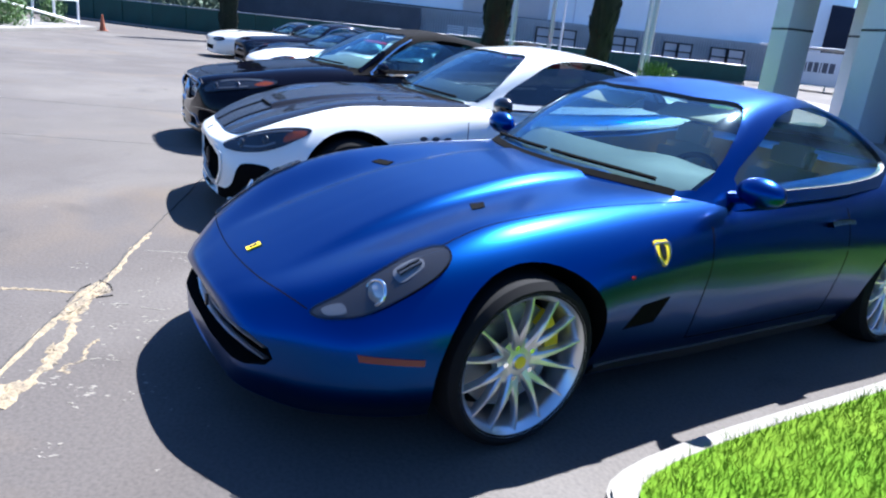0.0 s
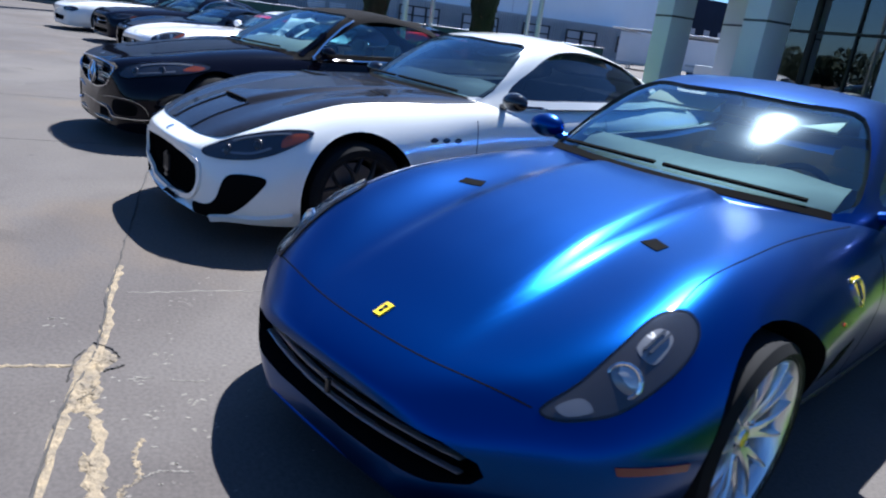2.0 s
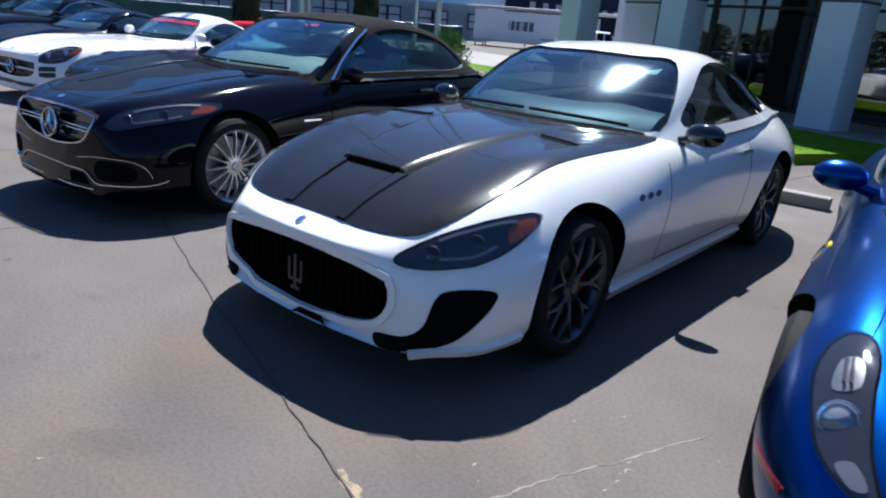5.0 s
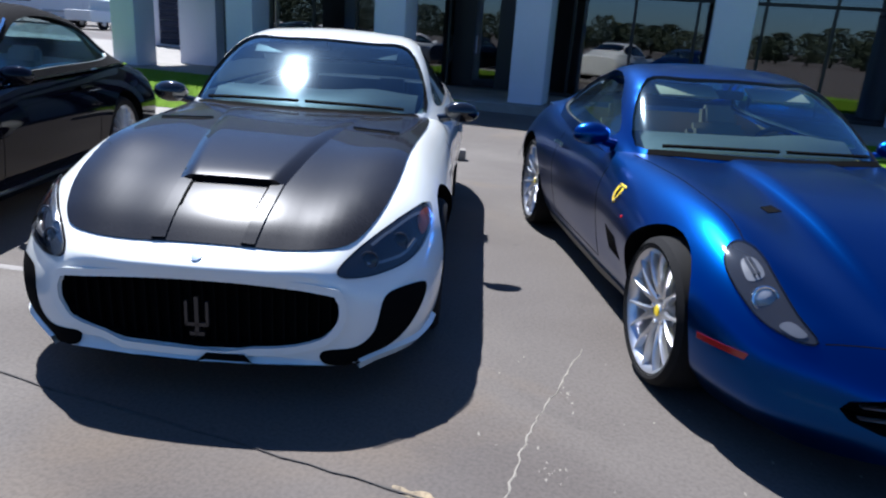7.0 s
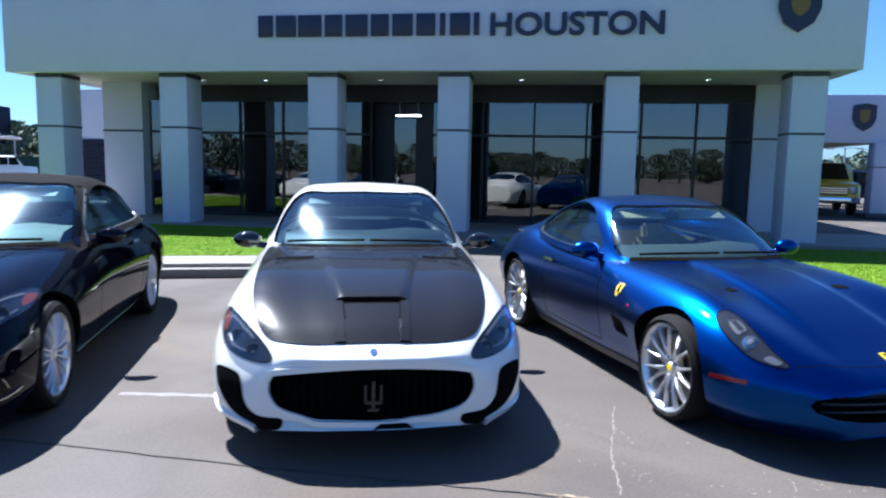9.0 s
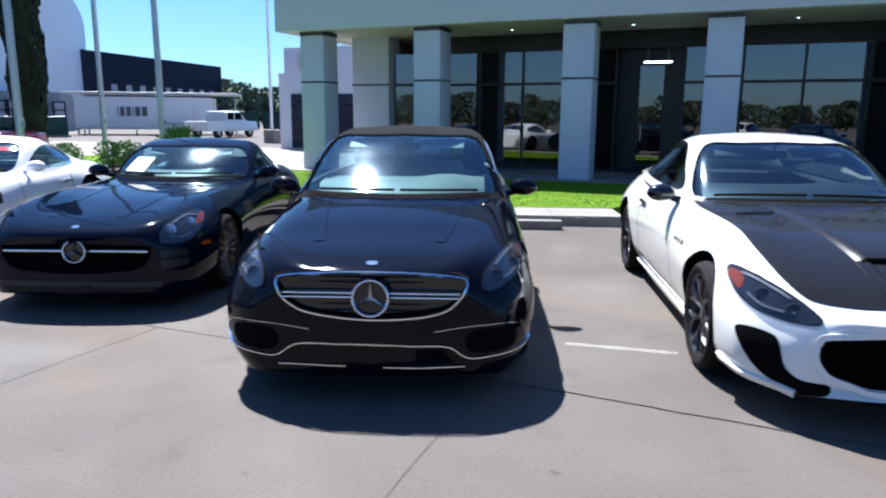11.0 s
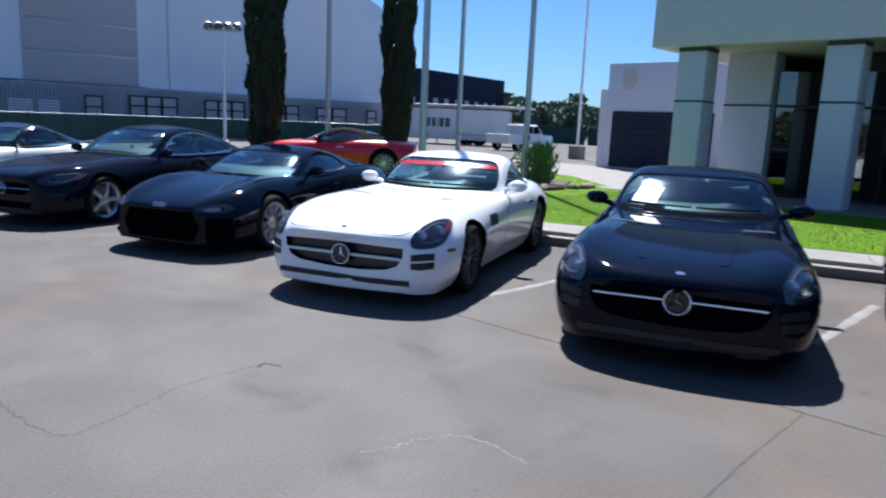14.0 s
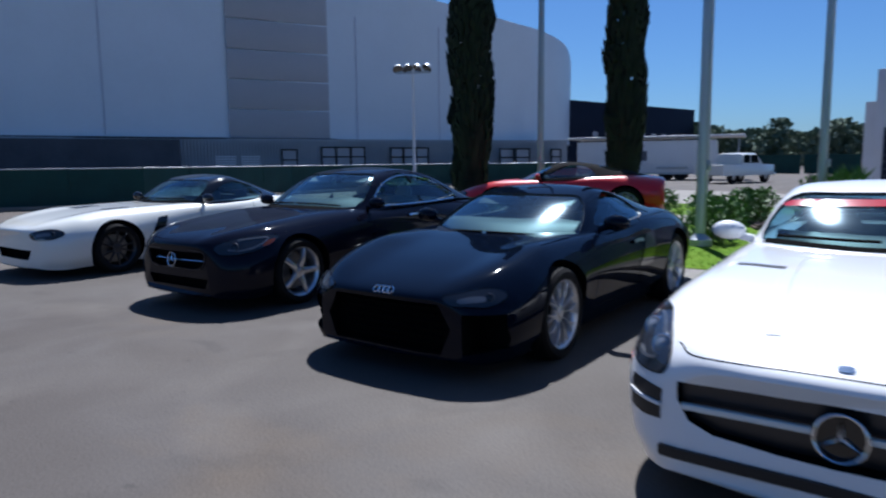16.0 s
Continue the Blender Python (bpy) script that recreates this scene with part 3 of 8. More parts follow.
    part("hub_cap", lathe("hub_cap", [(0.001, hub_x + 0.012), (0.028, hub_x + 0.011), (0.034, hub_x + 0.004), (style.get("hub", 0.075), hub_x - 0.004), (style.get("hub", 0.075) + 0.006, hub_x - 0.03)], rim, 24), rim_ob)
    if style.get("cap"):
        part("cap_badge", lathe("cap_badge", [(0.001, hub_x + 0.016), (0.024, hub_x + 0.015), (0.028, hub_x + 0.010)], style["cap"], 20), rim_ob)
        for i in range(5):
            a = 2 * math.pi * (i + 0.5) / 5
            c = Vector((hub_x + 0.002, 0.066 * math.cos(a), 0.066 * math.sin(a)))
            rod("wheel_bolt", c - Vector((0.01, 0, 0)), c + Vector((0.008, 0, 0)), 0.015, M["chrome"], rim_ob, 0.011, 8)
    rd = rim_r * 0.74
    part("brake_disc", lathe("brake_disc", [(0.06, 0.0), (rd, 0.0), (rd, -0.025), (0.06, -0.025)], M["disc"], 40, sharp=30), w)
    if style.get("caliper"):
        bm = bmesh.new()
        verts = []
        for a in np.linspace(-0.4, 0.4, 7) + style.get("cal_at", 0.0):
            for rr in (rd * 0.72, rd * 1.04):
                for xx in (-0.04, 0.03):
                    verts.append(bm.verts.new((xx, rr * math.cos(a), rr * math.sin(a))))
        for i in range(6):
            b = i * 4
            for k in ((0, 1), (1, 3), (3, 2), (2, 0)):
                bm.faces.new((verts[b + k[0]], verts[b + k[1]], verts[b + 4 + k[1]], verts[b + 4 + k[0]]))
        bm.faces.new([verts[k] for k in (0, 1, 3, 2)])
        bm.faces.new([verts[24 + k] for k in (0, 1, 3, 2)])
        bmesh.ops.recalc_face_normals(bm, faces=bm.faces)
        part("calliper", solid("calliper", bm, style["caliper"]), w)
    return w


def seat_mesh(material):
    bm = bmesh.new()
    add_box(bm, -0.25, -0.3, 0.22, 0.25, 0.22, 0.40, 0.05)
    r = bmesh.ops.create_cube(bm, size=1, matrix=Matrix.LocRotScale((0, 0.32, 0.62), Euler((radians(-18), 0, 0)), (0.48, 0.13, 0.66)))
    bmesh.ops.bevel(bm, geom=list({e for v in r["verts"] for e in v.link_edges}), offset=0.05, segments=2, affect="EDGES")
    r = bmesh.ops.create_cube(bm, size=1, matrix=Matrix.LocRotScale((0, 0.44, 0.99), Euler((radians(-14), 0, 0)), (0.26, 0.1, 0.16)))
    bmesh.ops.bevel(bm, geom=list({e for v in r["verts"] for e in v.link_edges}), offset=0.03, segments=2, affect="EDGES")
    return solid("seat", bm, material, True)


def ring_mesh(name, R, r, material, m=None, seg=28, tube=8):
    verts, faces = [], []
    for i in range(seg):
        a = 2 * math.pi * i / seg
        for k in range(tube):
            b = 2 * math.pi * k / tube
            v = Vector(((R + r * math.cos(b)) * math.cos(a), (R + r * math.cos(b)) * math.sin(a), r * math.sin(b)))
            verts.append(m @ v if m else v)
    for i in range(seg):
        for k in range(tube):
            faces.append((i * tube + k, ((i + 1) % seg) * tube + k, ((i + 1) % seg) * tube + (k + 1) % tube, i * tube + (k + 1) % tube))
    return mesh_of(name, verts, faces, material)


def star_badge(parent, x, y, z, R, tilt=10, name="star_badge"):
    """A ringed emblem with three arms."""
    m = pose(x, y, z, 90 - tilt)
    me = ring_mesh(name, R, R * 0.075, M["chrome"], seg=36)
    bm = bmesh.new()
    bm.from_mesh(me)
    for k in range(3):
        a = math.pi / 2 + k * 2 * math.pi / 3
        d, n = Vector((math.cos(a), math.sin(a), 0)), Vector((-math.sin(a), math.cos(a), 0))
        c = [bm.verts.new(p) for p in (d * R * 0.97, n * R * 0.13, -n * R * 0.13, Vector((0, 0, R * 0.16)), d * R * 0.97 - Vector((0, 0, R * 0.08)), n * R * 0.13 - Vector((0, 0, R * 0.1)), -n * R * 0.13 - Vector((0, 0, R * 0.1)))]
        for f in ((0, 1, 3), (0, 3, 2), (0, 4, 5, 1), (0, 2, 6, 4)):
            bm.faces.new([c[i] for i in f])
    bmesh.ops.recalc_face_normals(bm, faces=bm.faces)
    return part(name, solid(name, bm, M["chrome"], True, 25), parent, "round chrome emblem", m)


def build_car(spec):
    """Builds a car from its sections and trims; returns its Empty and the tree of its skin for the details."""
    paint_m, nose = spec["paint"], spec["nose"]
    wb, r_f, r_r = spec["wheelbase"], spec["r_front"], spec["r_rear"]
    car = thing("car", spec["label"], spec.get("category", "car"), spec["place"], group=spec.get("group", "parked cars"))
    raw = body_mesh("body", spec, paint_m)
    cutters = []
    for yy, rr in ((0.0, r_f), (wb, r_r)):
        arch = rr + spec.get("arch_gap", 0.045)
        circ = [(yy + arch * math.cos(a), rr + 0.01 + arch * math.sin(a)) for a in np.linspace(0, 2 * math.pi, 40, endpoint=False)]
        for sgn in (1, -1):
            lo, hi = spec["width"] / 2 - 0.36, spec["width"] / 2 + 0.2
            cutters.append(prism(circ, "x", min(lo * sgn, hi * sgn), max(lo * sgn, hi * sgn), M["well"]))
    for o, depth in spec.get("front_cuts", ()):
        cutters.append(prism(o, "y", -nose - 0.4, -nose + depth, M["well"]))
    c0 = spec["cockpit"]
    cutters.append(prism([(-c0[2], c0[0] - nose), (c0[2], c0[0] - nose), (c0[3], c0[1] - nose), (-c0[3], c0[1] - nose)], "z", c0[4], 2.0, spec.get("leather", M["black_leather"])))
    body = cut(raw, cutters, "body")
    body.shade_smooth()
    body.set_sharp_from_angle(angle=radians(32))
    part("body", body, car)
    tree = bvh_of(raw)
    # cabin
    rows = cabin_grid(spec)
    top = spec.get("roof_paint", paint_m)
    sh = shell(rows, top, 0.025)
    cuts = []
    for o in spec["top_windows"]:
        cuts.append(prism([(x, s - nose) for x, s in outline(o)], "z", 0.6, 2.2, M["black_plastic"]))
    for o in spec["side_windows"]:
        q = [(s - nose, z) for s, z in outline(o)]
        cuts.append(prism(q, "x", spec.get("side_in", 0.5), 1.3, M["black_plastic"]))
        cuts.append(prism(q, "x", -1.3, -spec.get("side_in", 0.5), M["black_plastic"]))
    cab = cut(sh, cuts, "roof")
    cab.shade_smooth()
    cab.set_sharp_from_angle(angle=radians(32))
    roof = part("roof", cab, car, spec.get("roof_label", ""))
    ctree = bvh_of(sh)
    # glass
    inner = cabin_grid(spec, 0.012)
    n = len(inner[0])
    verts = [p for r in inner for p in r]
    s0, s1, s2 = spec["header"], spec["rear_header"], spec["cabin"][-1][0]
    mid = n // 2
    ev = [rows[i][mid][1] + nose for i in range(len(rows))]
    gl, gs = M[spec.get("glass", "glass")], M[spec.get("side_glass", "glass_mid")]
    part("windscreen", mesh_of("windscreen", verts, grid_faces(inner, lambda i, k: ev[i] < s0 + 0.1 and 8 <= k <= n - 10), gl), roof)
    part("rear_window", mesh_of("rear_window", verts, grid_faces(inner, lambda i, k: ev[i] > s1 - 0.1 and 8 <= k < n - 9), M[spec.get("rear_glass", "glass_mid")]), roof)
    part("side_window", mesh_of("side_window", verts, grid_faces(inner, lambda i, k: k < 8), gs), roof)
    part("side_window", mesh_of("side_window", verts, grid_faces(inner, lambda i, k: k >= n - 9), gs), roof)
    # interior
    lea = spec.get("leather", M["black_leather"])
    sy = spec["seat_s"] - nose
    me = seat_mesh(lea)
    dz = spec.get("seat_z", -0.05) + 0.07
    for sgn in (1, -1):
        part("seat", me, car, m=pose(0.36 * sgn, sy, dz))
    wsb = spec["top_windows"][0][2][1] + 0.09 - nose
    body_z = float(np.interp(wsb + nose, [b[0] for b in spec["body"]], [b[1] for b in spec["body"]]))
    back = sy - 0.50
    verts, faces, cols = [], [], 15
    for x in np.linspace(-0.66, 0.66, cols):
        y0 = wsb + 0.33 * (x / 0.75) ** 2
        cowl = 0.025 * math.exp(-(((x - 0.36) / 0.17) ** 2))      # hump over the dials
        verts += [(x, y, z) for y, z in ((y0, body_z - 0.10), (y0, body_z - 0.01), (y0 + 0.10, body_z + 0.055), (max(back - 0.16, y0 + 0.12), body_z + 0.085 + cowl), (back - 0.06, body_z + 0.07 + cowl), (back - 0.02, body_z - 0.02), (back - 0.06, body_z - 0.20), (back - 0.16, body_z - 0.34))]
    for i in range(cols - 1):
        faces += [(8 * i + k, 8 * i + k + 1, 8 * i + 9 + k, 8 * i + 8 + k) for k in range(7)]
    part("dashboard", mesh_of("dashboard", verts, faces, spec.get("dash", M["black_leather"]), True, 45), car)
    hz = spec["cabin"][3][1]
    bm = bmesh.new()
    add_box(bm, -0.11, 0.0, -0.03, 0.11, 0.03, 0.03, 0.012)
    add_tube(bm, (0, 0.0, 0.02), (0, -0.05, 0.08), 0.01, 0.01, 8)
    part("rear_view_mirror", solid("rear_view_mirror", bm, M["black_plastic"], True, 40), car, m=pose(0, spec["header"] - nose + 0.02, hz - 0.17))
    for sgn in (1, -1):
        part("sun_visor", box_mesh("sun_visor", -0.19, 0.0, -0.008, 0.19, 0.15, 0.008, lea, 0.006), car, m=pose(0.30 * sgn, spec["header"] - nose - 0.10, hz - 0.185, 24))
    part("steering_wheel", ring_mesh("steering_wheel", 0.18, 0.017, M["black_leather"]), car, m=pose(0.36, sy - 0.46, 0.84 + dz, 68))
    # wheels
    wx = spec["width"] / 2 - spec.get("tuck", 0.03)
    for yy, rr, ww in ((0.0, r_f, spec.get("tyre", 0.25)), (wb, r_r, spec.get("tyre_rear", 0.29))):
        for sgn in (1, -1):
            wheel(car, (wx - ww / 2) * sgn, yy, rr, ww, spec["rim"], sgn, spec["wheel"], rr - spec.get("sidewall", 0.085))
    # mirrors
    mx, ms, mz = spec["mirror"]
    bm = bmesh.new()
    r = bmesh.ops.create_uvsphere(bm, u_segments=16, v_segments=10, radius=1, matrix=Matrix.LocRotScale((0.10, 0, 0), None, (0.115, 0.075, 0.068)))
    for v in bm.verts:
        if v.co.y > 0.02:
            v.co.y = 0.02 + (v.co.y - 0.02) * 0.25
    add_tube(bm, (-0.06, 0.02, -0.06), (0.06, 0.0, -0.03), 0.03, 0.025, 8)
    mir = solid("mirror", bm, spec.get("mirror_paint", paint_m), True, 40)
    for sgn in (1, -1):
        ob = part("mirror", mir, car, m=pose(mx * sgn, ms - nose, mz))
        ob.scale = (sgn, 1, 1)
    return car, tree, ctree


def wipers(car, ctree, y, z):
    """Two wiper arms and the dark cowl at the windscreen's foot."""
    def on(x, yy):
        hit = ctree.ray_cast(Vector((x, yy, 3)), Vector((0, 0, -1)))[0]
        return (x, yy, hit.z if hit else z)
    for x0, x1 in ((0.02, 0.60), (-0.62, -0.02)):
        pts = [on(x0 + (x1 - x0) * k, y + 0.11 + 0.22 * (abs(x0 + (x1 - x0) * k) / 0.75) ** 2) for k in (0, 0.2, 0.4, 0.6, 0.8, 1)]
        part("wiper", strip("wiper", ctree, pts, 0.014, M["well"], 0.014, 0.0), car)
    pts = [on(x, y + 0.05 + 0.25 * (abs(x) / 0.75) ** 2) for x in (-0.70, -0.55, -0.36, -0.18, 0, 0.18, 0.36, 0.55, 0.70)]
    part("cowl", strip("cowl", ctree, pts, 0.045, M["well"], 0.003, 0.0), car)


def both(name, tree, car, pts, axis, far, material, label="", kind="patch", **kw):
    """The same detail on both sides: pts for the car's left."""
    for sgn in (1, -1):
        if axis == "x":
            p, f = pts, far * sgn
        else:
            p, f = [(q[0] * sgn, q[1]) for q in pts], far
        me = patch(name, tree, p, axis, f, material, **kw) if kind == "patch" else ribbon(name, tree, p, axis, f, material=material, **kw)
        yield part(name, me, car, label)


def at_car(x, y, turn):
    return pose(x, y, 0, 0, 0, turn)

RIM_F = dict(n=7, kind="twin", spread=0.5, pinch=0.25, bow=0.3, wa=0.050, wb=0.015, hub=0.098, cap=M["yellow"], caliper=M["yellow"], cal_at=0.5, dish=0.045)
SPEC = {}
GRILLE_M = [(-0.565, 0.43), (-0.55, 0.475), (-0.50, 0.503), (-0.17, 0.525), (0.17, 0.525), (0.50, 0.503), (0.55, 0.475), (0.565, 0.43), (0.55, 0.36), (0.48, 0.29), (0.3, 0.238), (0, 0.222), (-0.3, 0.238), (-0.48, 0.29), (-0.55, 0.36)]
GRILLE_S = [(-0.54, 0.715), (-0.48, 0.742), (0, 0.752), (0.48, 0.742), (0.54, 0.715), (0.53, 0.67), (0.48, 0.59), (0.40, 0.53), (0.23, 0.495), (0, 0.48), (-0.23, 0.495), (-0.40, 0.53), (-0.48, 0.59), (-0.53, 0.67)]
GRILLE_G = [(-0.60, 0.545), (-0.3, 0.556), (0, 0.56), (0.3, 0.556), (0.60, 0.545), (0.60, 0.47), (0.55, 0.385), (0.45, 0.345), (0.2, 0.325), (0, 0.32), (-0.2, 0.325), (-0.45, 0.345), (-0.55, 0.385), (-0.60, 0.47)]
SPEC["blue"] = dict(
    label="glossy metallic blue two-seat sports coupe, silver multi-spoke wheels", paint=M["blue"], place=at_car(0.01, 0.085, 23.3),
    length=4.665, width=1.962, nose=0.96, wheelbase=2.75, r_front=0.345, r_rear=0.355, rim=M["rim"], wheel=RIM_F, leather=M["tan"], dash=M["taupe"], spans=12, side_glass="glass", bow=0.10, sidewall=0.054, dome=(0.31, 0.034, 1.15, 0.72, 0.014), front_cuts=[([(-0.585, 0.355), (-0.565, 0.39), (-0.47, 0.418), (-0.25, 0.43), (0, 0.435), (0.25, 0.43), (0.47, 0.418), (0.565, 0.39), (0.585, 0.355), (0.555, 0.32), (0.46, 0.29), (0.25, 0.272), (0, 0.268), (-0.25, 0.272), (-0.46, 0.29), (-0.555, 0.32)], 0.20)],
    body=[
        (0, 0.455, 0.43, 0.27, 0.38, 0.36, 0.28, 0.36, 0.19, 0.30),
        (0.06, 0.51, 0.495, 0.39, 0.42, 0.545, 0.28, 0.545, 0.16, 0.46),
        (0.25, 0.588, 0.60, 0.61, 0.48, 0.80, 0.28, 0.80, 0.14, 0.66),
        (0.6, 0.711, 0.755, 0.74, 0.56, 0.935, 0.30, 0.92, 0.14, 0.80),
        (0.96, 0.815, 0.84, 0.75, 0.61, 0.975, 0.32, 0.95, 0.15, 0.82),
        (1.5, 0.905, 0.88, 0.77, 0.67, 0.965, 0.34, 0.90, 0.15, 0.80),
        (2.1, 0.94, 0.895, 0.81, 0.69, 0.94, 0.36, 0.90, 0.15, 0.82),
        (3.0, 0.96, 0.93, 0.80, 0.68, 0.955, 0.36, 0.91, 0.15, 0.82),
        (3.71, 1.02, 0.995, 0.79, 0.70, 0.985, 0.36, 0.95, 0.16, 0.82),
        (4.3, 0.97, 0.91, 0.68, 0.66, 0.90, 0.38, 0.88, 0.2, 0.75),
        (4.665, 0.92, 0.85, 0.58, 0.62, 0.70, 0.42, 0.70, 0.28, 0.6)],
    cabin=[(1.60, 0.90, 0.68, 0.02, 0.84, 0.82, 0.30), (2.0, 1.15, 0.66, 0.05, 0.88, 0.86, 0.22), (2.45, 1.345, 0.60, 0.06, 0.90, 0.87, 0.10), (2.85, 1.395, 0.57, 0.06, 0.91, 0.87, 0.0), (3.4, 1.32, 0.54, 0.06, 0.94, 0.84, -0.05), (4.0, 1.12, 0.52, 0.04, 0.96, 0.76, -0.1), (4.45, 0.99, 0.5, 0.02, 0.95, 0.70, -0.12)],
    header=2.45, rear_header=3.3, cockpit=(1.95, 3.5, 0.68, 0.64, 0.42), seat_s=2.85, mirror=(0.86, 2.13, 0.98),
    top_windows=[[(-0.74, 1.98), (-0.4, 1.74), (0, 1.68), (0.4, 1.74), (0.74, 1.98), (0.55, 2.46), (0.28, 2.40), (0, 2.38), (-0.28, 2.40), (-0.55, 2.46)], [(-0.42, 3.45), (0.42, 3.45), (0.46, 4.0), (-0.46, 4.0)]],
    side_windows=[[(2.2, 0.97), (2.45, 1.17), (2.7, 1.295), (3.05, 1.315), (3.4, 1.23), (3.62, 1.08), (3.45, 1.0), (2.8, 0.96)]])
SPEC["maser"] = dict(
    label="white grand touring coupe, bare black carbon bonnet, black wheels", paint=M["white"], place=at_car(-2.80, -0.41, 16.3),
    length=4.93, width=1.93, nose=0.95, wheelbase=2.942, r_front=0.345, r_rear=0.35, rim=M["rim_dark"], mirror_paint=M["gloss_black"], bow=0.16, glass="glass_mid", side_glass="glass_dark", rear_glass="glass_dark", sidewall=0.075, arch_gap=0.06, front_cuts=[(GRILLE_M, 0.17)],
    wheel=dict(n=7, kind="Y", spread=0.6, wa=0.03, wb=0.022, caliper=M["red_lens"]),
    body=[
        (0, 0.57, 0.55, 0.45, 0.42, 0.55, 0.27, 0.56, 0.185, 0.52),
        (0.08, 0.62, 0.61, 0.55, 0.45, 0.72, 0.28, 0.74, 0.175, 0.66),
        (0.25, 0.715, 0.70, 0.66, 0.50, 0.86, 0.28, 0.88, 0.165, 0.80),
        (0.55, 0.825, 0.81, 0.74, 0.58, 0.93, 0.30, 0.93, 0.15, 0.84),
        (0.95, 0.915, 0.905, 0.75, 0.62, 0.955, 0.32, 0.945, 0.14, 0.84),
        (1.5, 0.975, 0.935, 0.76, 0.67, 0.94, 0.34, 0.90, 0.15, 0.82),
        (2.1, 1.0, 0.945, 0.80, 0.70, 0.93, 0.36, 0.90, 0.15, 0.82),
        (3.1, 1.02, 0.97, 0.80, 0.72, 0.94, 0.36, 0.91, 0.15, 0.82),
        (3.9, 1.06, 1.01, 0.74, 0.72, 0.965, 0.36, 0.94, 0.16, 0.82),
        (4.6, 1.03, 0.97, 0.66, 0.68, 0.88, 0.4, 0.86, 0.2, 0.75),
        (4.93, 0.93, 0.86, 0.56, 0.62, 0.70, 0.44, 0.70, 0.28, 0.6)],
    cabin=[(1.62, 0.96, 0.68, 0.02, 0.90, 0.80, 0.30), (2.05, 1.22, 0.66, 0.05, 0.93, 0.85, 0.2), (2.5, 1.415, 0.60, 0.06, 0.95, 0.86, 0.10), (2.95, 1.46, 0.57, 0.06, 0.96, 0.86, 0.0), (3.6, 1.385, 0.55, 0.06, 0.98, 0.84, -0.05), (4.2, 1.20, 0.52, 0.04, 1.01, 0.76, -0.1), (4.7, 1.03, 0.5, 0.02, 1.0, 0.68, -0.12)],
    header=2.5, rear_header=3.5, cockpit=(1.98, 3.7, 0.68, 0.64, 0.42), seat_s=2.9, mirror=(0.86, 2.12, 1.0),
    top_windows=[[(-0.74, 2.0), (-0.4, 1.76), (0, 1.70), (0.4, 1.76), (0.74, 2.0), (0.56, 2.5), (0.28, 2.44), (0, 2.42), (-0.28, 2.44), (-0.56, 2.5)], [(-0.44, 3.6), (0.44, 3.6), (0.46, 4.2), (-0.46, 4.2)]],
    side_windows=[[(2.22, 1.02), (2.5, 1.23), (2.8, 1.355), (3.2, 1.375), (3.6, 1.32), (3.86, 1.225), (3.99, 1.13), (3.93, 1.055), (3.6, 1.035), (2.9, 1.015)]])
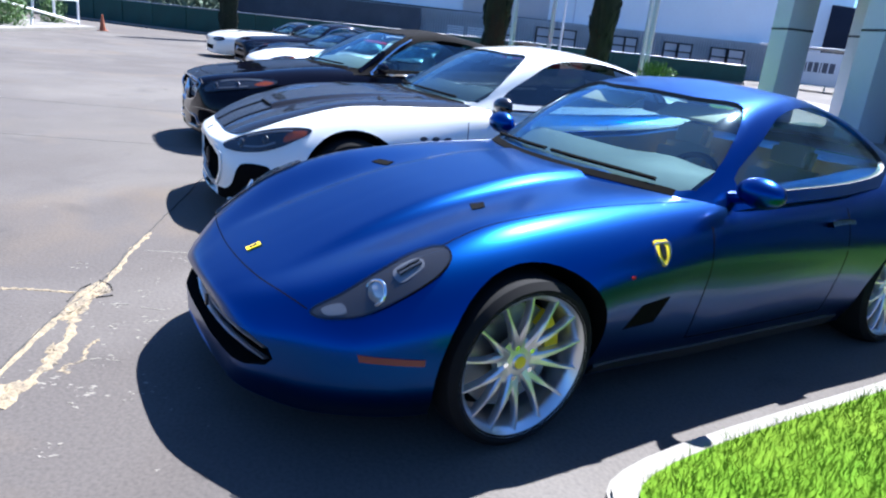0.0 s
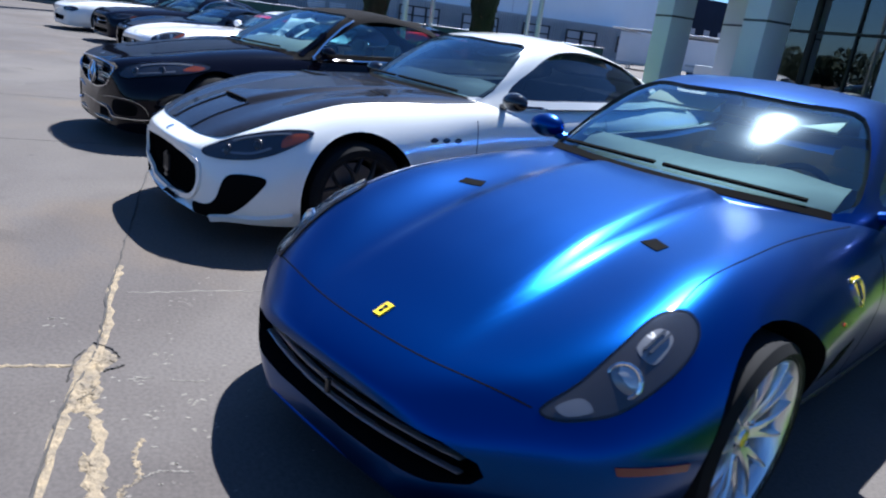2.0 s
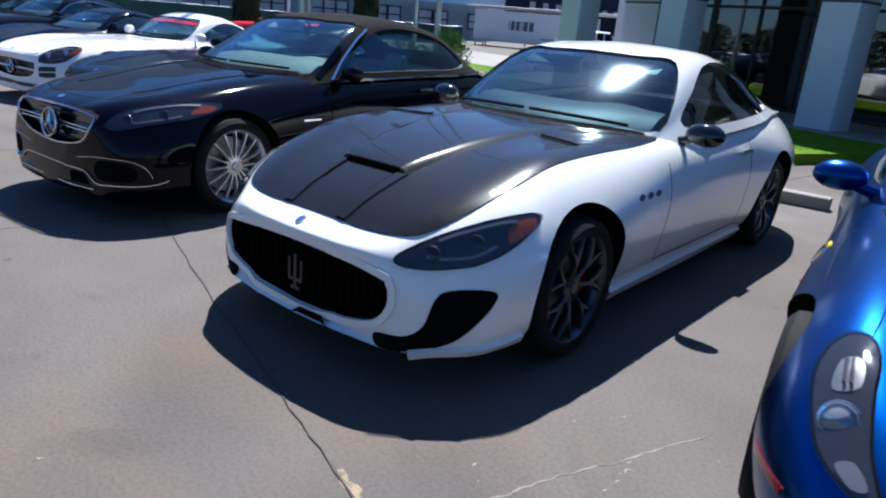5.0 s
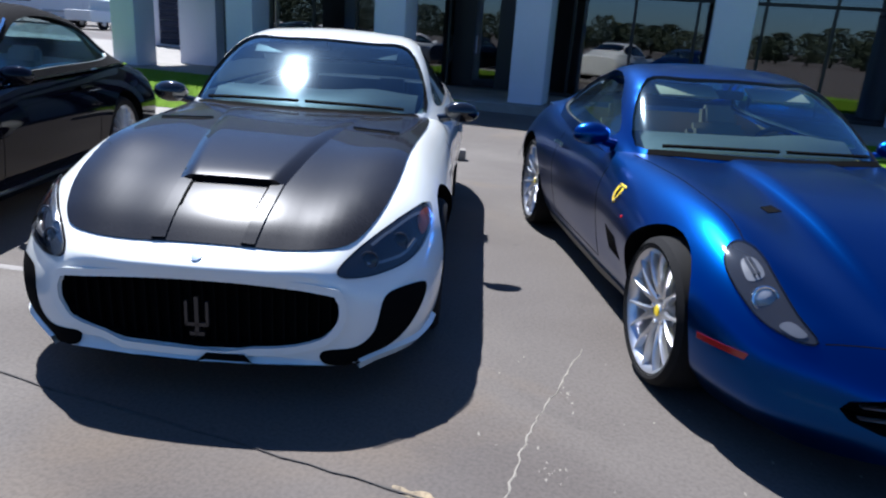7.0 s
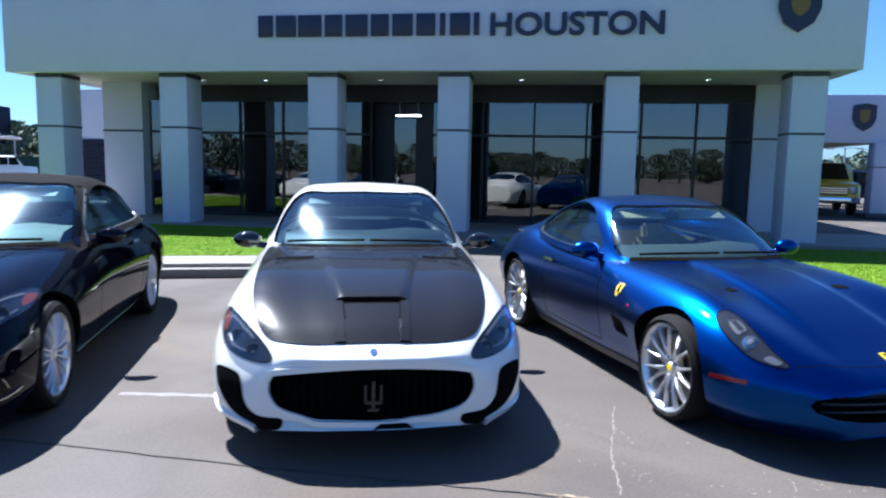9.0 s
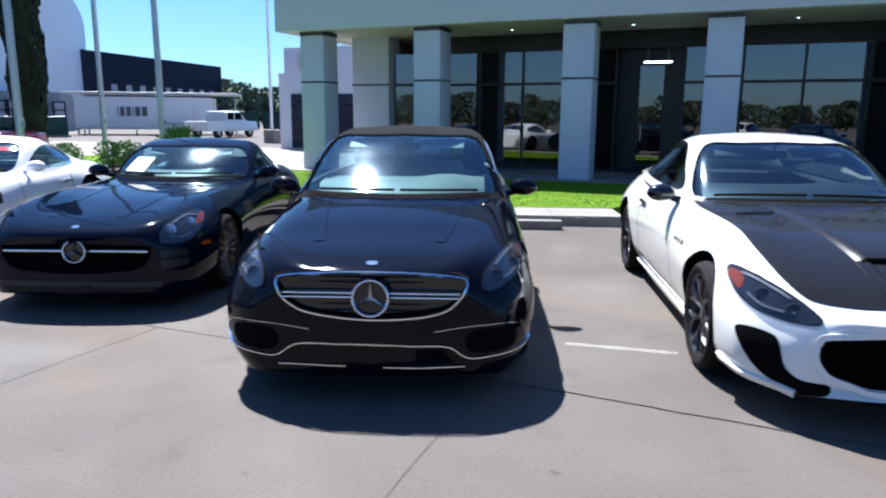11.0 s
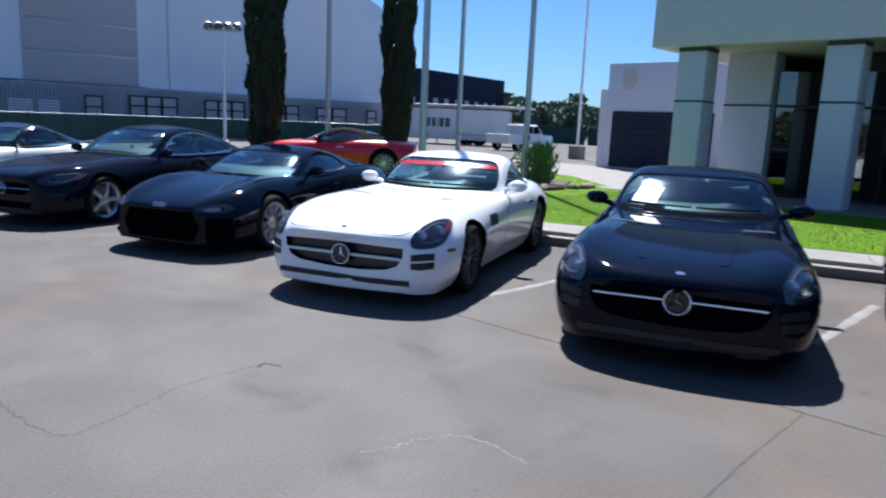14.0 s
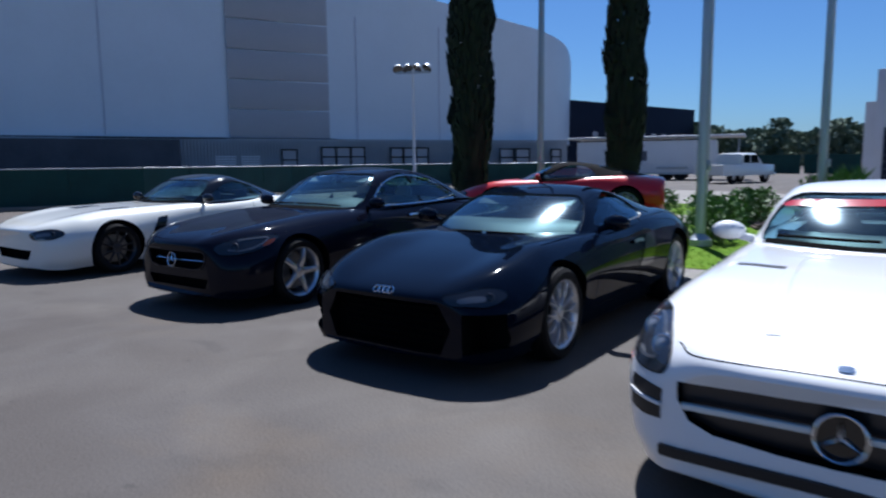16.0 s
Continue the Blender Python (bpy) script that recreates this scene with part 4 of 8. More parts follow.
SPEC["cabrio"] = dict(
    label="glossy black luxury convertible with a closed black fabric roof", paint=M["black"], place=at_car(-5.63, -1.19, 20.5),
    length=5.03, width=1.91, nose=0.90, wheelbase=2.945, r_front=0.355, r_rear=0.355, rim=M["rim"], mirror_paint=M["black"], bow=0.14, leather=M["grey_leather"], dash=M["cream"], side_glass="glass", roof_paint=M["canvas"], roof_label="closed black canvas roof", sidewall=0.08, front_cuts=[(GRILLE_S, 0.13)],
    wheel=dict(n=16, kind="single", wa=0.018, wb=0.016, dish=0.02),
    body=[
        (0, 0.70, 0.66, 0.42, 0.48, 0.62, 0.26, 0.62, 0.18, 0.55),
        (0.06, 0.755, 0.73, 0.52, 0.52, 0.76, 0.27, 0.77, 0.15, 0.70),
        (0.25, 0.81, 0.79, 0.64, 0.56, 0.88, 0.28, 0.88, 0.14, 0.80),
        (0.55, 0.86, 0.835, 0.72, 0.60, 0.93, 0.30, 0.925, 0.15, 0.84),
        (0.95, 0.93, 0.89, 0.74, 0.64, 0.945, 0.32, 0.935, 0.16, 0.84),
        (1.5, 0.995, 0.94, 0.77, 0.69, 0.945, 0.34, 0.92, 0.17, 0.83),
        (2.2, 1.02, 0.965, 0.81, 0.72, 0.945, 0.36, 0.92, 0.17, 0.83),
        (3.2, 1.04, 0.985, 0.80, 0.72, 0.95, 0.36, 0.92, 0.17, 0.83),
        (3.9, 1.04, 0.985, 0.76, 0.70, 0.95, 0.36, 0.93, 0.18, 0.83),
        (4.7, 0.95, 0.90, 0.70, 0.66, 0.88, 0.4, 0.87, 0.22, 0.75),
        (5.03, 0.88, 0.82, 0.60, 0.62, 0.72, 0.44, 0.72, 0.3, 0.6)],
    cabin=[(1.40, 0.96, 0.70, 0.02, 0.92, 0.82, 0.26), (1.92, 1.24, 0.68, 0.05, 0.95, 0.86, 0.18), (2.42, 1.445, 0.64, 0.06, 0.965, 0.87, 0.10), (2.95, 1.495, 0.61, 0.06, 0.975, 0.87, 0.0), (3.65, 1.42, 0.58, 0.06, 0.985, 0.85, -0.05), (4.15, 1.22, 0.55, 0.05, 0.995, 0.79, -0.08), (4.50, 1.02, 0.52, 0.02, 0.975, 0.73, -0.1)],
    header=2.44, rear_header=3.65, cockpit=(1.80, 3.7, 0.68, 0.64, 0.44), seat_s=2.85, seat_z=0.0, mirror=(0.88, 2.02, 1.02),
    top_windows=[[(-0.76, 1.78), (-0.4, 1.55), (0, 1.49), (0.4, 1.55), (0.76, 1.78), (0.60, 2.44), (0.30, 2.38), (0, 2.36), (-0.30, 2.38), (-0.60, 2.44)], [(-0.36, 3.80), (0.36, 3.80), (0.4, 4.2), (-0.4, 4.2)]],
    side_windows=[[(2.06, 1.03), (2.36, 1.24), (2.66, 1.365), (3.1, 1.39), (3.6, 1.32), (3.95, 1.15), (3.85, 1.05), (2.9, 1.03)]])
_sls = dict(
    length=4.638, width=1.94, nose=0.98, wheelbase=2.68, r_front=0.34, r_rear=0.355, bow=0.16, front_cuts=[(GRILLE_G, 0.14)],
    wheel=dict(n=7, kind="twin", spread=0.4, wa=0.028, wb=0.022),
    body=[
        (0, 0.62, 0.59, 0.50, 0.46, 0.64, 0.26, 0.64, 0.16, 0.56),
        (0.06, 0.675, 0.655, 0.60, 0.50, 0.78, 0.27, 0.79, 0.13, 0.70),
        (0.25, 0.735, 0.725, 0.70, 0.54, 0.89, 0.28, 0.89, 0.12, 0.82),
        (0.55, 0.785, 0.79, 0.76, 0.58, 0.945, 0.30, 0.94, 0.13, 0.84),
        (0.98, 0.835, 0.84, 0.77, 0.60, 0.965, 0.32, 0.955, 0.14, 0.85),
        (1.7, 0.875, 0.855, 0.79, 0.64, 0.945, 0.34, 0.91, 0.14, 0.83),
        (2.3, 0.89, 0.865, 0.82, 0.66, 0.94, 0.36, 0.91, 0.14, 0.83),
        (3.1, 0.91, 0.89, 0.82, 0.68, 0.955, 0.36, 0.93, 0.14, 0.83),
        (3.66, 0.945, 0.92, 0.78, 0.68, 0.97, 0.36, 0.955, 0.16, 0.84),
        (4.3, 0.93, 0.88, 0.70, 0.66, 0.90, 0.38, 0.89, 0.2, 0.78),
        (4.638, 0.86, 0.80, 0.56, 0.62, 0.70, 0.44, 0.70, 0.3, 0.6)],
    cabin=[(2.0, 0.86, 0.66, 0.02, 0.82, 0.80, 0.24), (2.35, 1.09, 0.67, 0.05, 0.85, 0.85, 0.16), (2.7, 1.255, 0.64, 0.06, 0.86, 0.86, 0.08), (3.05, 1.31, 0.62, 0.06, 0.87, 0.86, 0.0), (3.5, 1.21, 0.58, 0.06, 0.89, 0.83, -0.05), (4.0, 1.05, 0.5, 0.04, 0.90, 0.76, -0.1), (4.4, 0.91, 0.48, 0.02, 0.88, 0.70, -0.12)],
    header=2.7, rear_header=3.5, cockpit=(2.3, 3.6, 0.66, 0.62, 0.42), seat_s=3.05, seat_z=-0.12, mirror=(0.86, 2.42, 0.96),
    top_windows=[[(-0.72, 2.32), (-0.4, 2.12), (0, 2.07), (0.4, 2.12), (0.72, 2.32), (0.60, 2.70), (0.28, 2.65), (0, 2.63), (-0.28, 2.65), (-0.60, 2.70)], [(-0.4, 3.55), (0.4, 3.55), (0.44, 4.0), (-0.44, 4.0)]],
    side_windows=[[(2.5, 0.91), (2.68, 1.04), (2.95, 1.16), (3.2, 1.19), (3.5, 1.12), (3.68, 1.0), (3.5, 0.92), (2.9, 0.90)]])
SPEC["gull_black"] = dict(_sls, label="glossy black two-seat sports car with a paper sheet behind the windscreen", paint=M["navy_paint"], place=at_car(-8.70, -0.48, 22.0), rim=M["rim_dark"])
SPEC["gull_white"] = dict(_sls, label="glossy white two-seat sports coupe with a red windscreen sunstrip", paint=M["white_silver"], place=at_car(-11.58, -1.13, 22.0), rim=M["rim_dark"], leather=M["grey_leather"])
SPEC["mid_engine"] = dict(
    label="black mid-engined sports coupe with silver multi-spoke wheels", paint=M["navy_paint"], place=at_car(-14.54, -1.46, 22.0),
    length=4.43, width=1.94, nose=0.96, wheelbase=2.65, r_front=0.345, r_rear=0.355, rim=M["rim"], bow=0.12, front_cuts=[([(-0.46, 0.525), (0.46, 0.525), (0.555, 0.36), (0.48, 0.185), (-0.48, 0.185), (-0.555, 0.36)], 0.13), ([(0.635, 0.47), (0.87, 0.47), (0.89, 0.24), (0.64, 0.20)], 0.27), ([(-0.635, 0.47), (-0.87, 0.47), (-0.89, 0.24), (-0.64, 0.20)], 0.27)],
    wheel=dict(n=10, kind="Y", spread=0.5, wa=0.02, wb=0.014),
    body=[
        (0, 0.55, 0.53, 0.48, 0.42, 0.64, 0.26, 0.66, 0.16, 0.58),
        (0.08, 0.61, 0.60, 0.60, 0.46, 0.80, 0.27, 0.81, 0.13, 0.72),
        (0.3, 0.68, 0.70, 0.70, 0.52, 0.91, 0.28, 0.91, 0.12, 0.82),
        (0.6, 0.75, 0.78, 0.75, 0.58, 0.95, 0.30, 0.945, 0.13, 0.84),
        (0.96, 0.81, 0.84, 0.76, 0.60, 0.965, 0.32, 0.95, 0.14, 0.85),
        (1.45, 0.87, 0.85, 0.79, 0.64, 0.945, 0.34, 0.91, 0.14, 0.83),
        (2.3, 0.89, 0.87, 0.82, 0.66, 0.94, 0.36, 0.91, 0.14, 0.83),
        (3.0, 0.94, 0.92, 0.82, 0.68, 0.96, 0.36, 0.93, 0.14, 0.83),
        (3.61, 0.97, 0.93, 0.78, 0.68, 0.97, 0.36, 0.955, 0.16, 0.84),
        (4.2, 0.94, 0.88, 0.70, 0.66, 0.90, 0.38, 0.89, 0.2, 0.78),
        (4.43, 0.88, 0.82, 0.62, 0.62, 0.76, 0.44, 0.76, 0.3, 0.6)],
    cabin=[(1.22, 0.80, 0.66, 0.02, 0.78, 0.80, 0.30), (1.7, 1.04, 0.64, 0.05, 0.84, 0.85, 0.2), (2.1, 1.19, 0.58, 0.06, 0.86, 0.86, 0.08), (2.45, 1.245, 0.55, 0.06, 0.87, 0.86, 0.0), (3.0, 1.19, 0.52, 0.06, 0.90, 0.83, -0.05), (3.6, 1.06, 0.5, 0.04, 0.92, 0.76, -0.1), (4.2, 0.93, 0.48, 0.02, 0.90, 0.70, -0.12)],
    header=2.1, rear_header=3.0, cockpit=(1.75, 3.0, 0.66, 0.62, 0.42), seat_s=2.5, seat_z=-0.12, mirror=(0.87, 1.85, 0.95),
    top_windows=[[(-0.72, 1.62), (-0.4, 1.38), (0, 1.32), (0.4, 1.38), (0.72, 1.62), (0.54, 2.1), (0.26, 2.05), (0, 2.03), (-0.26, 2.05), (-0.54, 2.1)], [(-0.4, 3.1), (0.4, 3.1), (0.44, 3.5), (-0.44, 3.5)]],
    side_windows=[[(1.9, 0.92), (2.15, 1.06), (2.4, 1.16), (2.65, 1.17), (2.9, 1.1), (3.0, 0.98), (2.85, 0.93), (2.3, 0.91)]])
SPEC["saloon"] = dict(
    label="midnight blue four-door coupe saloon with five-spoke silver wheels", paint=M["grey_paint"], place=at_car(-17.60, -2.29, 22.0),
    length=4.94, width=1.88, nose=0.90, wheelbase=2.874, r_front=0.345, r_rear=0.345, rim=M["rim"], bow=0.14, leather=M["grey_leather"], side_glass="glass", front_cuts=[([(-0.46, 0.60), (0.46, 0.60), (0.43, 0.47), (0.3, 0.43), (-0.3, 0.43), (-0.43, 0.47)], 0.10), ([(-0.5, 0.34), (0.5, 0.34), (0.45, 0.24), (-0.45, 0.24)], 0.12)],
    wheel=dict(n=5, kind="single", wa=0.07, wb=0.055, dish=0.02),
    body=[
        (0, 0.66, 0.63, 0.42, 0.46, 0.60, 0.26, 0.60, 0.18, 0.52),
        (0.06, 0.72, 0.70, 0.52, 0.50, 0.74, 0.27, 0.75, 0.15, 0.68),
        (0.25, 0.78, 0.77, 0.64, 0.54, 0.87, 0.28, 0.87, 0.14, 0.80),
        (0.55, 0.84, 0.82, 0.72, 0.60, 0.92, 0.30, 0.915, 0.15, 0.83),
        (0.95, 0.89, 0.86, 0.74, 0.64, 0.935, 0.32, 0.925, 0.16, 0.83),
        (1.5, 0.94, 0.90, 0.77, 0.68, 0.935, 0.34, 0.91, 0.17, 0.82),
        (2.2, 0.96, 0.92, 0.80, 0.70, 0.935, 0.36, 0.91, 0.17, 0.82),
        (3.2, 0.98, 0.94, 0.80, 0.70, 0.94, 0.36, 0.91, 0.17, 0.82),
        (3.8, 1.0, 0.95, 0.76, 0.70, 0.945, 0.36, 0.92, 0.18, 0.82),
        (4.6, 0.96, 0.90, 0.70, 0.66, 0.88, 0.4, 0.87, 0.22, 0.75),
        (4.94, 0.90, 0.84, 0.60, 0.62, 0.72, 0.44, 0.72, 0.3, 0.6)],
    cabin=[(1.55, 0.92, 0.68, 0.02, 0.88, 0.80, 0.30), (2.0, 1.18, 0.65, 0.05, 0.90, 0.84, 0.2), (2.45, 1.36, 0.60, 0.06, 0.92, 0.85, 0.10), (2.95, 1.41, 0.57, 0.06, 0.93, 0.85, 0.0), (3.6, 1.34, 0.55, 0.06, 0.95, 0.83, -0.05), (4.2, 1.15, 0.52, 0.04, 0.96, 0.76, -0.1), (4.65, 0.98, 0.5, 0.02, 0.94, 0.68, -0.12)],
    header=2.45, rear_header=3.6, cockpit=(1.95, 3.7, 0.68, 0.64, 0.44), seat_s=2.85, seat_z=0.0, mirror=(0.86, 2.05, 1.0),
    top_windows=[[(-0.74, 1.94), (-0.4, 1.70), (0, 1.64), (0.4, 1.70), (0.74, 1.94), (0.56, 2.46), (0.28, 2.39), (0, 2.37), (-0.28, 2.39), (-0.56, 2.46)], [(-0.44, 3.6), (0.44, 3.6), (0.46, 4.2), (-0.46, 4.2)]],
    side_windows=[[(2.18, 0.98), (2.4, 1.16), (2.7, 1.29), (3.0, 1.315), (3.05, 0.97), (2.6, 0.965)], [(3.12, 0.975), (3.1, 1.31), (3.5, 1.26), (3.85, 1.13), (4.0, 1.03), (3.6, 0.985)]])
SPEC["roadster_white"] = dict(
    _sls, label="white sports coupe with black trim and dark wheels", paint=M["white"], place=at_car(-21.1, -3.6, 22.0), rim=M["rim_dark"], roof_paint=M["gloss_black"], mirror_paint=M["gloss_black"],
    front_cuts=[([(-0.50, 0.38), (0.50, 0.38), (0.42, 0.25), (-0.42, 0.25)], 0.14)], wheel=dict(n=5, kind="twin", spread=0.45, wa=0.03, wb=0.025))
SPEC["red"] = dict(
    SPEC["mid_engine"], label="red sports car, black fabric roof, on a raised pad", paint=M["red"], place=pose(-22.4, 5.0, 0.20, 0, 0, -46), rim=M["rim"], leather=M["tan"], roof_paint=M["canvas"])

CARS = {k: build_car(v) for k, v in SPEC.items()}

# ---- details of the cars ----
def headlight(car, tree, pts, bright, proj, amber=None, r=0.055, base="lens_dark"):
    """A lamp under a clear cover, for both sides: dark housing, bright reflector, projector, coloured corner, lens."""
    for sgn in (1, -1):
        f = (lambda q: q) if sgn > 0 else flip
        lamp = part("headlamp", skin("headlamp", tree, f(pts), M[base], 0.003, 0.03), car, "clear-covered headlamp")
        if bright:
            part("reflector", skin("reflector", tree, f(bright), M["lamp_bright"], 0.006, 0.02, 0.002), lamp)
        if amber:
            part("indicator", skin("indicator", tree, f(amber), M["amber"], 0.007, 0.02, 0.002), lamp)
        for p in f(proj):
            loc, nor, _, _ = tree.find_nearest(Vector(p))
            q = nor.lerp(Vector((0, -1, 0)), 0.5).to_track_quat("Z", "Y").to_matrix().to_4x4()
            m = Matrix.Translation(loc + nor * 0.004) @ q
            part("projector_ring", ring_mesh("projector_ring", r, r * 0.14, M["chrome"] if base == "lens" else M["rim_dark"], seg=24), lamp, m=m)
            part("projector", lathe("projector", [(0.001, 0.012), (r * 0.5, 0.010), (r * 0.85, 0.003), (r * 0.95, -0.006)], M["lamp_bright"] if base == "lens" else M["gloss_black"], 20, "Z"), lamp, m=m)
        if not bright:
            c = sum((Vector(p) for p in f(pts)), Vector()) / len(pts)
            for row, k in ((f(pts)[1:5], 0.35), (f(pts)[-4:], 0.35)):
                part("led_strip", strip("led_strip", tree, [tuple(Vector(p).lerp(c, k)) for p in row], 0.013, M["lamp_bright"], 0.012, 0.0), lamp)
        part("cover", skin("cover", tree, f(pts), M["lens_clear"], 0.016, 0.03, 0.014), lamp)
        part("seal", strip("seal", tree, f(pts), 0.008, M["well"], 0.004, 0.004, 4, True), lamp)


def slats(name, car, zs, x_at, y_at, material, t=0.008, d=0.02):
    for z in zs:
        w = x_at(z)
        verts, faces = [], []
        n = 9
        for i in range(n):
            x = -w + 2 * w * i / (n - 1)
            y = y_at(x)
            verts += [(x, y, z - t), (x, y - 0.006, z), (x, y, z + t), (x, y + d, z + t), (x, y + d, z - t)]
        for i in range(n - 1):
            faces += [(5 * i + k, 5 * i + (k + 1) % 5, 5 * i + 5 + (k + 1) % 5, 5 * i + 5 + k) for k in range(5)]
        part(name, mesh_of(name, verts, faces, material, True, 30), car)


def seams(car, tree, door, spec_w, handle=None, rear=None):
    for y0, lo, hi in door:
        pair("door_seam", strip, tree, car, [(spec_w, y0, lo), (spec_w, y0 - 0.02, (lo + hi) / 2), (spec_w, y0, hi)], 0.008, M["well"], 0.001, 0.002)
    if len(door) > 1:
        pair("sill_seam", strip, tree, car, [(spec_w, door[0][0], door[0][1]), (spec_w, (door[0][0] + door[-1][0]) / 2, door[0][1] - 0.01), (spec_w, door[-1][0], door[-1][1])], 0.008, M["well"], 0.001, 0.002)
    if handle:
        y, z = handle
        pair("door_handle", strip, tree, car, [(spec_w, y - 0.1, z), (spec_w, y, z + 0.006), (spec_w, y + 0.1, z)], 0.03, M["chrome"], 0.028, 0.0)


# blue coupe
car, tree, ctree = CARS["blue"]
headlight(car, tree,
          [(0.640, -0.745, 0.552), (0.672, -0.64, 0.611), (0.690, -0.505, 0.683), (0.698, -0.367, 0.745), (0.732, -0.285, 0.762), (0.790, -0.290, 0.745), (0.825, -0.362, 0.699), (0.822, -0.480, 0.638), (0.785, -0.615, 0.575), (0.705, -0.722, 0.549)],
          [(0.722, -0.475, 0.69), (0.730, -0.39, 0.73), (0.775, -0.385, 0.715), (0.782, -0.475, 0.675)], [(0.748, -0.555, 0.630)], None, 0.045, "lens")
for k in (0.30, 0.62):
    pair("lamp_bar", strip, tree, car, [(0.724 + 0.055 * k, -0.47, 0.69), (0.734 + 0.045 * k, -0.39, 0.725)], 0.008, M["lens_dark"], 0.020, 0.0)
pair("lamp_strip", skin, tree, car, [(0.665, -0.715, 0.565), (0.70, -0.66, 0.59), (0.74, -0.66, 0.575), (0.70, -0.71, 0.555)], M["lamp_bright"], 0.008, 0.02, 0.002)
part("bonnet_seam", strip("bonnet_seam", tree, [(-0.62, -0.755, 0.552), (-0.42, -0.80, 0.56), (-0.2, -0.825, 0.555), (0, -0.832, 0.555), (0.2, -0.825, 0.555), (0.42, -0.80, 0.56), (0.62, -0.755, 0.552)], 0.005, M["well"], 0.001, 0.003), car)
pair("bonnet_seam", strip, tree, car, [(0.72, -0.29, 0.758), (0.704, -0.107, 0.808), (0.711, 0.145, 0.836), (0.715, 0.416, 0.852), (0.735, 0.713, 0.864), (0.76, 0.95, 0.87)], 0.005, M["well"], 0.001, 0.003)
pair("bonnet_vent", skin, tree, car, [(0.385, 0.04, 0.85), (0.475, -0.005, 0.85), (0.485, 0.05, 0.86), (0.41, 0.095, 0.86)], M["well"], 0.003, 0.02, 0.004, curve=False)
badge = part("bonnet_badge", skin("bonnet_badge", tree, [(-0.017, -0.782, 0.57), (0.017, -0.782, 0.57), (0.017, -0.722, 0.58), (-0.017, -0.722, 0.58)], M["yellow"], 0.006, 0.02, 0.006, curve=False), car, "small yellow enamel badge")
part("badge_mark", skin("badge_mark", tree, [(-0.006, -0.768, 0.57), (0.009, -0.764, 0.57), (0.004, -0.75, 0.57), (0.009, -0.738, 0.58), (-0.009, -0.738, 0.58), (-0.003, -0.752, 0.57)], M["gloss_black"], 0.0085, 0.01, 0.002), badge)
for sgn in (1, -1):
    f = (lambda q: q) if sgn > 0 else flip
    sh = part("wing_shield", skin("wing_shield", tree, f([(0.93, 0.60, 0.785), (0.93, 0.64, 0.79), (0.93, 0.68, 0.785), (0.935, 0.678, 0.735), (0.94, 0.64, 0.69), (0.935, 0.602, 0.735)]), M["yellow"], 0.006, 0.02, 0.006), car, "yellow enamel shield badge")
    part("shield_mark", skin("shield_mark", tree, f([(0.93, 0.625, 0.77), (0.93, 0.655, 0.77), (0.935, 0.65, 0.72), (0.935, 0.63, 0.72)]), M["gloss_black"], 0.0085, 0.012, 0.002), sh)
    part("shield_edge", strip("shield_edge", tree, f([(0.93, 0.60, 0.785), (0.93, 0.64, 0.79), (0.93, 0.68, 0.785), (0.935, 0.678, 0.735), (0.94, 0.64, 0.69), (0.935, 0.602, 0.735)]), 0.006, M["chrome"], 0.009, 0, 4, True), sh)
pair("side_marker", skin, tree, car, [(0.85, -0.655, 0.452), (0.93, -0.438, 0.442), (0.93, -0.440, 0.418), (0.855, -0.648, 0.428)], M["marker"], 0.004, 0.03, curve=False)
slats("grille_bar", car, (0.315, 0.36, 0.40), lambda z: 0.50, lambda x: -0.928 + 0.10 * (x / 0.6) ** 2, M["rim"], 0.003)
part("grille_mark", box_mesh("grille_mark", -0.009, -0.95, 0.335, 0.009, -0.935, 0.385, M["rim_dark"], 0.005), car)
pair("side_vent", skin, tree, car, [(0.95, 0.50, 0.42), (0.95, 0.56, 0.53), (0.95, 0.72, 0.55), (0.95, 0.68, 0.43)], M["well"], 0.003, 0.03, 0.004, curve=False, label="dark side vent behind the front wheel")
pair("side_repeater", skin, tree, car, [(0.95, 0.448, 0.665), (0.95, 0.46, 0.673), (0.95, 0.472, 0.665), (0.95, 0.46, 0.657)], M["red_lens"], 0.004, 0.008, 0.003)
seams(car, tree, [(0.98, 0.26, 0.86), (2.05, 0.26, 0.90)], 0.95, (1.95, 0.80))
pair("sill", strip, tree, car, [(0.88, 0.45, 0.17), (0.88, 1.3, 0.17), (0.88, 2.3, 0.17)], 0.07, M["black_plastic"], 0.01, 0.0)
wipers(car, ctree, 0.66, 0.88)

# white coupe with the carbon bonnet
car, tree, ctree = CARS["maser"]
_h = [(0, -0.835, 0.64), (0.28, -0.832, 0.64), (0.47, -0.808, 0.64), (0.59, -0.735, 0.66), (0.67, -0.56, 0.73), (0.715, -0.30, 0.80), (0.735, 0.1, 0.87), (0.755, 0.5, 0.90), (0.765, 0.85, 0.90), (0.72, 1.02, 0.92), (0.4, 0.86, 0.95), (0, 0.80, 0.96)]
bonnet = part("bonnet", skin("bonnet", tree, _h + [(-x, y, z) for x, y, z in _h[-2:0:-1]], M["carbon"], 0.006, 0.045, 0.01), car, "bare black carbon-fibre bonnet")
btree = bvh_of(bonnet.data)
def on_bonnet(x, y):
    hit = btree.ray_cast(Vector((x, y, 3)), Vector((0, 0, -1)))[0]
    return hit.z if hit else 0.8


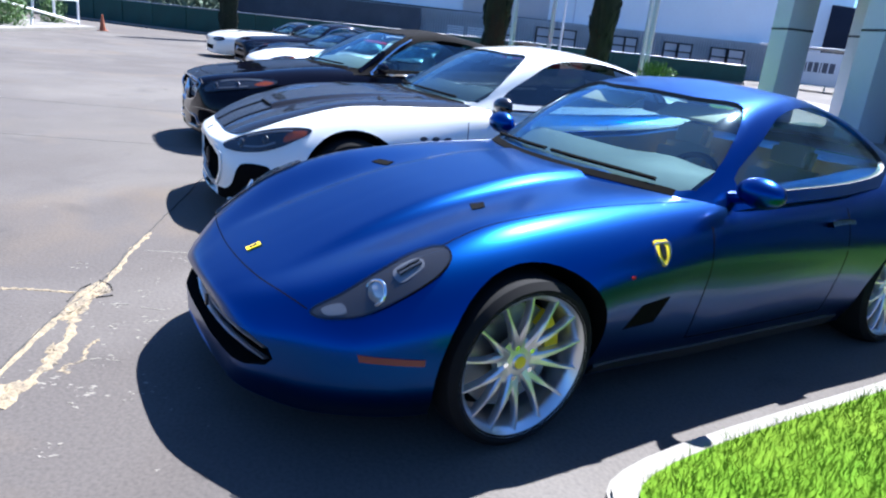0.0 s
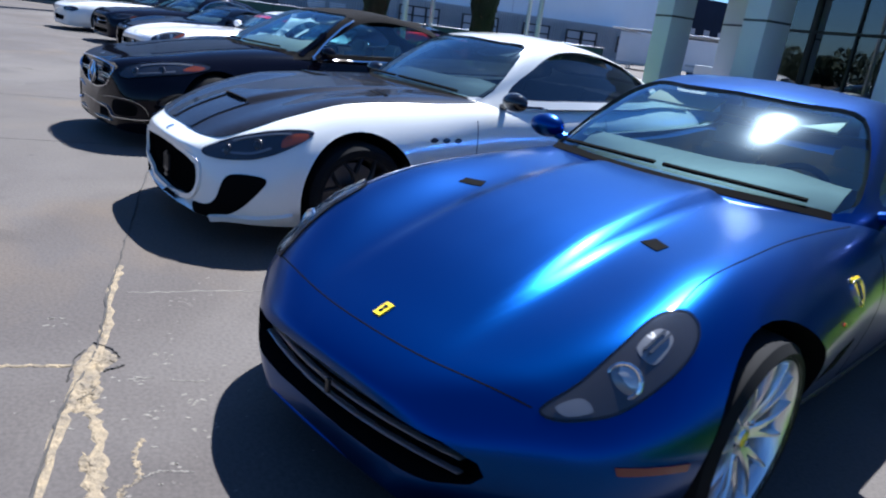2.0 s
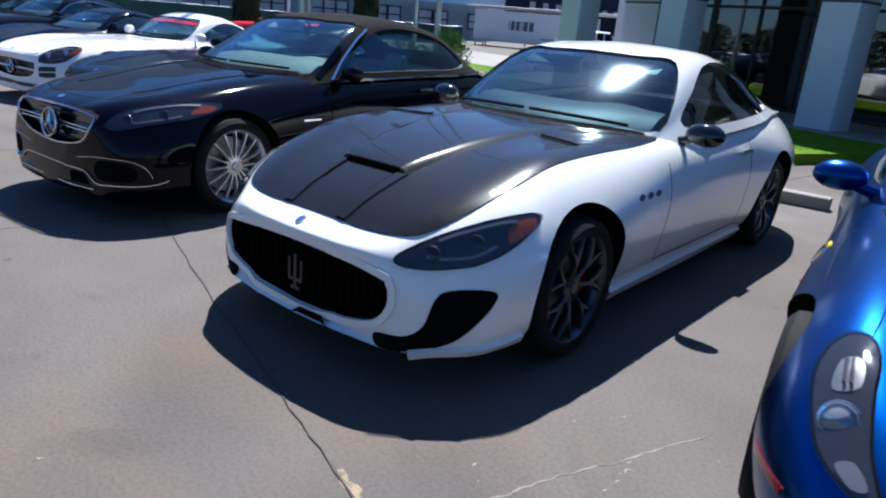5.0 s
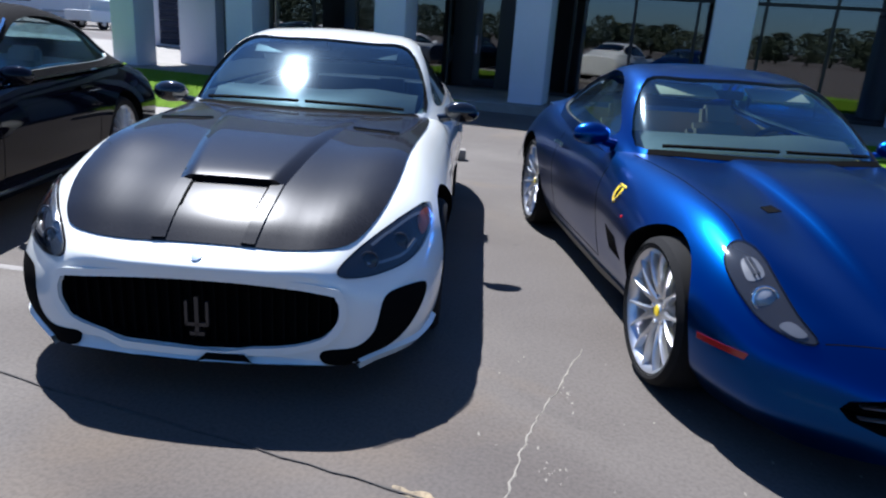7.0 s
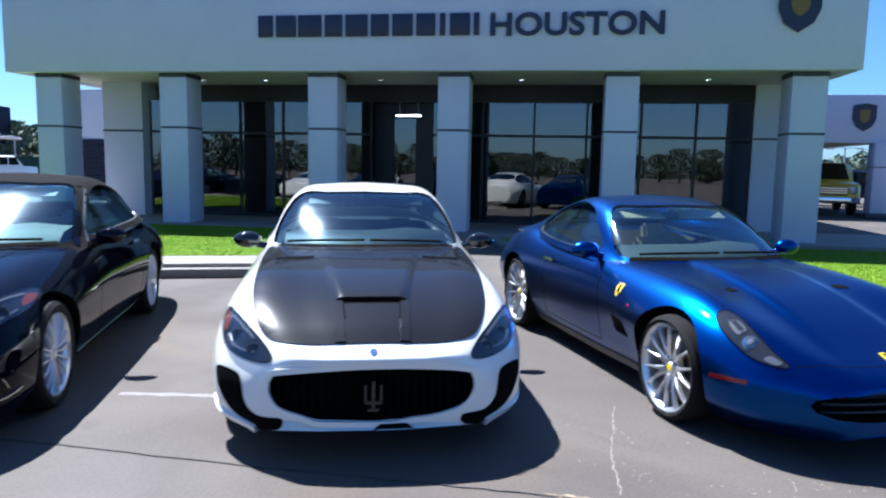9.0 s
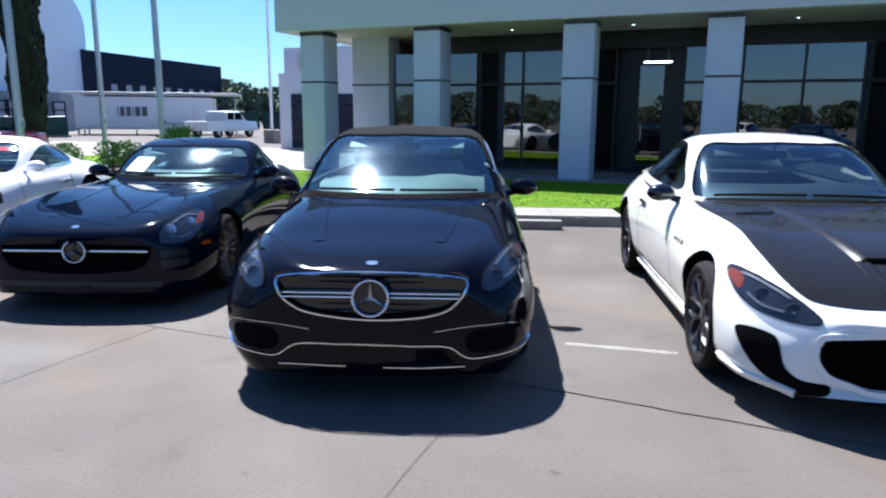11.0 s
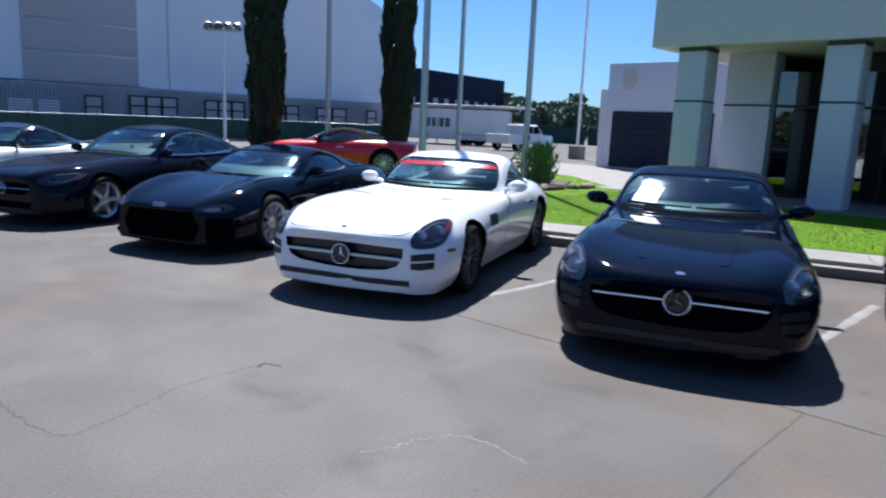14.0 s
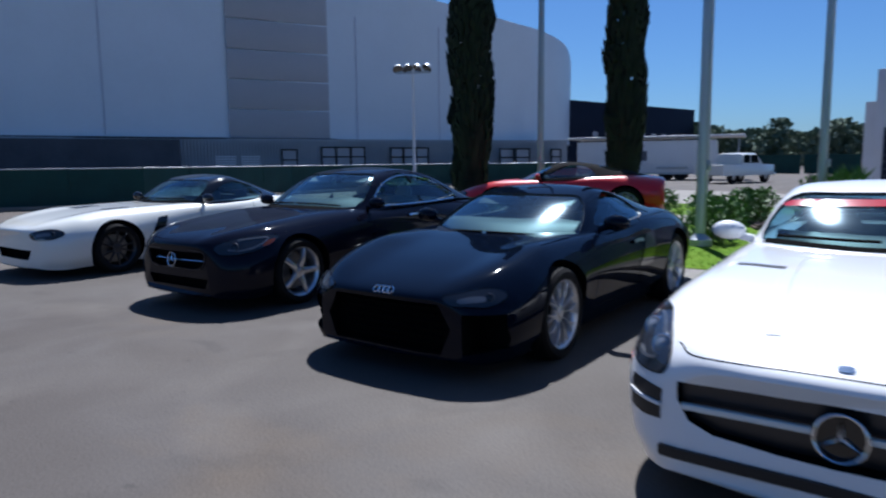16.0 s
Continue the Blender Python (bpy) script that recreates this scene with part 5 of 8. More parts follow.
# raised centre of the bonnet, with the scoop's mouth at its front
verts, faces, cols = [], [], 25
ys = [-0.475, -0.47, -0.45, -0.40, -0.3, -0.2, -0.1, 0.0, 0.1, 0.2, 0.3, 0.4, 0.5, 0.6, 0.68, 0.74]
for j, y in enumerate(ys):
    e = float(np.interp(y, (-0.475, 0.7), (0.185, 0.36)))
    h = float(np.interp(y, (-0.475, -0.43, -0.2, 0.3, 0.74), (0.026, 0.030, 0.022, 0.014, 0.003)))
    for x in np.linspace(-e - 0.05, e + 0.05, cols):
        k = min(1.0, max(0.0, (e + 0.05 - abs(x)) / 0.055))
        verts.append((x, y, on_bonnet(x, y) + h * k * k * (3 - 2 * k) + (0.001 if 0 < k else -0.002)))
for j in range(len(ys) - 1):
    faces += [(j * cols + i, j * cols + i + 1, (j + 1) * cols + i + 1, (j + 1) * cols + i) for i in range(cols - 1)]
n0 = len(verts)
verts += [(v[0], v[1], on_bonnet(v[0], v[1]) - 0.004) for v in verts[:cols]]
faces += [(i, n0 + i, n0 + i + 1, i + 1) for i in range(cols - 1)]
scoop = part("scoop", mesh_of("scoop", verts, faces, M["carbon"], True, 40), bonnet)
mouth = []
for x in np.linspace(-0.172, 0.172, 9):
    z0 = on_bonnet(x, -0.478)
    mouth += [(x, -0.478, z0 + 0.002), (x, -0.478, z0 + 0.021), (x, -0.48, z0 + 0.002), (x, -0.48, z0 + 0.021)]
part("scoop_mouth", mesh_of("scoop_mouth", mouth, [(4 * i + 2, 4 * i + 6, 4 * i + 7, 4 * i + 3) for i in range(8)], M["well"], False), scoop, "dark scoop opening")
for sgn in (1, -1):
    part("bonnet_ridge", strip("bonnet_ridge", btree, [(0.200 * sgn, -0.46, 0.77), (0.195 * sgn, -0.56, 0.74), (0.188 * sgn, -0.66, 0.71), (0.182 * sgn, -0.76, 0.67), (0.178 * sgn, -0.825, 0.64)], 0.06, M["carbon"], 0.008, 0.0), bonnet)
    # black strip drawn for the shade in the crease beside the ramp
    part("ramp_shade", strip("ramp_shade", btree, [(0.172 * sgn, -0.48, 0.77), (0.168 * sgn, -0.56, 0.75), (0.162 * sgn, -0.64, 0.72)], 0.016, M["well"], 0.007, 0.0), bonnet)
    part("bonnet_vent", skin("bonnet_vent", btree, [(0.40 * sgn, 0.36, 0.9), (0.41 * sgn, 0.33, 0.9), (0.63 * sgn, 0.27, 0.89), (0.63 * sgn, 0.29, 0.9)], M["well"], 0.003, 0.02, 0.002, curve=False), bonnet)
    part("vent_lip", strip("vent_lip", btree, [(0.39 * sgn, 0.385, 0.9), (0.50 * sgn, 0.345, 0.9), (0.64 * sgn, 0.305, 0.9)], 0.03, M["carbon"], 0.009, 0.0), bonnet)
headlight(car, tree,
          [(0.545, -0.865, 0.578), (0.60, -0.765, 0.635), (0.69, -0.625, 0.69), (0.79, -0.46, 0.742), (0.865, -0.33, 0.765), (0.885, -0.38, 0.72), (0.865, -0.52, 0.635), (0.80, -0.66, 0.575), (0.69, -0.79, 0.555), (0.59, -0.86, 0.552)],
          None, [(0.655, -0.77, 0.60), (0.755, -0.62, 0.64)], [(0.812, -0.46, 0.705), (0.855, -0.36, 0.75), (0.878, -0.385, 0.72), (0.85, -0.51, 0.66)], 0.035)
pair("corner_intake", skin, tree, car, [(0.50, -0.90, 0.195), (0.50, -0.90, 0.25), (0.63, -0.87, 0.265), (0.69, -0.83, 0.32), (0.715, -0.80, 0.43), (0.76, -0.77, 0.47), (0.84, -0.66, 0.48), (0.88, -0.60, 0.455), (0.855, -0.66, 0.36), (0.79, -0.74, 0.26), (0.70, -0.81, 0.205), (0.60, -0.86, 0.185)], M["well"], 0.004, 0.03)
part("grille_rim", strip("grille_rim", tree, [(x * 1.03, -0.92, 0.37 + (z - 0.37) * 1.05) for x, z in GRILLE_M], 0.035, M["white"], 0.014, 0.004, 3, True), car)
part("grille_mesh", patch("grille_mesh", bvh_of(prism([(-0.7, 0.1), (0.7, 0.1), (0.7, 0.7), (-0.7, 0.7)], "y", -0.83, -0.80, M["well"])), GRILLE_M, "y", -5, M["well"], 0.001, 0.08, skirt=0), car)
for i in range(-11, 12):
    x = i * 0.047
    zt, zb = 0.52 - 0.03 * (abs(x) / 0.56) ** 4, 0.225 + 0.13 * (abs(x) / 0.56) ** 3
    part("grille_bar", box_mesh("grille_bar", x - 0.004, -0.865, zb, x + 0.004, -0.835, zt, M["well"]), car)
bm = bmesh.new()
add_box(bm, -0.008, -0.93, 0.29, 0.008, -0.915, 0.45)
add_box(bm, -0.045, -0.93, 0.325, 0.045, -0.915, 0.34)
for x in (-0.042, 0.042):
    add_box(bm, x - 0.006, -0.93, 0.33, x + 0.006, -0.915, 0.43)
add_box(bm, -0.03, -0.93, 0.285, 0.03, -0.915, 0.30)
part("grille_emblem", solid("grille_emblem", bm, M["rim_dark"]), car, "dark chrome three-pronged emblem")
part("bonnet_badge", skin("bonnet_badge", tree, [(-0.018, -0.915, 0.60), (0, -0.925, 0.595), (0.018, -0.915, 0.60), (0.02, -0.89, 0.615), (0, -0.875, 0.62), (-0.02, -0.89, 0.615)], M["chrome"], 0.006, 0.012, 0.005), car)
part("lower_intake", strip("lower_intake", tree, [(-0.62, -0.84, 0.188), (-0.45, -0.885, 0.188), (-0.22, -0.92, 0.188), (0, -0.93, 0.188), (0.22, -0.92, 0.188), (0.45, -0.885, 0.188), (0.62, -0.84, 0.188)], 0.04, M["well"], 0.005, 0.004), car, "dark intake under the bumper")
pair("winglet", strip, tree, car, [(0.915, -0.44, 0.235), (0.87, -0.60, 0.212), (0.80, -0.72, 0.195), (0.71, -0.80, 0.185), (0.63, -0.84, 0.178)], 0.045, M["white"], 0.022, 0.002)
seams(car, tree, [(0.92, 0.28, 0.88), (2.25, 0.28, 0.93)], 0.93, (2.1, 0.82))
for k in range(3):
    pair("wing_vent", skin, tree, car, [(0.94, 0.50 + k * 0.10, 0.715), (0.94, 0.535 + k * 0.10, 0.735), (0.94, 0.57 + k * 0.10, 0.72), (0.94, 0.535 + k * 0.10, 0.70)], M["black_plastic"], 0.003, 0.015, 0.002)
pair("window_trim", strip, ctree, car, [(0.84, 1.28, 0.955), (0.85, 1.8, 0.95), (0.85, 2.4, 0.965), (0.80, 2.85, 0.985)], 0.018, M["gloss_black"], 0.006, 0.0)
pair("sill", strip, tree, car, [(0.88, 0.45, 0.17), (0.88, 1.4, 0.16), (0.88, 2.5, 0.17)], 0.07, M["white"], 0.03, 0.0)
wipers(car, ctree, 0.68, 0.92)

# black convertible
car, tree, ctree = CARS["cabrio"]
headlight(car, tree,
          [(0.600, -0.805, 0.665), (0.625, -0.715, 0.738), (0.70, -0.53, 0.785), (0.785, -0.25, 0.81), (0.84, -0.08, 0.815), (0.872, -0.12, 0.765), (0.86, -0.33, 0.71), (0.80, -0.55, 0.67), (0.72, -0.71, 0.64), (0.65, -0.79, 0.63)],
          None, [(0.68, -0.70, 0.69), (0.78, -0.50, 0.72)], [(0.81, -0.22, 0.78), (0.85, -0.12, 0.785), (0.86, -0.2, 0.75), (0.83, -0.32, 0.73)], 0.04)
part("grille_rim", strip("grille_rim", tree, [(x, -0.87, z) for x, z in GRILLE_S], 0.010, M["chrome"], 0.008, 0.004, 3, True), car, "thin chrome grille surround")
part("grille_mesh", patch("grille_mesh", bvh_of(prism([(-0.7, 0.3), (0.7, 0.3), (0.7, 0.9), (-0.7, 0.9)], "y", -0.81, -0.78, M["well"])), GRILLE_S, "y", -5, M["gloss_black"], 0.001, 0.08, skirt=0), car)
slats("grille_bar", car, (0.52, 0.555, 0.68, 0.71), lambda z: 0.40 if z < 0.54 else 0.46 if z < 0.6 else 0.5, lambda x: -0.825 + 0.05 * (x / 0.5) ** 2, M["rim_dark"], 0.004)
for sgn in (1, -1):
    for z in (0.604, 0.628):
        part("grille_blade", box_mesh("grille_blade", min(0.10 * sgn, 0.49 * sgn), -0.865, z - 0.005, max(0.10 * sgn, 0.49 * sgn), -0.835, z + 0.005, M["chrome"], 0.004), car)
star_badge(car, 0, -0.885, 0.605, 0.098, 8)
part("badge_backing", lathe("badge_backing", [(0.001, 0.0), (0.095, 0.0), (0.097, -0.02)], M["gloss_black"], 32, "Z"), car, m=pose(0, -0.875, 0.605, 90))
CH = [(-0.90, -0.55, 0.315), (-0.845, -0.65, 0.288), (-0.68, -0.82, 0.275), (-0.535, -0.853, 0.268), (-0.415, -0.857, 0.335), (-0.2, -0.875, 0.340), (0, -0.884, 0.341)]
part("lower_trim", strip("lower_trim", tree, CH + flip(CH[-2::-1]), 0.007, M["chrome"], 0.012, 0.0), car, "chrome lower bumper trim")
part("lower_lip", strip("lower_lip", tree, [(-0.52, -0.855, 0.222), (0, -0.895, 0.215), (0.52, -0.855, 0.222)], 0.006, M["chrome"], 0.018, 0.0), car)
pair("intake_trim", strip, tree, car, [(0.865, -0.64, 0.335), (0.835, -0.69, 0.415), (0.755, -0.775, 0.450), (0.569, -0.848, 0.450), (0.348, -0.858, 0.42)], 0.0035, M["chrome"], 0.008, 0.0)
pair("corner_intake", skin, tree, car, [(0.80, -0.72, 0.395), (0.73, -0.79, 0.43), (0.569, -0.85, 0.425), (0.52, -0.86, 0.36), (0.56, -0.86, 0.30), (0.68, -0.82, 0.297), (0.79, -0.735, 0.315)], M["well"], 0.003, 0.04)
part("lower_grille", skin("lower_grille", tree, [(-0.40, -0.86, 0.315), (0, -0.88, 0.32), (0.40, -0.86, 0.315), (0.46, -0.86, 0.24), (0, -0.89, 0.232), (-0.46, -0.86, 0.24)], M["well"], 0.003, 0.05, curve=False), car)
part("bonnet_seam", strip("bonnet_seam", tree, [(-0.68, -0.30, 0.84), (-0.56, -0.52, 0.82), (-0.42, -0.66, 0.80), (0, -0.72, 0.79), (0.42, -0.66, 0.80), (0.56, -0.52, 0.82), (0.68, -0.30, 0.84)], 0.008, M["well"], 0.001, 0.003), car)
pair("bonnet_crease", strip, tree, car, [(0.50, 0.70, 0.94), (0.47, 0.3, 0.90), (0.42, -0.1, 0.87), (0.36, -0.45, 0.83)], 0.07, M["black"], 0.004, 0.0)
part("bonnet_badge", skin("bonnet_badge", tree, [(-0.025, -0.80, 0.775), (0.025, -0.80, 0.775), (0.025, -0.765, 0.785), (-0.025, -0.765, 0.785)], M["chrome"], 0.006, 0.012, 0.005), car)
pair("belt_trim", strip, ctree, car, [(0.87, 1.02, 0.955), (0.87, 1.6, 0.96), (0.87, 2.4, 0.97), (0.80, 3.0, 0.98), (0.74, 3.5, 0.98)], 0.024, M["chrome"], 0.012, 0.0)
pair("windscreen_post", strip, ctree, car, [(0.80, 0.90, 0.97), (0.74, 1.10, 1.11), (0.67, 1.36, 1.28), (0.62, 1.57, 1.38)], 0.055, M["black"], 0.006, 0.008)
pair("pillar_trim", strip, ctree, car, [(0.86, 1.02, 0.97), (0.79, 1.20, 1.12), (0.71, 1.42, 1.27), (0.66, 1.60, 1.36)], 0.022, M["chrome"], 0.010, 0.0)
part("header_trim", strip("header_trim", ctree, [(-0.63, 1.60, 1.38), (-0.3, 1.53, 1.41), (0, 1.51, 1.42), (0.3, 1.53, 1.41), (0.63, 1.60, 1.38)], 0.022, M["chrome"], 0.008, 0.0), car)
pair("wing_badge", strip, tree, car, [(0.95, 0.62, 0.66), (0.95, 0.80, 0.66)], 0.014, M["chrome"], 0.004, 0.0)
seams(car, tree, [(0.95, 0.30, 0.92), (2.40, 0.30, 0.95)], 0.94, (2.2, 0.86))
pair("sill_trim", strip, tree, car, [(0.90, 0.50, 0.22), (0.90, 1.4, 0.21), (0.90, 2.5, 0.22)], 0.02, M["chrome"], 0.012, 0.0)
wipers(car, ctree, 0.52, 0.95)

# the two low long-bonnet coupes
for key, white in (("gull_black", False), ("gull_white", True)):
    car, tree, ctree = CARS[key]
    pm = SPEC[key]["paint"]
    headlight(car, tree,
              [(0.655, -0.865, 0.635), (0.67, -0.80, 0.69), (0.71, -0.64, 0.745), (0.76, -0.49, 0.772), (0.835, -0.38, 0.768), (0.868, -0.44, 0.71), (0.878, -0.56, 0.635), (0.862, -0.66, 0.575), (0.80, -0.78, 0.55), (0.71, -0.86, 0.55), (0.665, -0.885, 0.57)],
              None, [(0.70, -0.78, 0.645), (0.79, -0.60, 0.675)], [(0.82, -0.45, 0.73), (0.84, -0.37, 0.75), (0.862, -0.47, 0.68), (0.84, -0.58, 0.66)], 0.045, "lens")
    part("grille_mesh", patch("grille_mesh", bvh_of(prism([(-0.7, 0.2), (0.7, 0.2), (0.7, 0.7), (-0.7, 0.7)], "y", -0.86, -0.84, M["well"])), GRILLE_G, "y", -5, M["rim_dark"] if white else M["well"], 0.001, 0.08, skirt=0), car)
    zb = 0.445 if white else 0.50
    for sgn in (1, -1):
        part("grille_wing", box_mesh("grille_wing", min(0.09 * sgn, 0.58 * sgn), -0.935, zb - (0.014 if white else 0.010), max(0.09 * sgn, 0.58 * sgn), -0.90, zb + (0.014 if white else 0.010), M["white"] if white else M["chrome"], 0.008), car)
    star_badge(car, 0, -0.955, zb, 0.088, 6)
    part("badge_backing", lathe("badge_backing", [(0.001, 0.0), (0.084, 0.0), (0.086, -0.03)], M["gloss_black"], 32, "Z"), car, m=pose(0, -0.94, zb, 90))
    pair("corner_intake", skin, tree, car, [(0.665, -0.90, 0.495), (0.75, -0.85, 0.505), (0.84, -0.76, 0.505), (0.845, -0.78, 0.37), (0.75, -0.86, 0.36), (0.67, -0.90, 0.365)], M["black_plastic"], 0.004, 0.04, curve=False)
    pair("intake_fin", strip, tree, car, [(0.665, -0.905, 0.43), (0.75, -0.855, 0.435), (0.842, -0.77, 0.44)], 0.014, pm, 0.014, 0.0)
    part("lower_intake", strip("lower_intake", tree, [(-0.66, -0.88, 0.235), (-0.5, -0.92, 0.236), (-0.25, -0.96, 0.238), (0, -0.975, 0.24), (0.25, -0.96, 0.238), (0.5, -0.92, 0.236), (0.66, -0.88, 0.235)], 0.05, M["black_plastic"], 0.016, 0.0), car)
    part("bonnet_seam", strip("bonnet_seam", tree, [(-0.62, -0.80, 0.67), (-0.5, -0.90, 0.65), (0, -0.93, 0.65), (0.5, -0.90, 0.65), (0.62, -0.80, 0.67)], 0.008, M["well"], 0.001, 0.003), car)
    pair("bonnet_vent", skin, tree, car, [(0.42, 0.38, 0.86), (0.66, 0.36, 0.86), (0.66, 0.42, 0.86), (0.42, 0.44, 0.86)], M["black_plastic"], 0.004, 0.03, curve=False)
    pair("bonnet_crease", strip, tree, car, [(0.40, 0.80, 0.87), (0.38, 0.3, 0.86), (0.34, -0.2, 0.81), (0.28, -0.7, 0.71)], 0.06, pm, 0.004, 0.0)
    pair("wing_vent", skin, tree, car, [(0.95, 0.50, 0.60), (0.95, 0.78, 0.60), (0.95, 0.80, 0.72), (0.95, 0.54, 0.72)], M["black_plastic"], 0.003, 0.03, curve=False)
    part("bonnet_badge", skin("bonnet_badge", tree, [(-0.025, -0.90, 0.66), (0.025, -0.90, 0.66), (0.025, -0.87, 0.67), (-0.025, -0.87, 0.67)], M["chrome"], 0.006, 0.012, 0.005), car)
    pair("side_marker", skin, tree, car, [(0.90, -0.62, 0.53), (0.925, -0.50, 0.53), (0.925, -0.50, 0.50), (0.90, -0.62, 0.50)], M["amber"], 0.004, 0.02, curve=False)
    seams(car, tree, [(1.20, 0.28, 0.84), (2.25, 0.28, 0.87)], 0.94, (2.1, 0.72))
    wipers(car, ctree, 1.04, 0.90)
    if white:
        part("sunstrip", skin("sunstrip", ctree, [(-0.60, 1.66, 1.16), (-0.3, 1.58, 1.19), (0, 1.56, 1.2), (0.3, 1.58, 1.19), (0.60, 1.66, 1.16), (0.615, 1.60, 1.12), (0.3, 1.50, 1.15), (0, 1.48, 1.16), (-0.3, 1.50, 1.15), (-0.615, 1.60, 1.12)], M["red_lens"], -0.004, 0.05, 0.0), car, "red sunstrip across the windscreen top")
    else:
        part("paper_sheet", skin("paper_sheet", ctree, [(-0.60, 1.30, 0.98), (-0.36, 1.20, 0.98), (-0.30, 1.42, 1.10), (-0.52, 1.50, 1.10)], M["white_paint"], 0.003, 0.05, 0.0, curve=False), car, "white paper sheet in the windscreen")

# black mid-engined coupe, and the white and red ones
for key in ("mid_engine", "roadster_white", "red"):
    car, tree, ctree = CARS[key]
    headlight(car, tree, [(0.49, -0.915, 0.575), (0.60, -0.85, 0.61), (0.72, -0.735, 0.628), (0.82, -0.66, 0.60), (0.84, -0.69, 0.56), (0.77, -0.80, 0.515), (0.66, -0.87, 0.515), (0.555, -0.92, 0.525)],
              [(0.60, -0.88, 0.565), (0.72, -0.78, 0.58), (0.74, -0.80, 0.55), (0.62, -0.89, 0.54)], [(0.76, -0.76, 0.57)], None, 0.03)
    if key == "mid_engine":
        for i in range(4):
            part("ring_badge", ring_mesh("ring_badge", 0.027, 0.005, M["chrome"], seg=20, tube=6), car, m=pose(-0.0615 + i * 0.041, -0.935, 0.585, 90 - 40))
        slats("grille_bar", car, (0.23, 0.28, 0.33, 0.38, 0.43, 0.48), lambda z: 0.44, lambda x: -0.88 + 0.05 * (x / 0.5) ** 2, M["well"], 0.006)
        pair("side_blade", skin, tree, car, [(0.95, 1.55, 0.50), (0.95, 1.72, 0.78), (0.95, 1.95, 0.80), (0.95, 1.85, 0.50)], M["gloss_black"], 0.006, 0.04, curve=False)
    if key == "roadster_white":
        pair("bonnet_vent", skin, tree, car, [(0.30, 0.10, 0.85), (0.52, 0.06, 0.85), (0.50, 0.42, 0.87), (0.36, 0.46, 0.87)], M["gloss_black"], 0.005, 0.03, curve=False)
        pair("wing_vent", skin, tree, car, [(0.95, 0.46, 0.45), (0.95, 0.62, 0.72), (0.95, 0.78, 0.74), (0.95, 0.66, 0.45)], M["gloss_black"], 0.004, 0.03, curve=False)
    far_back = 0.72 if key == "roadster_white" else 0.0
    seams(car, tree, [(0.62 + far_back, 0.28, 0.84), (1.62 + far_back, 0.28, 0.88)], 0.94, (1.5 + far_back, 0.74))
    wipers(car, ctree, 0.28 + far_back * 1.05, 0.84)

# dark grey saloon
car, tree, ctree = CARS["saloon"]
headlight(car, tree, [(0.56, -0.80, 0.66), (0.66, -0.66, 0.72), (0.77, -0.45, 0.745), (0.86, -0.25, 0.75), (0.88, -0.36, 0.68), (0.84, -0.54, 0.61), (0.74, -0.70, 0.575), (0.62, -0.80, 0.585)],
          None, [(0.70, -0.68, 0.64)], [(0.84, -0.38, 0.70), (0.865, -0.30, 0.72), (0.87, -0.38, 0.67), (0.85, -0.46, 0.65)], 0.045)
slats("grille_bar", car, (0.515,), lambda z: 0.44, lambda x: -0.88 + 0.05 * (x / 0.5) ** 2, M["chrome"], 0.007)
part("grille_rim", strip("grille_rim", tree, [(-0.46, -0.86, 0.605), (0, -0.89, 0.61), (0.46, -0.86, 0.605), (0.43, -0.86, 0.46), (0.3, -0.87, 0.425), (-0.3, -0.87, 0.425), (-0.43, -0.86, 0.46)], 0.006, M["rim_dark"], 0.01, 0.0, 4, True), car)
star_badge(car, 0, -0.915, 0.515, 0.07, 6)
pair("window_trim", strip, ctree, car, [(0.84, 1.26, 0.965), (0.85, 1.8, 0.955), (0.84, 2.5, 0.965), (0.79, 3.1, 1.0)], 0.018, M["chrome"], 0.008, 0.0)
pair("roof_trim", strip, ctree, car, [(0.80, 1.26, 1.0), (0.70, 1.55, 1.20), (0.66, 1.9, 1.31), (0.66, 2.3, 1.32), (0.68, 2.7, 1.23), (0.75, 3.1, 1.02)], 0.016, M["chrome"], 0.008, 0.0)
seams(car, tree, [(0.92, 0.30, 0.90), (2.05, 0.30, 0.93), (3.0, 0.42, 0.94)], 0.93, (1.9, 0.82))
wipers(car, ctree, 0.66, 0.94)

# ---- the place ----
def structure(name, me, label="", category="", m=None):
    ob = tagged(new(name, me), label, category, kind="structure")
    if m is not None:
        ob.matrix_world = m
    return ob


K = radians(19.0)                     # the kerb and the bays run at this angle to the building
UX, UY = Vector((math.cos(K), math.sin(K))), Vector((-math.sin(K), math.cos(K)))
KERB0 = Vector((-5.15, 4.95))         # a point at the kerb's foot


def kp(a, b, z=0.0):
    """A place from metres along the kerb and behind it."""
    p = KERB0 + UX * a + UY * b
    return (p.x, p.y, z)


bm = bmesh.new()
bmesh.ops.create_grid(bm, x_segments=2, y_segments=2, size=900)
ground = structure("ground", solid("ground", bm, M["asphalt"]), "worn grey concrete parking lot with joints and cracks", "ground")


def slab_mesh(name, corners, z0, z1, material, bevel=0.0):
    bm = bmesh.new()
    lo, hi = [bm.verts.new((c[0], c[1], z0)) for c in corners], [bm.verts.new((c[0], c[1], z1)) for c in corners]
    n = len(corners)
    bm.faces.new(hi)
    for i in range(n):
        bm.faces.new((lo[i], lo[(i + 1) % n], hi[(i + 1) % n], hi[i]))
    bmesh.ops.recalc_face_normals(bm, faces=bm.faces)
    if bevel:
        bmesh.ops.bevel(bm, geom=[e for e in bm.edges if all(abs(v.co.z - z1) < 1e-6 for v in e.verts)], offset=bevel, segments=2, affect="EDGES")
    return solid(name, bm, material, bevel > 0)


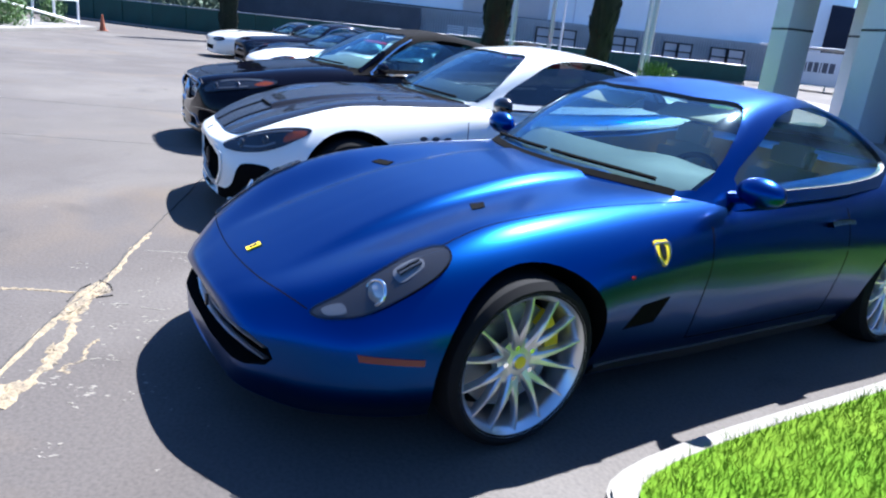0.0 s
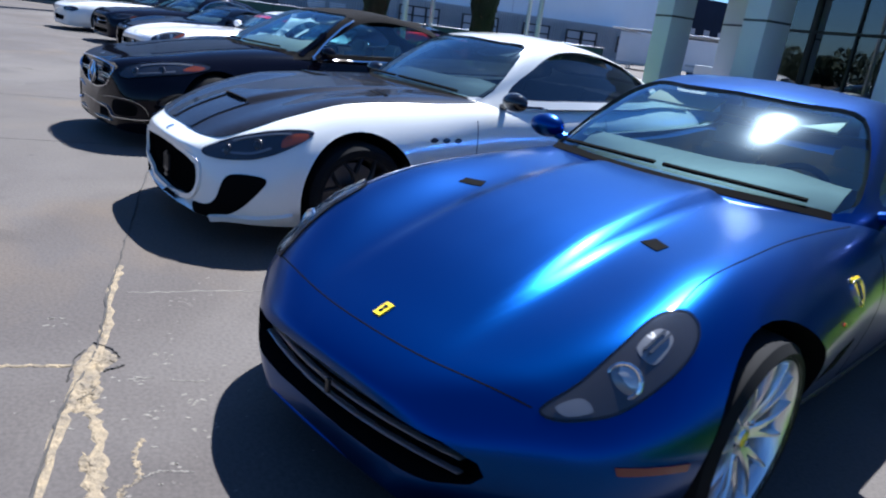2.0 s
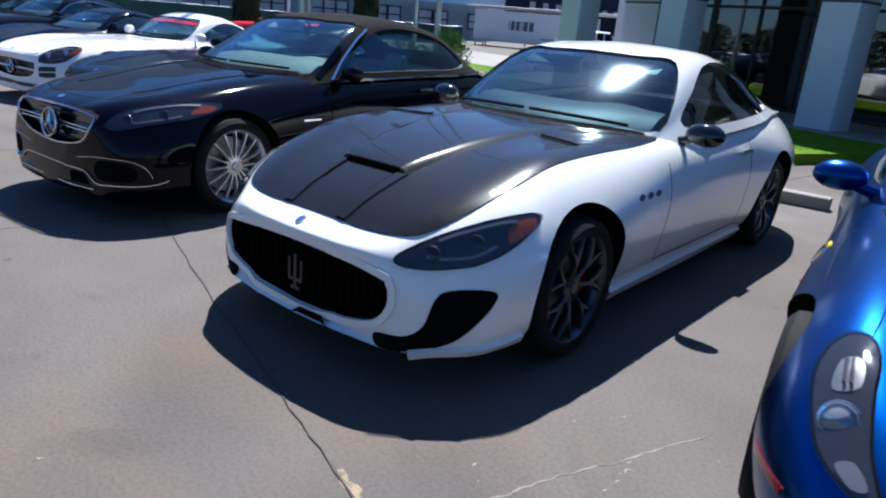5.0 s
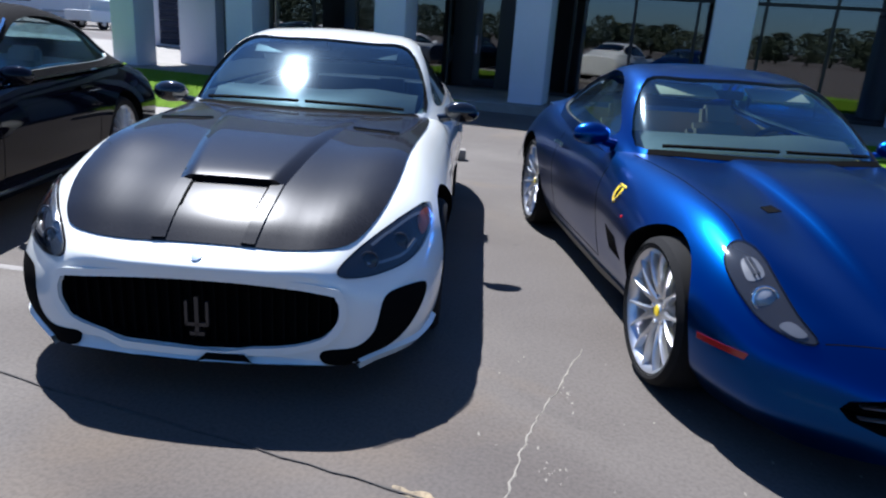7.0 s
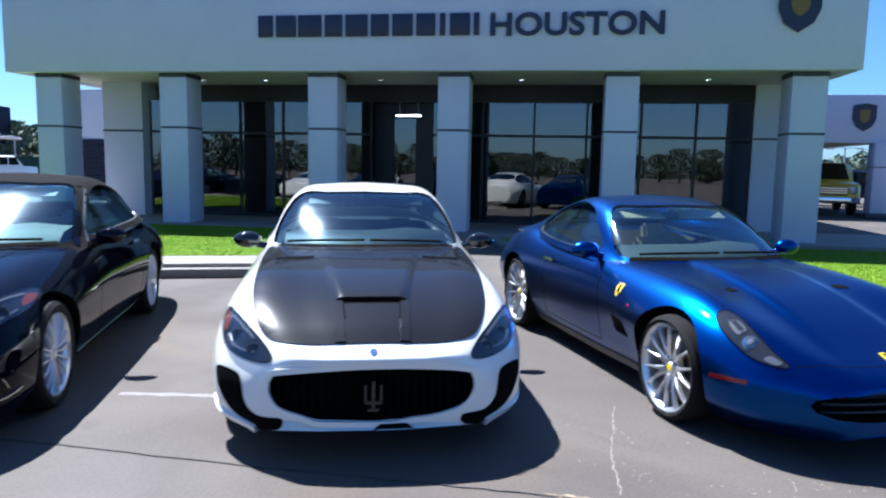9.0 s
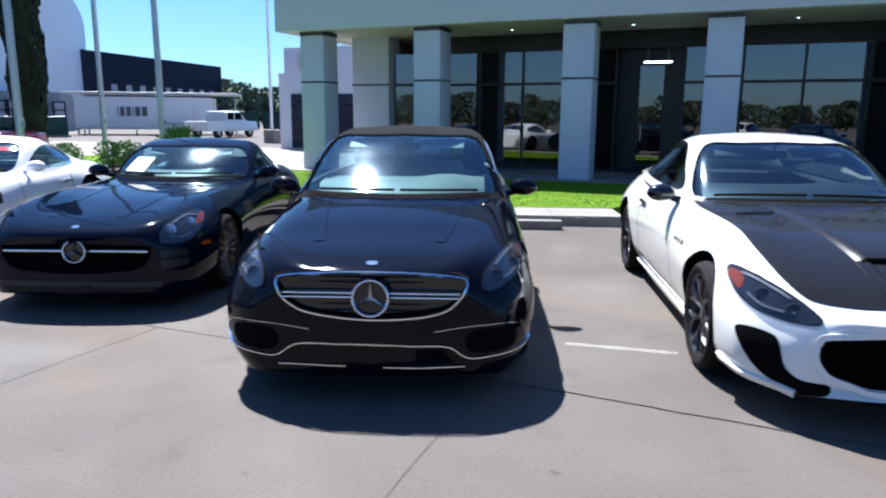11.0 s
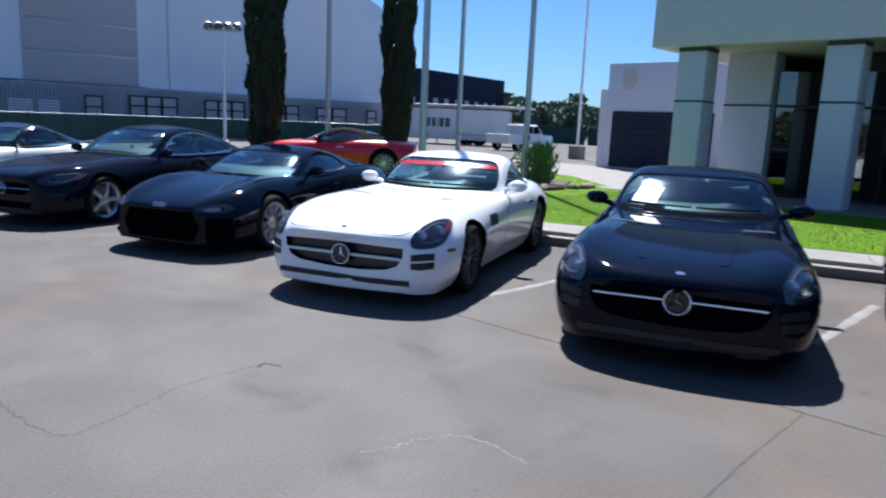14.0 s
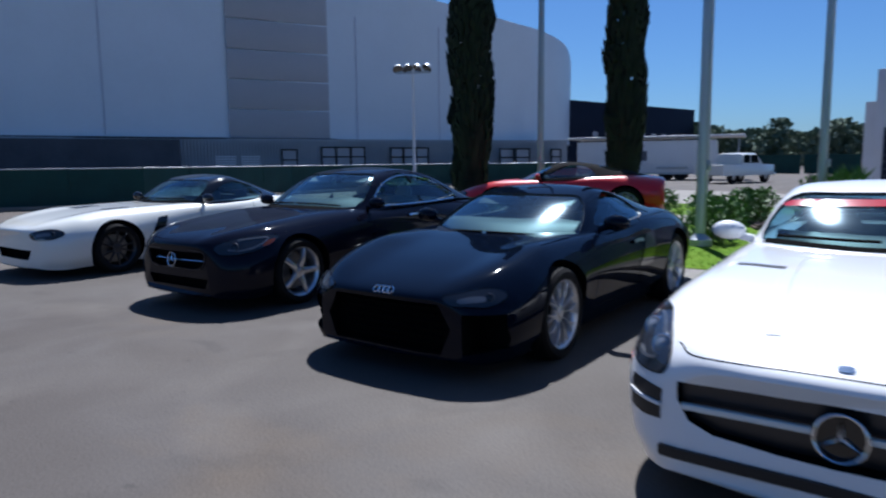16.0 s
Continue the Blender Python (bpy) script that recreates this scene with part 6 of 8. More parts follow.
def slab(name, corners, z0, z1, material, label, category, bevel=0.0):
    return structure(name, slab_mesh(name, corners, z0, z1, material, bevel), label, category)


def groundline(name, pts, width, material, z=0.004, wob=0.0, seed=1, parent=None, var=0.4):
    """An uneven filled joint or crack, a little proud of the ground."""
    rnd = random.Random(seed)
    line = catmull(pts, 10)
    verts, faces = [], []
    for i, p in enumerate(line):
        a, b = line[max(i - 1, 0)], line[min(i + 1, len(line) - 1)]
        d = np.array([-(b - a)[1], (b - a)[0]])
        d = d / (np.linalg.norm(d) + 1e-9)
        c = p + d * rnd.uniform(-wob, wob)
        w = width * rnd.uniform(1 - var, 1 + var) / 2
        verts += [(*(c + d * w), 0.0005), (*(c + d * w * 0.6), z), (*(c - d * w * 0.6), z), (*(c - d * w), 0.0005)]
    faces = [(4 * i + k, 4 * i + 4 + k, 4 * i + 5 + k, 4 * i + 1 + k) for i in range(len(line) - 1) for k in range(3)]
    return part(name, mesh_of(name, verts, faces, material, False), parent or ground)


M["filler"] = mat("joint_filler", (0.31, 0.24, 0.14), 0.9, color2=(0.12, 0.10, 0.075), scale=16, bump=0.9, bump_scale=40)
M["crack"] = mat("crack_dirt", (0.058, 0.052, 0.046), 0.9, noise=0.4, scale=20)
M["chip"] = mat("pale_scuff", (0.215, 0.195, 0.16), 0.8, noise=0.3, scale=20)
M["faint"] = mat("faint_edge", (0.185, 0.17, 0.145), 0.85, color2=(0.14, 0.13, 0.115), scale=12)
M["worn_white"] = mat("worn_line", (0.22, 0.21, 0.20), 0.8, color2=(0.12, 0.11, 0.10), scale=9)
groundline("joint", [(2.6, -1.62), (0.38, -1.59), (-0.22, -1.57), (-0.61, -1.51), (-1.25, -1.52), (-1.6, -1.51)], 0.035, M["filler"], wob=0.010, seed=3)
groundline("joint_groove", [(2.6, -1.635), (0.38, -1.605), (-0.22, -1.585), (-0.61, -1.53), (-1.25, -1.535), (-1.92, -1.515), (-3.3, -1.485), (-4.8, -1.415)], 0.012, M["crack"], z=0.006, wob=0.006, seed=4)
groundline("joint", [(-4.8, -1.40), (-6.0, -1.42), (-7.35, -1.42), (-9.0, -1.45), (-10.3, -1.5)], 0.012, M["crack"], z=0.003, wob=0.004, seed=31)
groundline("crack", [(0.66, -1.48), (0.43, -1.45), (0.11, -1.45), (-0.13, -1.49), (-0.2, -1.53)], 0.045, M["filler"], wob=0.008, seed=5, var=0.5)
groundline("joint", [(-0.48, -1.56), (-0.51, -1.79), (-0.51, -1.95), (-0.50, -2.10), (-0.52, -3.0), (-0.5, -6.0)], 0.02, M["filler"], wob=0.008, seed=6)
groundline("crack", [(-1.14, -0.10), (-1.19, -0.58), (-1.23, -0.94), (-1.23, -1.19), (-1.22, -1.45)], 0.008, M["chip"], wob=0.008, z=0.002, seed=7, var=0.6)
for i, x in enumerate((-4.8, -7.45)):
    groundline("joint", [(x, -1.42), (x - 0.02, -2.3), (x, -3.2), (x + 0.01, -4.2), (x, -9.0)], 0.010, M["crack"], z=0.002, wob=0.004, seed=8 + i)
groundline("crack", [(-10.24, -3.4), (-10.24, -3.72), (-10.23, -3.99), (-10.16, -4.16), (-10.04, -4.42), (-9.98, -4.62), (-9.96, -4.73), (-10.08, -4.8), (-10.46, -4.86), (-10.73, -4.85)], 0.006, M["crack"], z=0.001, wob=0.012, seed=11, var=0.8)
groundline("crack", [(-10.21, -3.49), (-10.25, -3.42), (-10.12, -3.36)], 0.016, M["crack"], z=0.003, wob=0.01, seed=12)
groundline("patch_edge", [(-8.85, -3.75), (-8.77, -3.55), (-8.76, -3.44), (-8.68, -3.28), (-8.5, -3.18), (-8.2, -3.2)], 0.008, M["faint"], z=0.001, wob=0.02, seed=13, var=0.7)
groundline("bay_line", [(-10.55, -0.75), (-10.50, -0.1), (-10.51, 1.08), (-10.6, 2.3)], 0.09, M["worn_white"], z=0.003, seed=14, var=0.2)
groundline("bay_line", [(-7.84, 0.2), (-7.83, 0.73), (-7.81, 2.2)], 0.09, M["worn_white"], z=0.003, seed=15, var=0.2)
groundline("bay_line", [(-4.55, -0.56), (-4.12, -0.50), (-3.80, -0.46)], 0.06, M["worn_white"], z=0.003, seed=16, var=0.3)
def ragged(corners, seed, wob=0.012, steps=5):
    """A broken edge that runs through the corners."""
    rnd = random.Random(seed)
    out = []
    for (x0, y0), (x1, y1) in zip(corners, corners[1:] + corners[:1]):
        for k in range(steps):
            f = k / steps
            out.append((x0 + (x1 - x0) * f + rnd.uniform(-wob, wob), y0 + (y1 - y0) * f + rnd.uniform(-wob, wob)))
    return out


def filling(corners, seed, height=0.007):
    """Crumbled joint filling: a lumpy top that falls away to a ragged edge."""
    rnd = random.Random(seed)
    edge = ragged(corners, seed, 0.009)
    cx, cy = sum(p[0] for p in edge) / len(edge), sum(p[1] for p in edge) / len(edge)
    rings = [(1.0, 0.0004), (0.9, 0.6), (0.68, 1.0), (0.45, 1.0), (0.22, 1.0)]
    n = len(edge)
    verts = [(cx + (x - cx) * f, cy + (y - cy) * f, h if h < 0.01 else height * h * rnd.uniform(0.35, 1.3)) for f, h in rings for x, y in edge]
    faces = [(r * n + i, r * n + (i + 1) % n, (r + 1) * n + (i + 1) % n, (r + 1) * n + i) for r in range(len(rings) - 1) for i in range(n)]
    faces.append(tuple((len(rings) - 1) * n + i for i in range(n)))
    part("patch", mesh_of("patch", verts, faces, M["filler"], False), ground)


filling([(-0.67, -1.55), (-0.60, -1.47), (-0.52, -1.44), (-0.48, -1.46), (-0.42, -1.50), (-0.38, -1.59), (-0.52, -1.59)], 1)
filling([(-0.44, -1.50), (-0.33, -1.485), (-0.25, -1.47), (-0.20, -1.51), (-0.15, -1.525), (-0.14, -1.56), (-0.2, -1.59), (-0.40, -1.58)], 2)
filling([(0.10, -1.50), (0.16, -1.445), (0.22, -1.435), (0.24, -1.47), (0.16, -1.50)], 3, 0.005)
filling([(0.62, -1.56), (0.60, -1.49), (0.50, -1.45), (0.44, -1.49), (0.48, -1.55)], 4, 0.005)
for i, (pts, w) in enumerate((([(-0.68, -1.545), (-0.62, -1.475), (-0.54, -1.435)], 0.004), ([(-0.43, -1.485), (-0.45, -1.45), (-0.47, -1.41)], 0.005), ([(-0.62, -1.575), (-0.52, -1.60), (-0.36, -1.60)], 0.005), ([(-0.30, -1.50), (-0.24, -1.53), (-0.22, -1.55)], 0.006))):
    groundline("crack", pts, w, M["crack"], z=0.007, wob=0.005, seed=50 + i, var=0.6)
for i, (pts, w) in enumerate((([(0.05, -1.32), (0.09, -1.33), (0.15, -1.34), (0.2, -1.33), (0.26, -1.32), (0.29, -1.34), (0.31, -1.37), (0.36, -1.36), (0.37, -1.33)], 0.014), ([(0.25, -1.45), (0.3, -1.41)], 0.016), ([(0.37, -1.38), (0.32, -1.36)], 0.012), ([(0.26, -1.32), (0.24, -1.26), (0.25, -1.21), (0.26, -1.16)], 0.006), ([(-0.36, -1.39), (-0.37, -1.3)], 0.006), ([(-0.33, -1.23), (-0.31, -1.11)], 0.006))):
    groundline("crack", pts, w, M["filler"] if w > 0.01 else M["chip"], z=0.002, wob=0.006, seed=60 + i, var=0.8)
rnd = random.Random(5)
verts, faces = [], []
spots = [(-0.9, -1.71), (-0.54, -1.29), (-1.08, -1.2), (-0.36, -1.39), (-0.09, -1.3), (0.01, -1.12), (-0.18, -1.15), (0.38, -1.44), (0.45, -1.42), (0.54, -1.27), (0.51, -1.21), (0.52, -1.04), (0.28, -1.22), (-1.15, -0.6), (-1.0, 0.9), (-0.8, 2.0), (0.9, -1.2), (0.8, -1.7)]
for k in range(330):
    if k < 150:
        c = spots[k % len(spots)]
        x, y = rnd.gauss(c[0], 0.035), rnd.gauss(c[1], 0.035)
    else:
        x, y = (rnd.gauss(0.3, 0.7), rnd.gauss(-1.2, 0.4)) if k < 210 else (rnd.gauss(-1.0, 0.3), rnd.uniform(-1.3, 3.5)) if k < 270 else (rnd.uniform(-14, 2), rnd.uniform(-5, -1.6))
    r, a0, tip = rnd.uniform(0.003, 0.011), rnd.uniform(0, 6.28), rnd.uniform(-0.5, 0.5)
    b = len(verts)
    n = 8
    for i in range(n):
        u, v = r * rnd.uniform(0.5, 1.9) * math.cos(i * 6.28 / n), r * rnd.uniform(0.2, 0.8) * math.sin(i * 6.28 / n)
        verts.append((x + v * math.cos(tip) - u * math.sin(tip), y + u * math.cos(tip) + v * math.sin(tip), 0.0012))
    faces.append(tuple(range(b, b + n)))
tagged(part("scuffs", mesh_of("scuffs", verts, faces, M["chip"], False), ground), kind="stuff")

slab("kerb", [kp(-22, 0), kp(0.25, 0), kp(0.25, 0.95), kp(-22, 0.95)], -0.1, 0.15, M["concrete"], "pale concrete kerb strip before the lawn", "kerb", 0.02)
for i in range(9):
    a = -20 + i * 2.4
    groundline("kerb_joint", [kp(a, 0.01)[:2], kp(a, 0.5)[:2], kp(a, 0.94)[:2]], 0.012, M["crack"], z=0.1525, seed=40 + i, var=0.1, parent=bpy.data.objects["kerb"])
LAWN1 = [kp(-22, 0.95), kp(0.25, 0.95), (-4.75, 8.8), (-4.9, 10.15), (-15.0, 10.15), (-19.0, 13.6), (-27.0, 12.0)]
def bend(pts):
    return [tuple(p) for p in catmull(pts, 6)]


LAWN2 = bend([(14, 5.0), (8, 2.55), (3, 0.86), (1.95, 0.72), (1.45, 0.76), (1.1, 1.0), (0.43, 2.58), (-0.22, 4.08), (-2.1, 8.6), (-2.6, 10.15)]) + [(3.5, 10.3), (14, 10.3)]
slab("lawn_1", LAWN1, -0.1, 0.155, M["grass"], "bright green mown lawn strip", "lawn")
slab("lawn_2", LAWN2, -0.1, 0.09, M["grass"], "bright green mown lawn by the bays", "lawn")
slab("kerb_2", bend([(14, 4.8), (8, 2.4), (3, 0.75), (1.95, 0.61), (1.40, 0.66), (1.02, 0.93), (0.34, 2.55), (-0.31, 4.05), (-2.3, 8.55), (-2.8, 10.1)]) + bend([(-2.5, 10.1), (-2.0, 8.7), (-0.05, 4.2), (0.62, 2.7), (1.22, 1.2), (1.55, 0.95), (2.0, 0.9), (3, 1.05), (8, 2.7), (14, 5.2)]), -0.1, 0.07, M["concrete"], "pale concrete kerb round the lawn", "kerb", 0.015)
slab("terrace", [(-16.0, 10.15), (6.5, 10.15), (6.5, 13.3), (-16.0, 13.3)], -0.1, 0.17, M["concrete"], "concrete terrace under the portico", "pavement")
for x in (-4.9, -3.35):
    groundline("walk_joint", [(x + 0.6, 5.5), (x + 0.3, 7.5), (x, 10.1)], 0.02, M["crack"], z=0.004, seed=int(x * 10))


def inside(poly, x, y):
    c = False
    for (x0, y0, *_), (x1, y1, *_) in zip(poly, poly[1:] + poly[:1]):
        if (y0 > y) != (y1 > y) and x < (x1 - x0) * (y - y0) / (y1 - y0) + x0:
            c = not c
    return c


def blades(name, poly, z, boxes, parent, seed):
    rnd = random.Random(seed)
    verts, faces = [], []
    for x0, y0, x1, y1, n, h, w in boxes:
        for _ in range(n):
            x, y = rnd.uniform(x0, x1), rnd.uniform(y0, y1)
            if not inside(poly, x, y):
                continue
            a = rnd.uniform(0, 6.28)
            hh, ww = h * rnd.uniform(0.5, 1.2), w * rnd.uniform(0.6, 1.2)
            lx, ly = rnd.gauss(0, hh * 0.45), rnd.gauss(0, hh * 0.45)
            b = len(verts)
            verts += [(x - ww * math.cos(a), y - ww * math.sin(a), z - 0.01), (x + ww * math.cos(a), y + ww * math.sin(a), z - 0.01), (x + lx, y + ly, z + hh)]
            faces.append((b, b + 1, b + 2))
    ob = part(name, mesh_of(name, verts, faces, M["blade"], False), parent)
    tagged(ob, kind="stuff")


M["blade"] = mat("grass_blade", (0.085, 0.18, 0.006), 0.85, spec=0.1, color2=(0.14, 0.215, 0.012), scale=5.0)
blades("grass_blades", LAWN2, 0.09, [(0.3, 0.7, 3.2, 4.0, 60000, 0.045, 0.003), (-2.8, 3.5, 9, 10.3, 80000, 0.025, 0.007)], bpy.data.objects["lawn_2"], 7)
blades("grass_blades", LAWN1, 0.155, [(-15, 3, -4, 10.2, 90000, 0.022, 0.007), (-27, 0, -15, 13.6, 30000, 0.025, 0.012)], bpy.data.objects["lawn_1"], 8)

# ---- dealership ----
COLX = [-14.22, -10.94, -7.24, -4.2, -0.53, 3.24]
for x in COLX:
    col = thing("column", "pale grey square column with dark reveal bands", "column", pose(x, 10.65, 0), "portico columns", "structure")
    part("shaft", box_mesh("shaft", 0.02, 0, 0, 0.72, 0.70, 3.62, M["stucco"], 0.008), col)
    part("reveal_band", box_mesh("reveal_band", 0.016, -0.004, 2.42, 0.724, 0.704, 2.47, M["band"]), col)
    part("capital_band", box_mesh("capital_band", 0.016, -0.004, 3.62, 0.724, 0.704, 3.72, M["band"]), col)
structure("fascia", box_mesh("fascia", -14.8, 10.4, 3.72, 4.5, 10.7, 6.4, M["stucco"], 0.01), "pale grey rendered parapet over the portico", "wall")
structure("fascia_west", box_mesh("fascia_west", -14.8, 10.7, 3.72, -14.5, 16.0, 6.4, M["stucco"]), "pale rendered side parapet", "wall")
structure("fascia_east", box_mesh("fascia_east", 4.2, 10.7, 3.72, 4.5, 16.0, 6.4, M["stucco"]), "pale rendered side parapet", "wall")
structure("ceiling", box_mesh("ceiling", -14.5, 10.7, 3.75, 4.2, 16.0, 3.9, M["soffit"]), "plain portico soffit", "ceiling")
structure("roof", box_mesh("roof", -14.8, 16.0, 6.2, 4.5, 26, 6.39, M["stucco"]), "flat roof", "roof")
structure("wall_shop", box_mesh("wall_shop", -11.4, 13.2, 3.3, 3.25, 13.4, 3.74, M["frame"]), "dark bulkhead over the shop windows", "wall")
structure("wall_back", box_mesh("wall_back", -13.5, 25.8, 0, 4.4, 26, 6.2, M["darkroom"]), "rear showroom wall, near black for the dim room", "wall")
structure("wall_west", box_mesh("wall_west", -13.7, 12.5, 0, -12.55, 13.2, 3.74, M["stucco"]), "pale rendered pier", "wall")
structure("wall_west_rear", box_mesh("wall_west_rear", -13.7, 13.2, 0, -13.4, 25.8, 6.2, M["stucco"]), "pale rendered side wall", "wall")
structure("wall_east", box_mesh("wall_east", 3.25, 13.2, 0, 3.85, 25.8, 6.2, M["stucco"]), "pale rendered side wall", "wall")
structure("wall_upper", box_mesh("wall_upper", -13.4, 16.0, 3.9, 3.25, 16.2, 6.2, M["stucco"]), "rendered wall above the showroom", "wall")
structure("floor", box_mesh("floor", -13.4, 13.3, -0.05, 3.25, 25.8, 0.18, M["darkroom"]), "showroom floor, near black for the dim room", "floor")
for x in (-13.715, 3.25):
    structure("trim", box_mesh("trim", x, 12.49 if x < 0 else 13.19, 2.42, x + 1.18 if x < 0 else 3.865, 12.52 if x < 0 else 13.21, 2.47, M["band"]), "dark reveal band", "trim")


def glazing(name, x0, x1, y, n, panes_z, m=None):
    """A run of shop windows: mullions, transoms and one pane in each opening."""
    win = thing(name, "tall dark shop window with slim mullions", "window", m, kind="structure")
    for k in range(n + 1):
        x = x0 + (x1 - x0) * k / n
        part("mullion", box_mesh("mullion", x - 0.03, y - 0.05, 0.17, x + 0.03, y + 0.05, 3.3, M["frame"]), win)
    for z in panes_z:
        part("transom", box_mesh("transom", x0, y - 0.046, z, x1, y + 0.046, z + 0.07, M["frame"]), win)
    for k in range(n):
        a, b = x0 + (x1 - x0) * k / n + 0.03, x0 + (x1 - x0) * (k + 1) / n - 0.03
        for z0, z1 in zip(panes_z, panes_z[1:] + (3.3,)):
            part("pane", box_mesh("pane", a, y - 0.008, z0 + 0.07, b, y + 0.008, z1, M["window_glass"]), win)


glazing("window_1", -11.35, -6.4, 13.3, 4, (0.17, 2.42))
glazing("window_2", -4.75, 3.25, 13.3, 6, (0.17, 2.42))
glazing("window_3", 0.0, 2.3, 0.0, 2, (0.17, 2.42), pose(-12.55, 12.9, 0, 0, 0, 22))
ent = thing("door_1", "dark recessed entrance with a glazed door", "door", pose(-6.4, 13.6, 0), kind="structure")
part("surround", box_mesh("surround", 0, 0, 0.17, 0.55, 0.1, 3.3, M["frame"]), ent)
part("surround", box_mesh("surround", 1.15, 0, 0.17, 1.65, 0.1, 3.3, M["frame"]), ent)
part("lintel", box_mesh("lintel", 0.55, 0, 2.9, 1.15, 0.1, 3.3, M["frame"]), ent)
part("glass_leaf", box_mesh("glass_leaf", 0.55, 0.03, 0.2, 1.15, 0.05, 2.9, M["window_glass"]), ent)
part("door_handle", box_mesh("door_handle", 0.62, -0.05, 1.0, 0.65, 0.0, 1.4, M["chrome"]), ent)
M["tube"] = mat("lit_tube", (0.9, 0.9, 0.9), 0.4, emit=(0.85, 0.95, 1.0), strength=2.6)
lamp = thing("door_lamp", "lit white strip lamp over the entrance", "lamp", pose(-5.75, 13.3, 2.93))
part("housing", box_mesh("housing", 0, 0.03, 0, 0.70, 0.10, 0.06, M["white_paint"]), lamp)
for x in (0.1, 0.6):
    rod("hanger", (x, 0.065, 0.06), (x, 0.065, 0.42), 0.008, M["metal_pole"], lamp)
part("tube", box_mesh("tube", 0.02, 0.0, 0.018, 0.68, 0.03, 0.042, M["tube"], 0.005), lamp)
spot = thing("downlight", "small lit recessed downlight in the soffit", "lamp", pose(-10.6, 12.2, 3.735), "soffit downlights")
part("trim_ring", lathe("trim_ring", [(0.05, 0.0), (0.08, 0.0), (0.08, 0.02)], M["white_paint"], 20, "Z"), spot)
part("bulb", lathe("bulb", [(0.001, 0.004), (0.05, 0.006)], M["tube"], 16, "Z"), spot)
for x in (-8.9, -5.9, -2.4, 0.2, 1.9):
    copy_thing(spot, pose(x, 12.2, 3.735))
# lettering: bars for the maker's name, the town's name in letters
sign = thing("wall_sign", "dark navy raised letters along the parapet", "sign", pose(-8.28, 10.4, 4.46))
for i, (a, w) in enumerate(((0, 0.34), (0.42, 0.46), (0.94, 0.54), (1.56, 0.4), (2.04, 0.5), (2.62, 0.4), (3.1, 0.46), (3.64, 0.42), (4.16, 0.12), (4.38, 0.44), (4.90, 0.12))):
    part("letter_bar", box_mesh("letter_bar", a, -0.06, 0, a + w, 0, 0.47, M["navy"], 0.01), sign)
fc = bpy.data.curves.new("town", "FONT")
fc.body, fc.size, fc.extrude, fc.bevel_depth, fc.offset = "HOUSTON", 0.645, 0.03, 0.004, 0.012
fc.space_character = 1.03
tmp = bpy.data.objects.new("town_tmp", fc)
scene.collection.objects.link(tmp)
lt = bpy.data.meshes.new_from_object(tmp.evaluated_get(bpy.context.evaluated_depsgraph_get()))
bpy.data.objects.remove(tmp)
wx = [v.co.x for v in lt.vertices]
sc_x = 3.62 / (max(wx) - min(wx))
for v in lt.vertices:
    v.co.x = (v.co.x - min(wx)) * sc_x
lt.materials.clear()
lt.materials.append(M["navy"])
part("lettering", lt, sign, m=pose(5.26, -0.03, 0, 90))
M["bronze"] = mat("bronze_mark", (0.20, 0.13, 0.03), 0.5, metal=0.4)
crest = thing("wall_crest", "dark shield crest with a gold mark on the parapet", "sign", pose(3.2, 10.4, 4.45))
CREST = [(-0.40, 0.95), (0, 1.02), (0.40, 0.95), (0.40, 0.45), (0.28, 0.18), (0, 0.0), (-0.28, 0.18), (-0.40, 0.45)]
part("shield", prism(CREST, "y", -0.07, 0.0, M["navy"]), crest)
part("mark", prism([(x * 0.45, 0.3 + z * 0.5) for x, z in CREST], "y", -0.085, -0.07, M["bronze"]), crest)

# showroom: a few dim shapes behind the glass
def show_car(x, y, turn, mt):
    c = thing("display_car", "car standing in the dim showroom", "car", pose(x, y, 0.18, 0, 0, turn), "showroom cars")
    st = [(0, 0.5, 0.5), (0.6, 0.75, 0.9), (1.5, 0.9, 0.92), (2.1, 1.25, 0.75), (3.0, 1.28, 0.72), (3.8, 0.95, 0.9), (4.4, 0.8, 0.75)]
    verts, faces = [], []
    for s, z, w in st:
        verts += [(-w, s, 0.2), (-w, s, min(z, 0.85)), (-w * 0.75, s, z), (w * 0.75, s, z), (w, s, min(z, 0.85)), (w, s, 0.2)]
    for i in range(len(st) - 1):
        faces += [(6 * i + k, 6 * i + (k + 1) % 6, 6 * i + 6 + (k + 1) % 6, 6 * i + 6 + k) for k in range(6)]
    faces += [tuple(range(5, -1, -1)), tuple(36 + k for k in range(6))]
    part("body", mesh_of("body", verts, faces, mt, True, 60), c)
    for wy in (0.9, 3.5):
        for sx in (-0.82, 0.82):
            part("wheel", lathe("wheel", [(0.01, -0.1), (0.33, -0.1), (0.33, 0.1), (0.01, 0.1)], M["rubber"], 24), c, m=pose(sx, wy, 0.33))


show_car(-10.2, 15.0, -75, M["white"])
show_car(-2.6, 16.0, 80, M["navy_paint"])

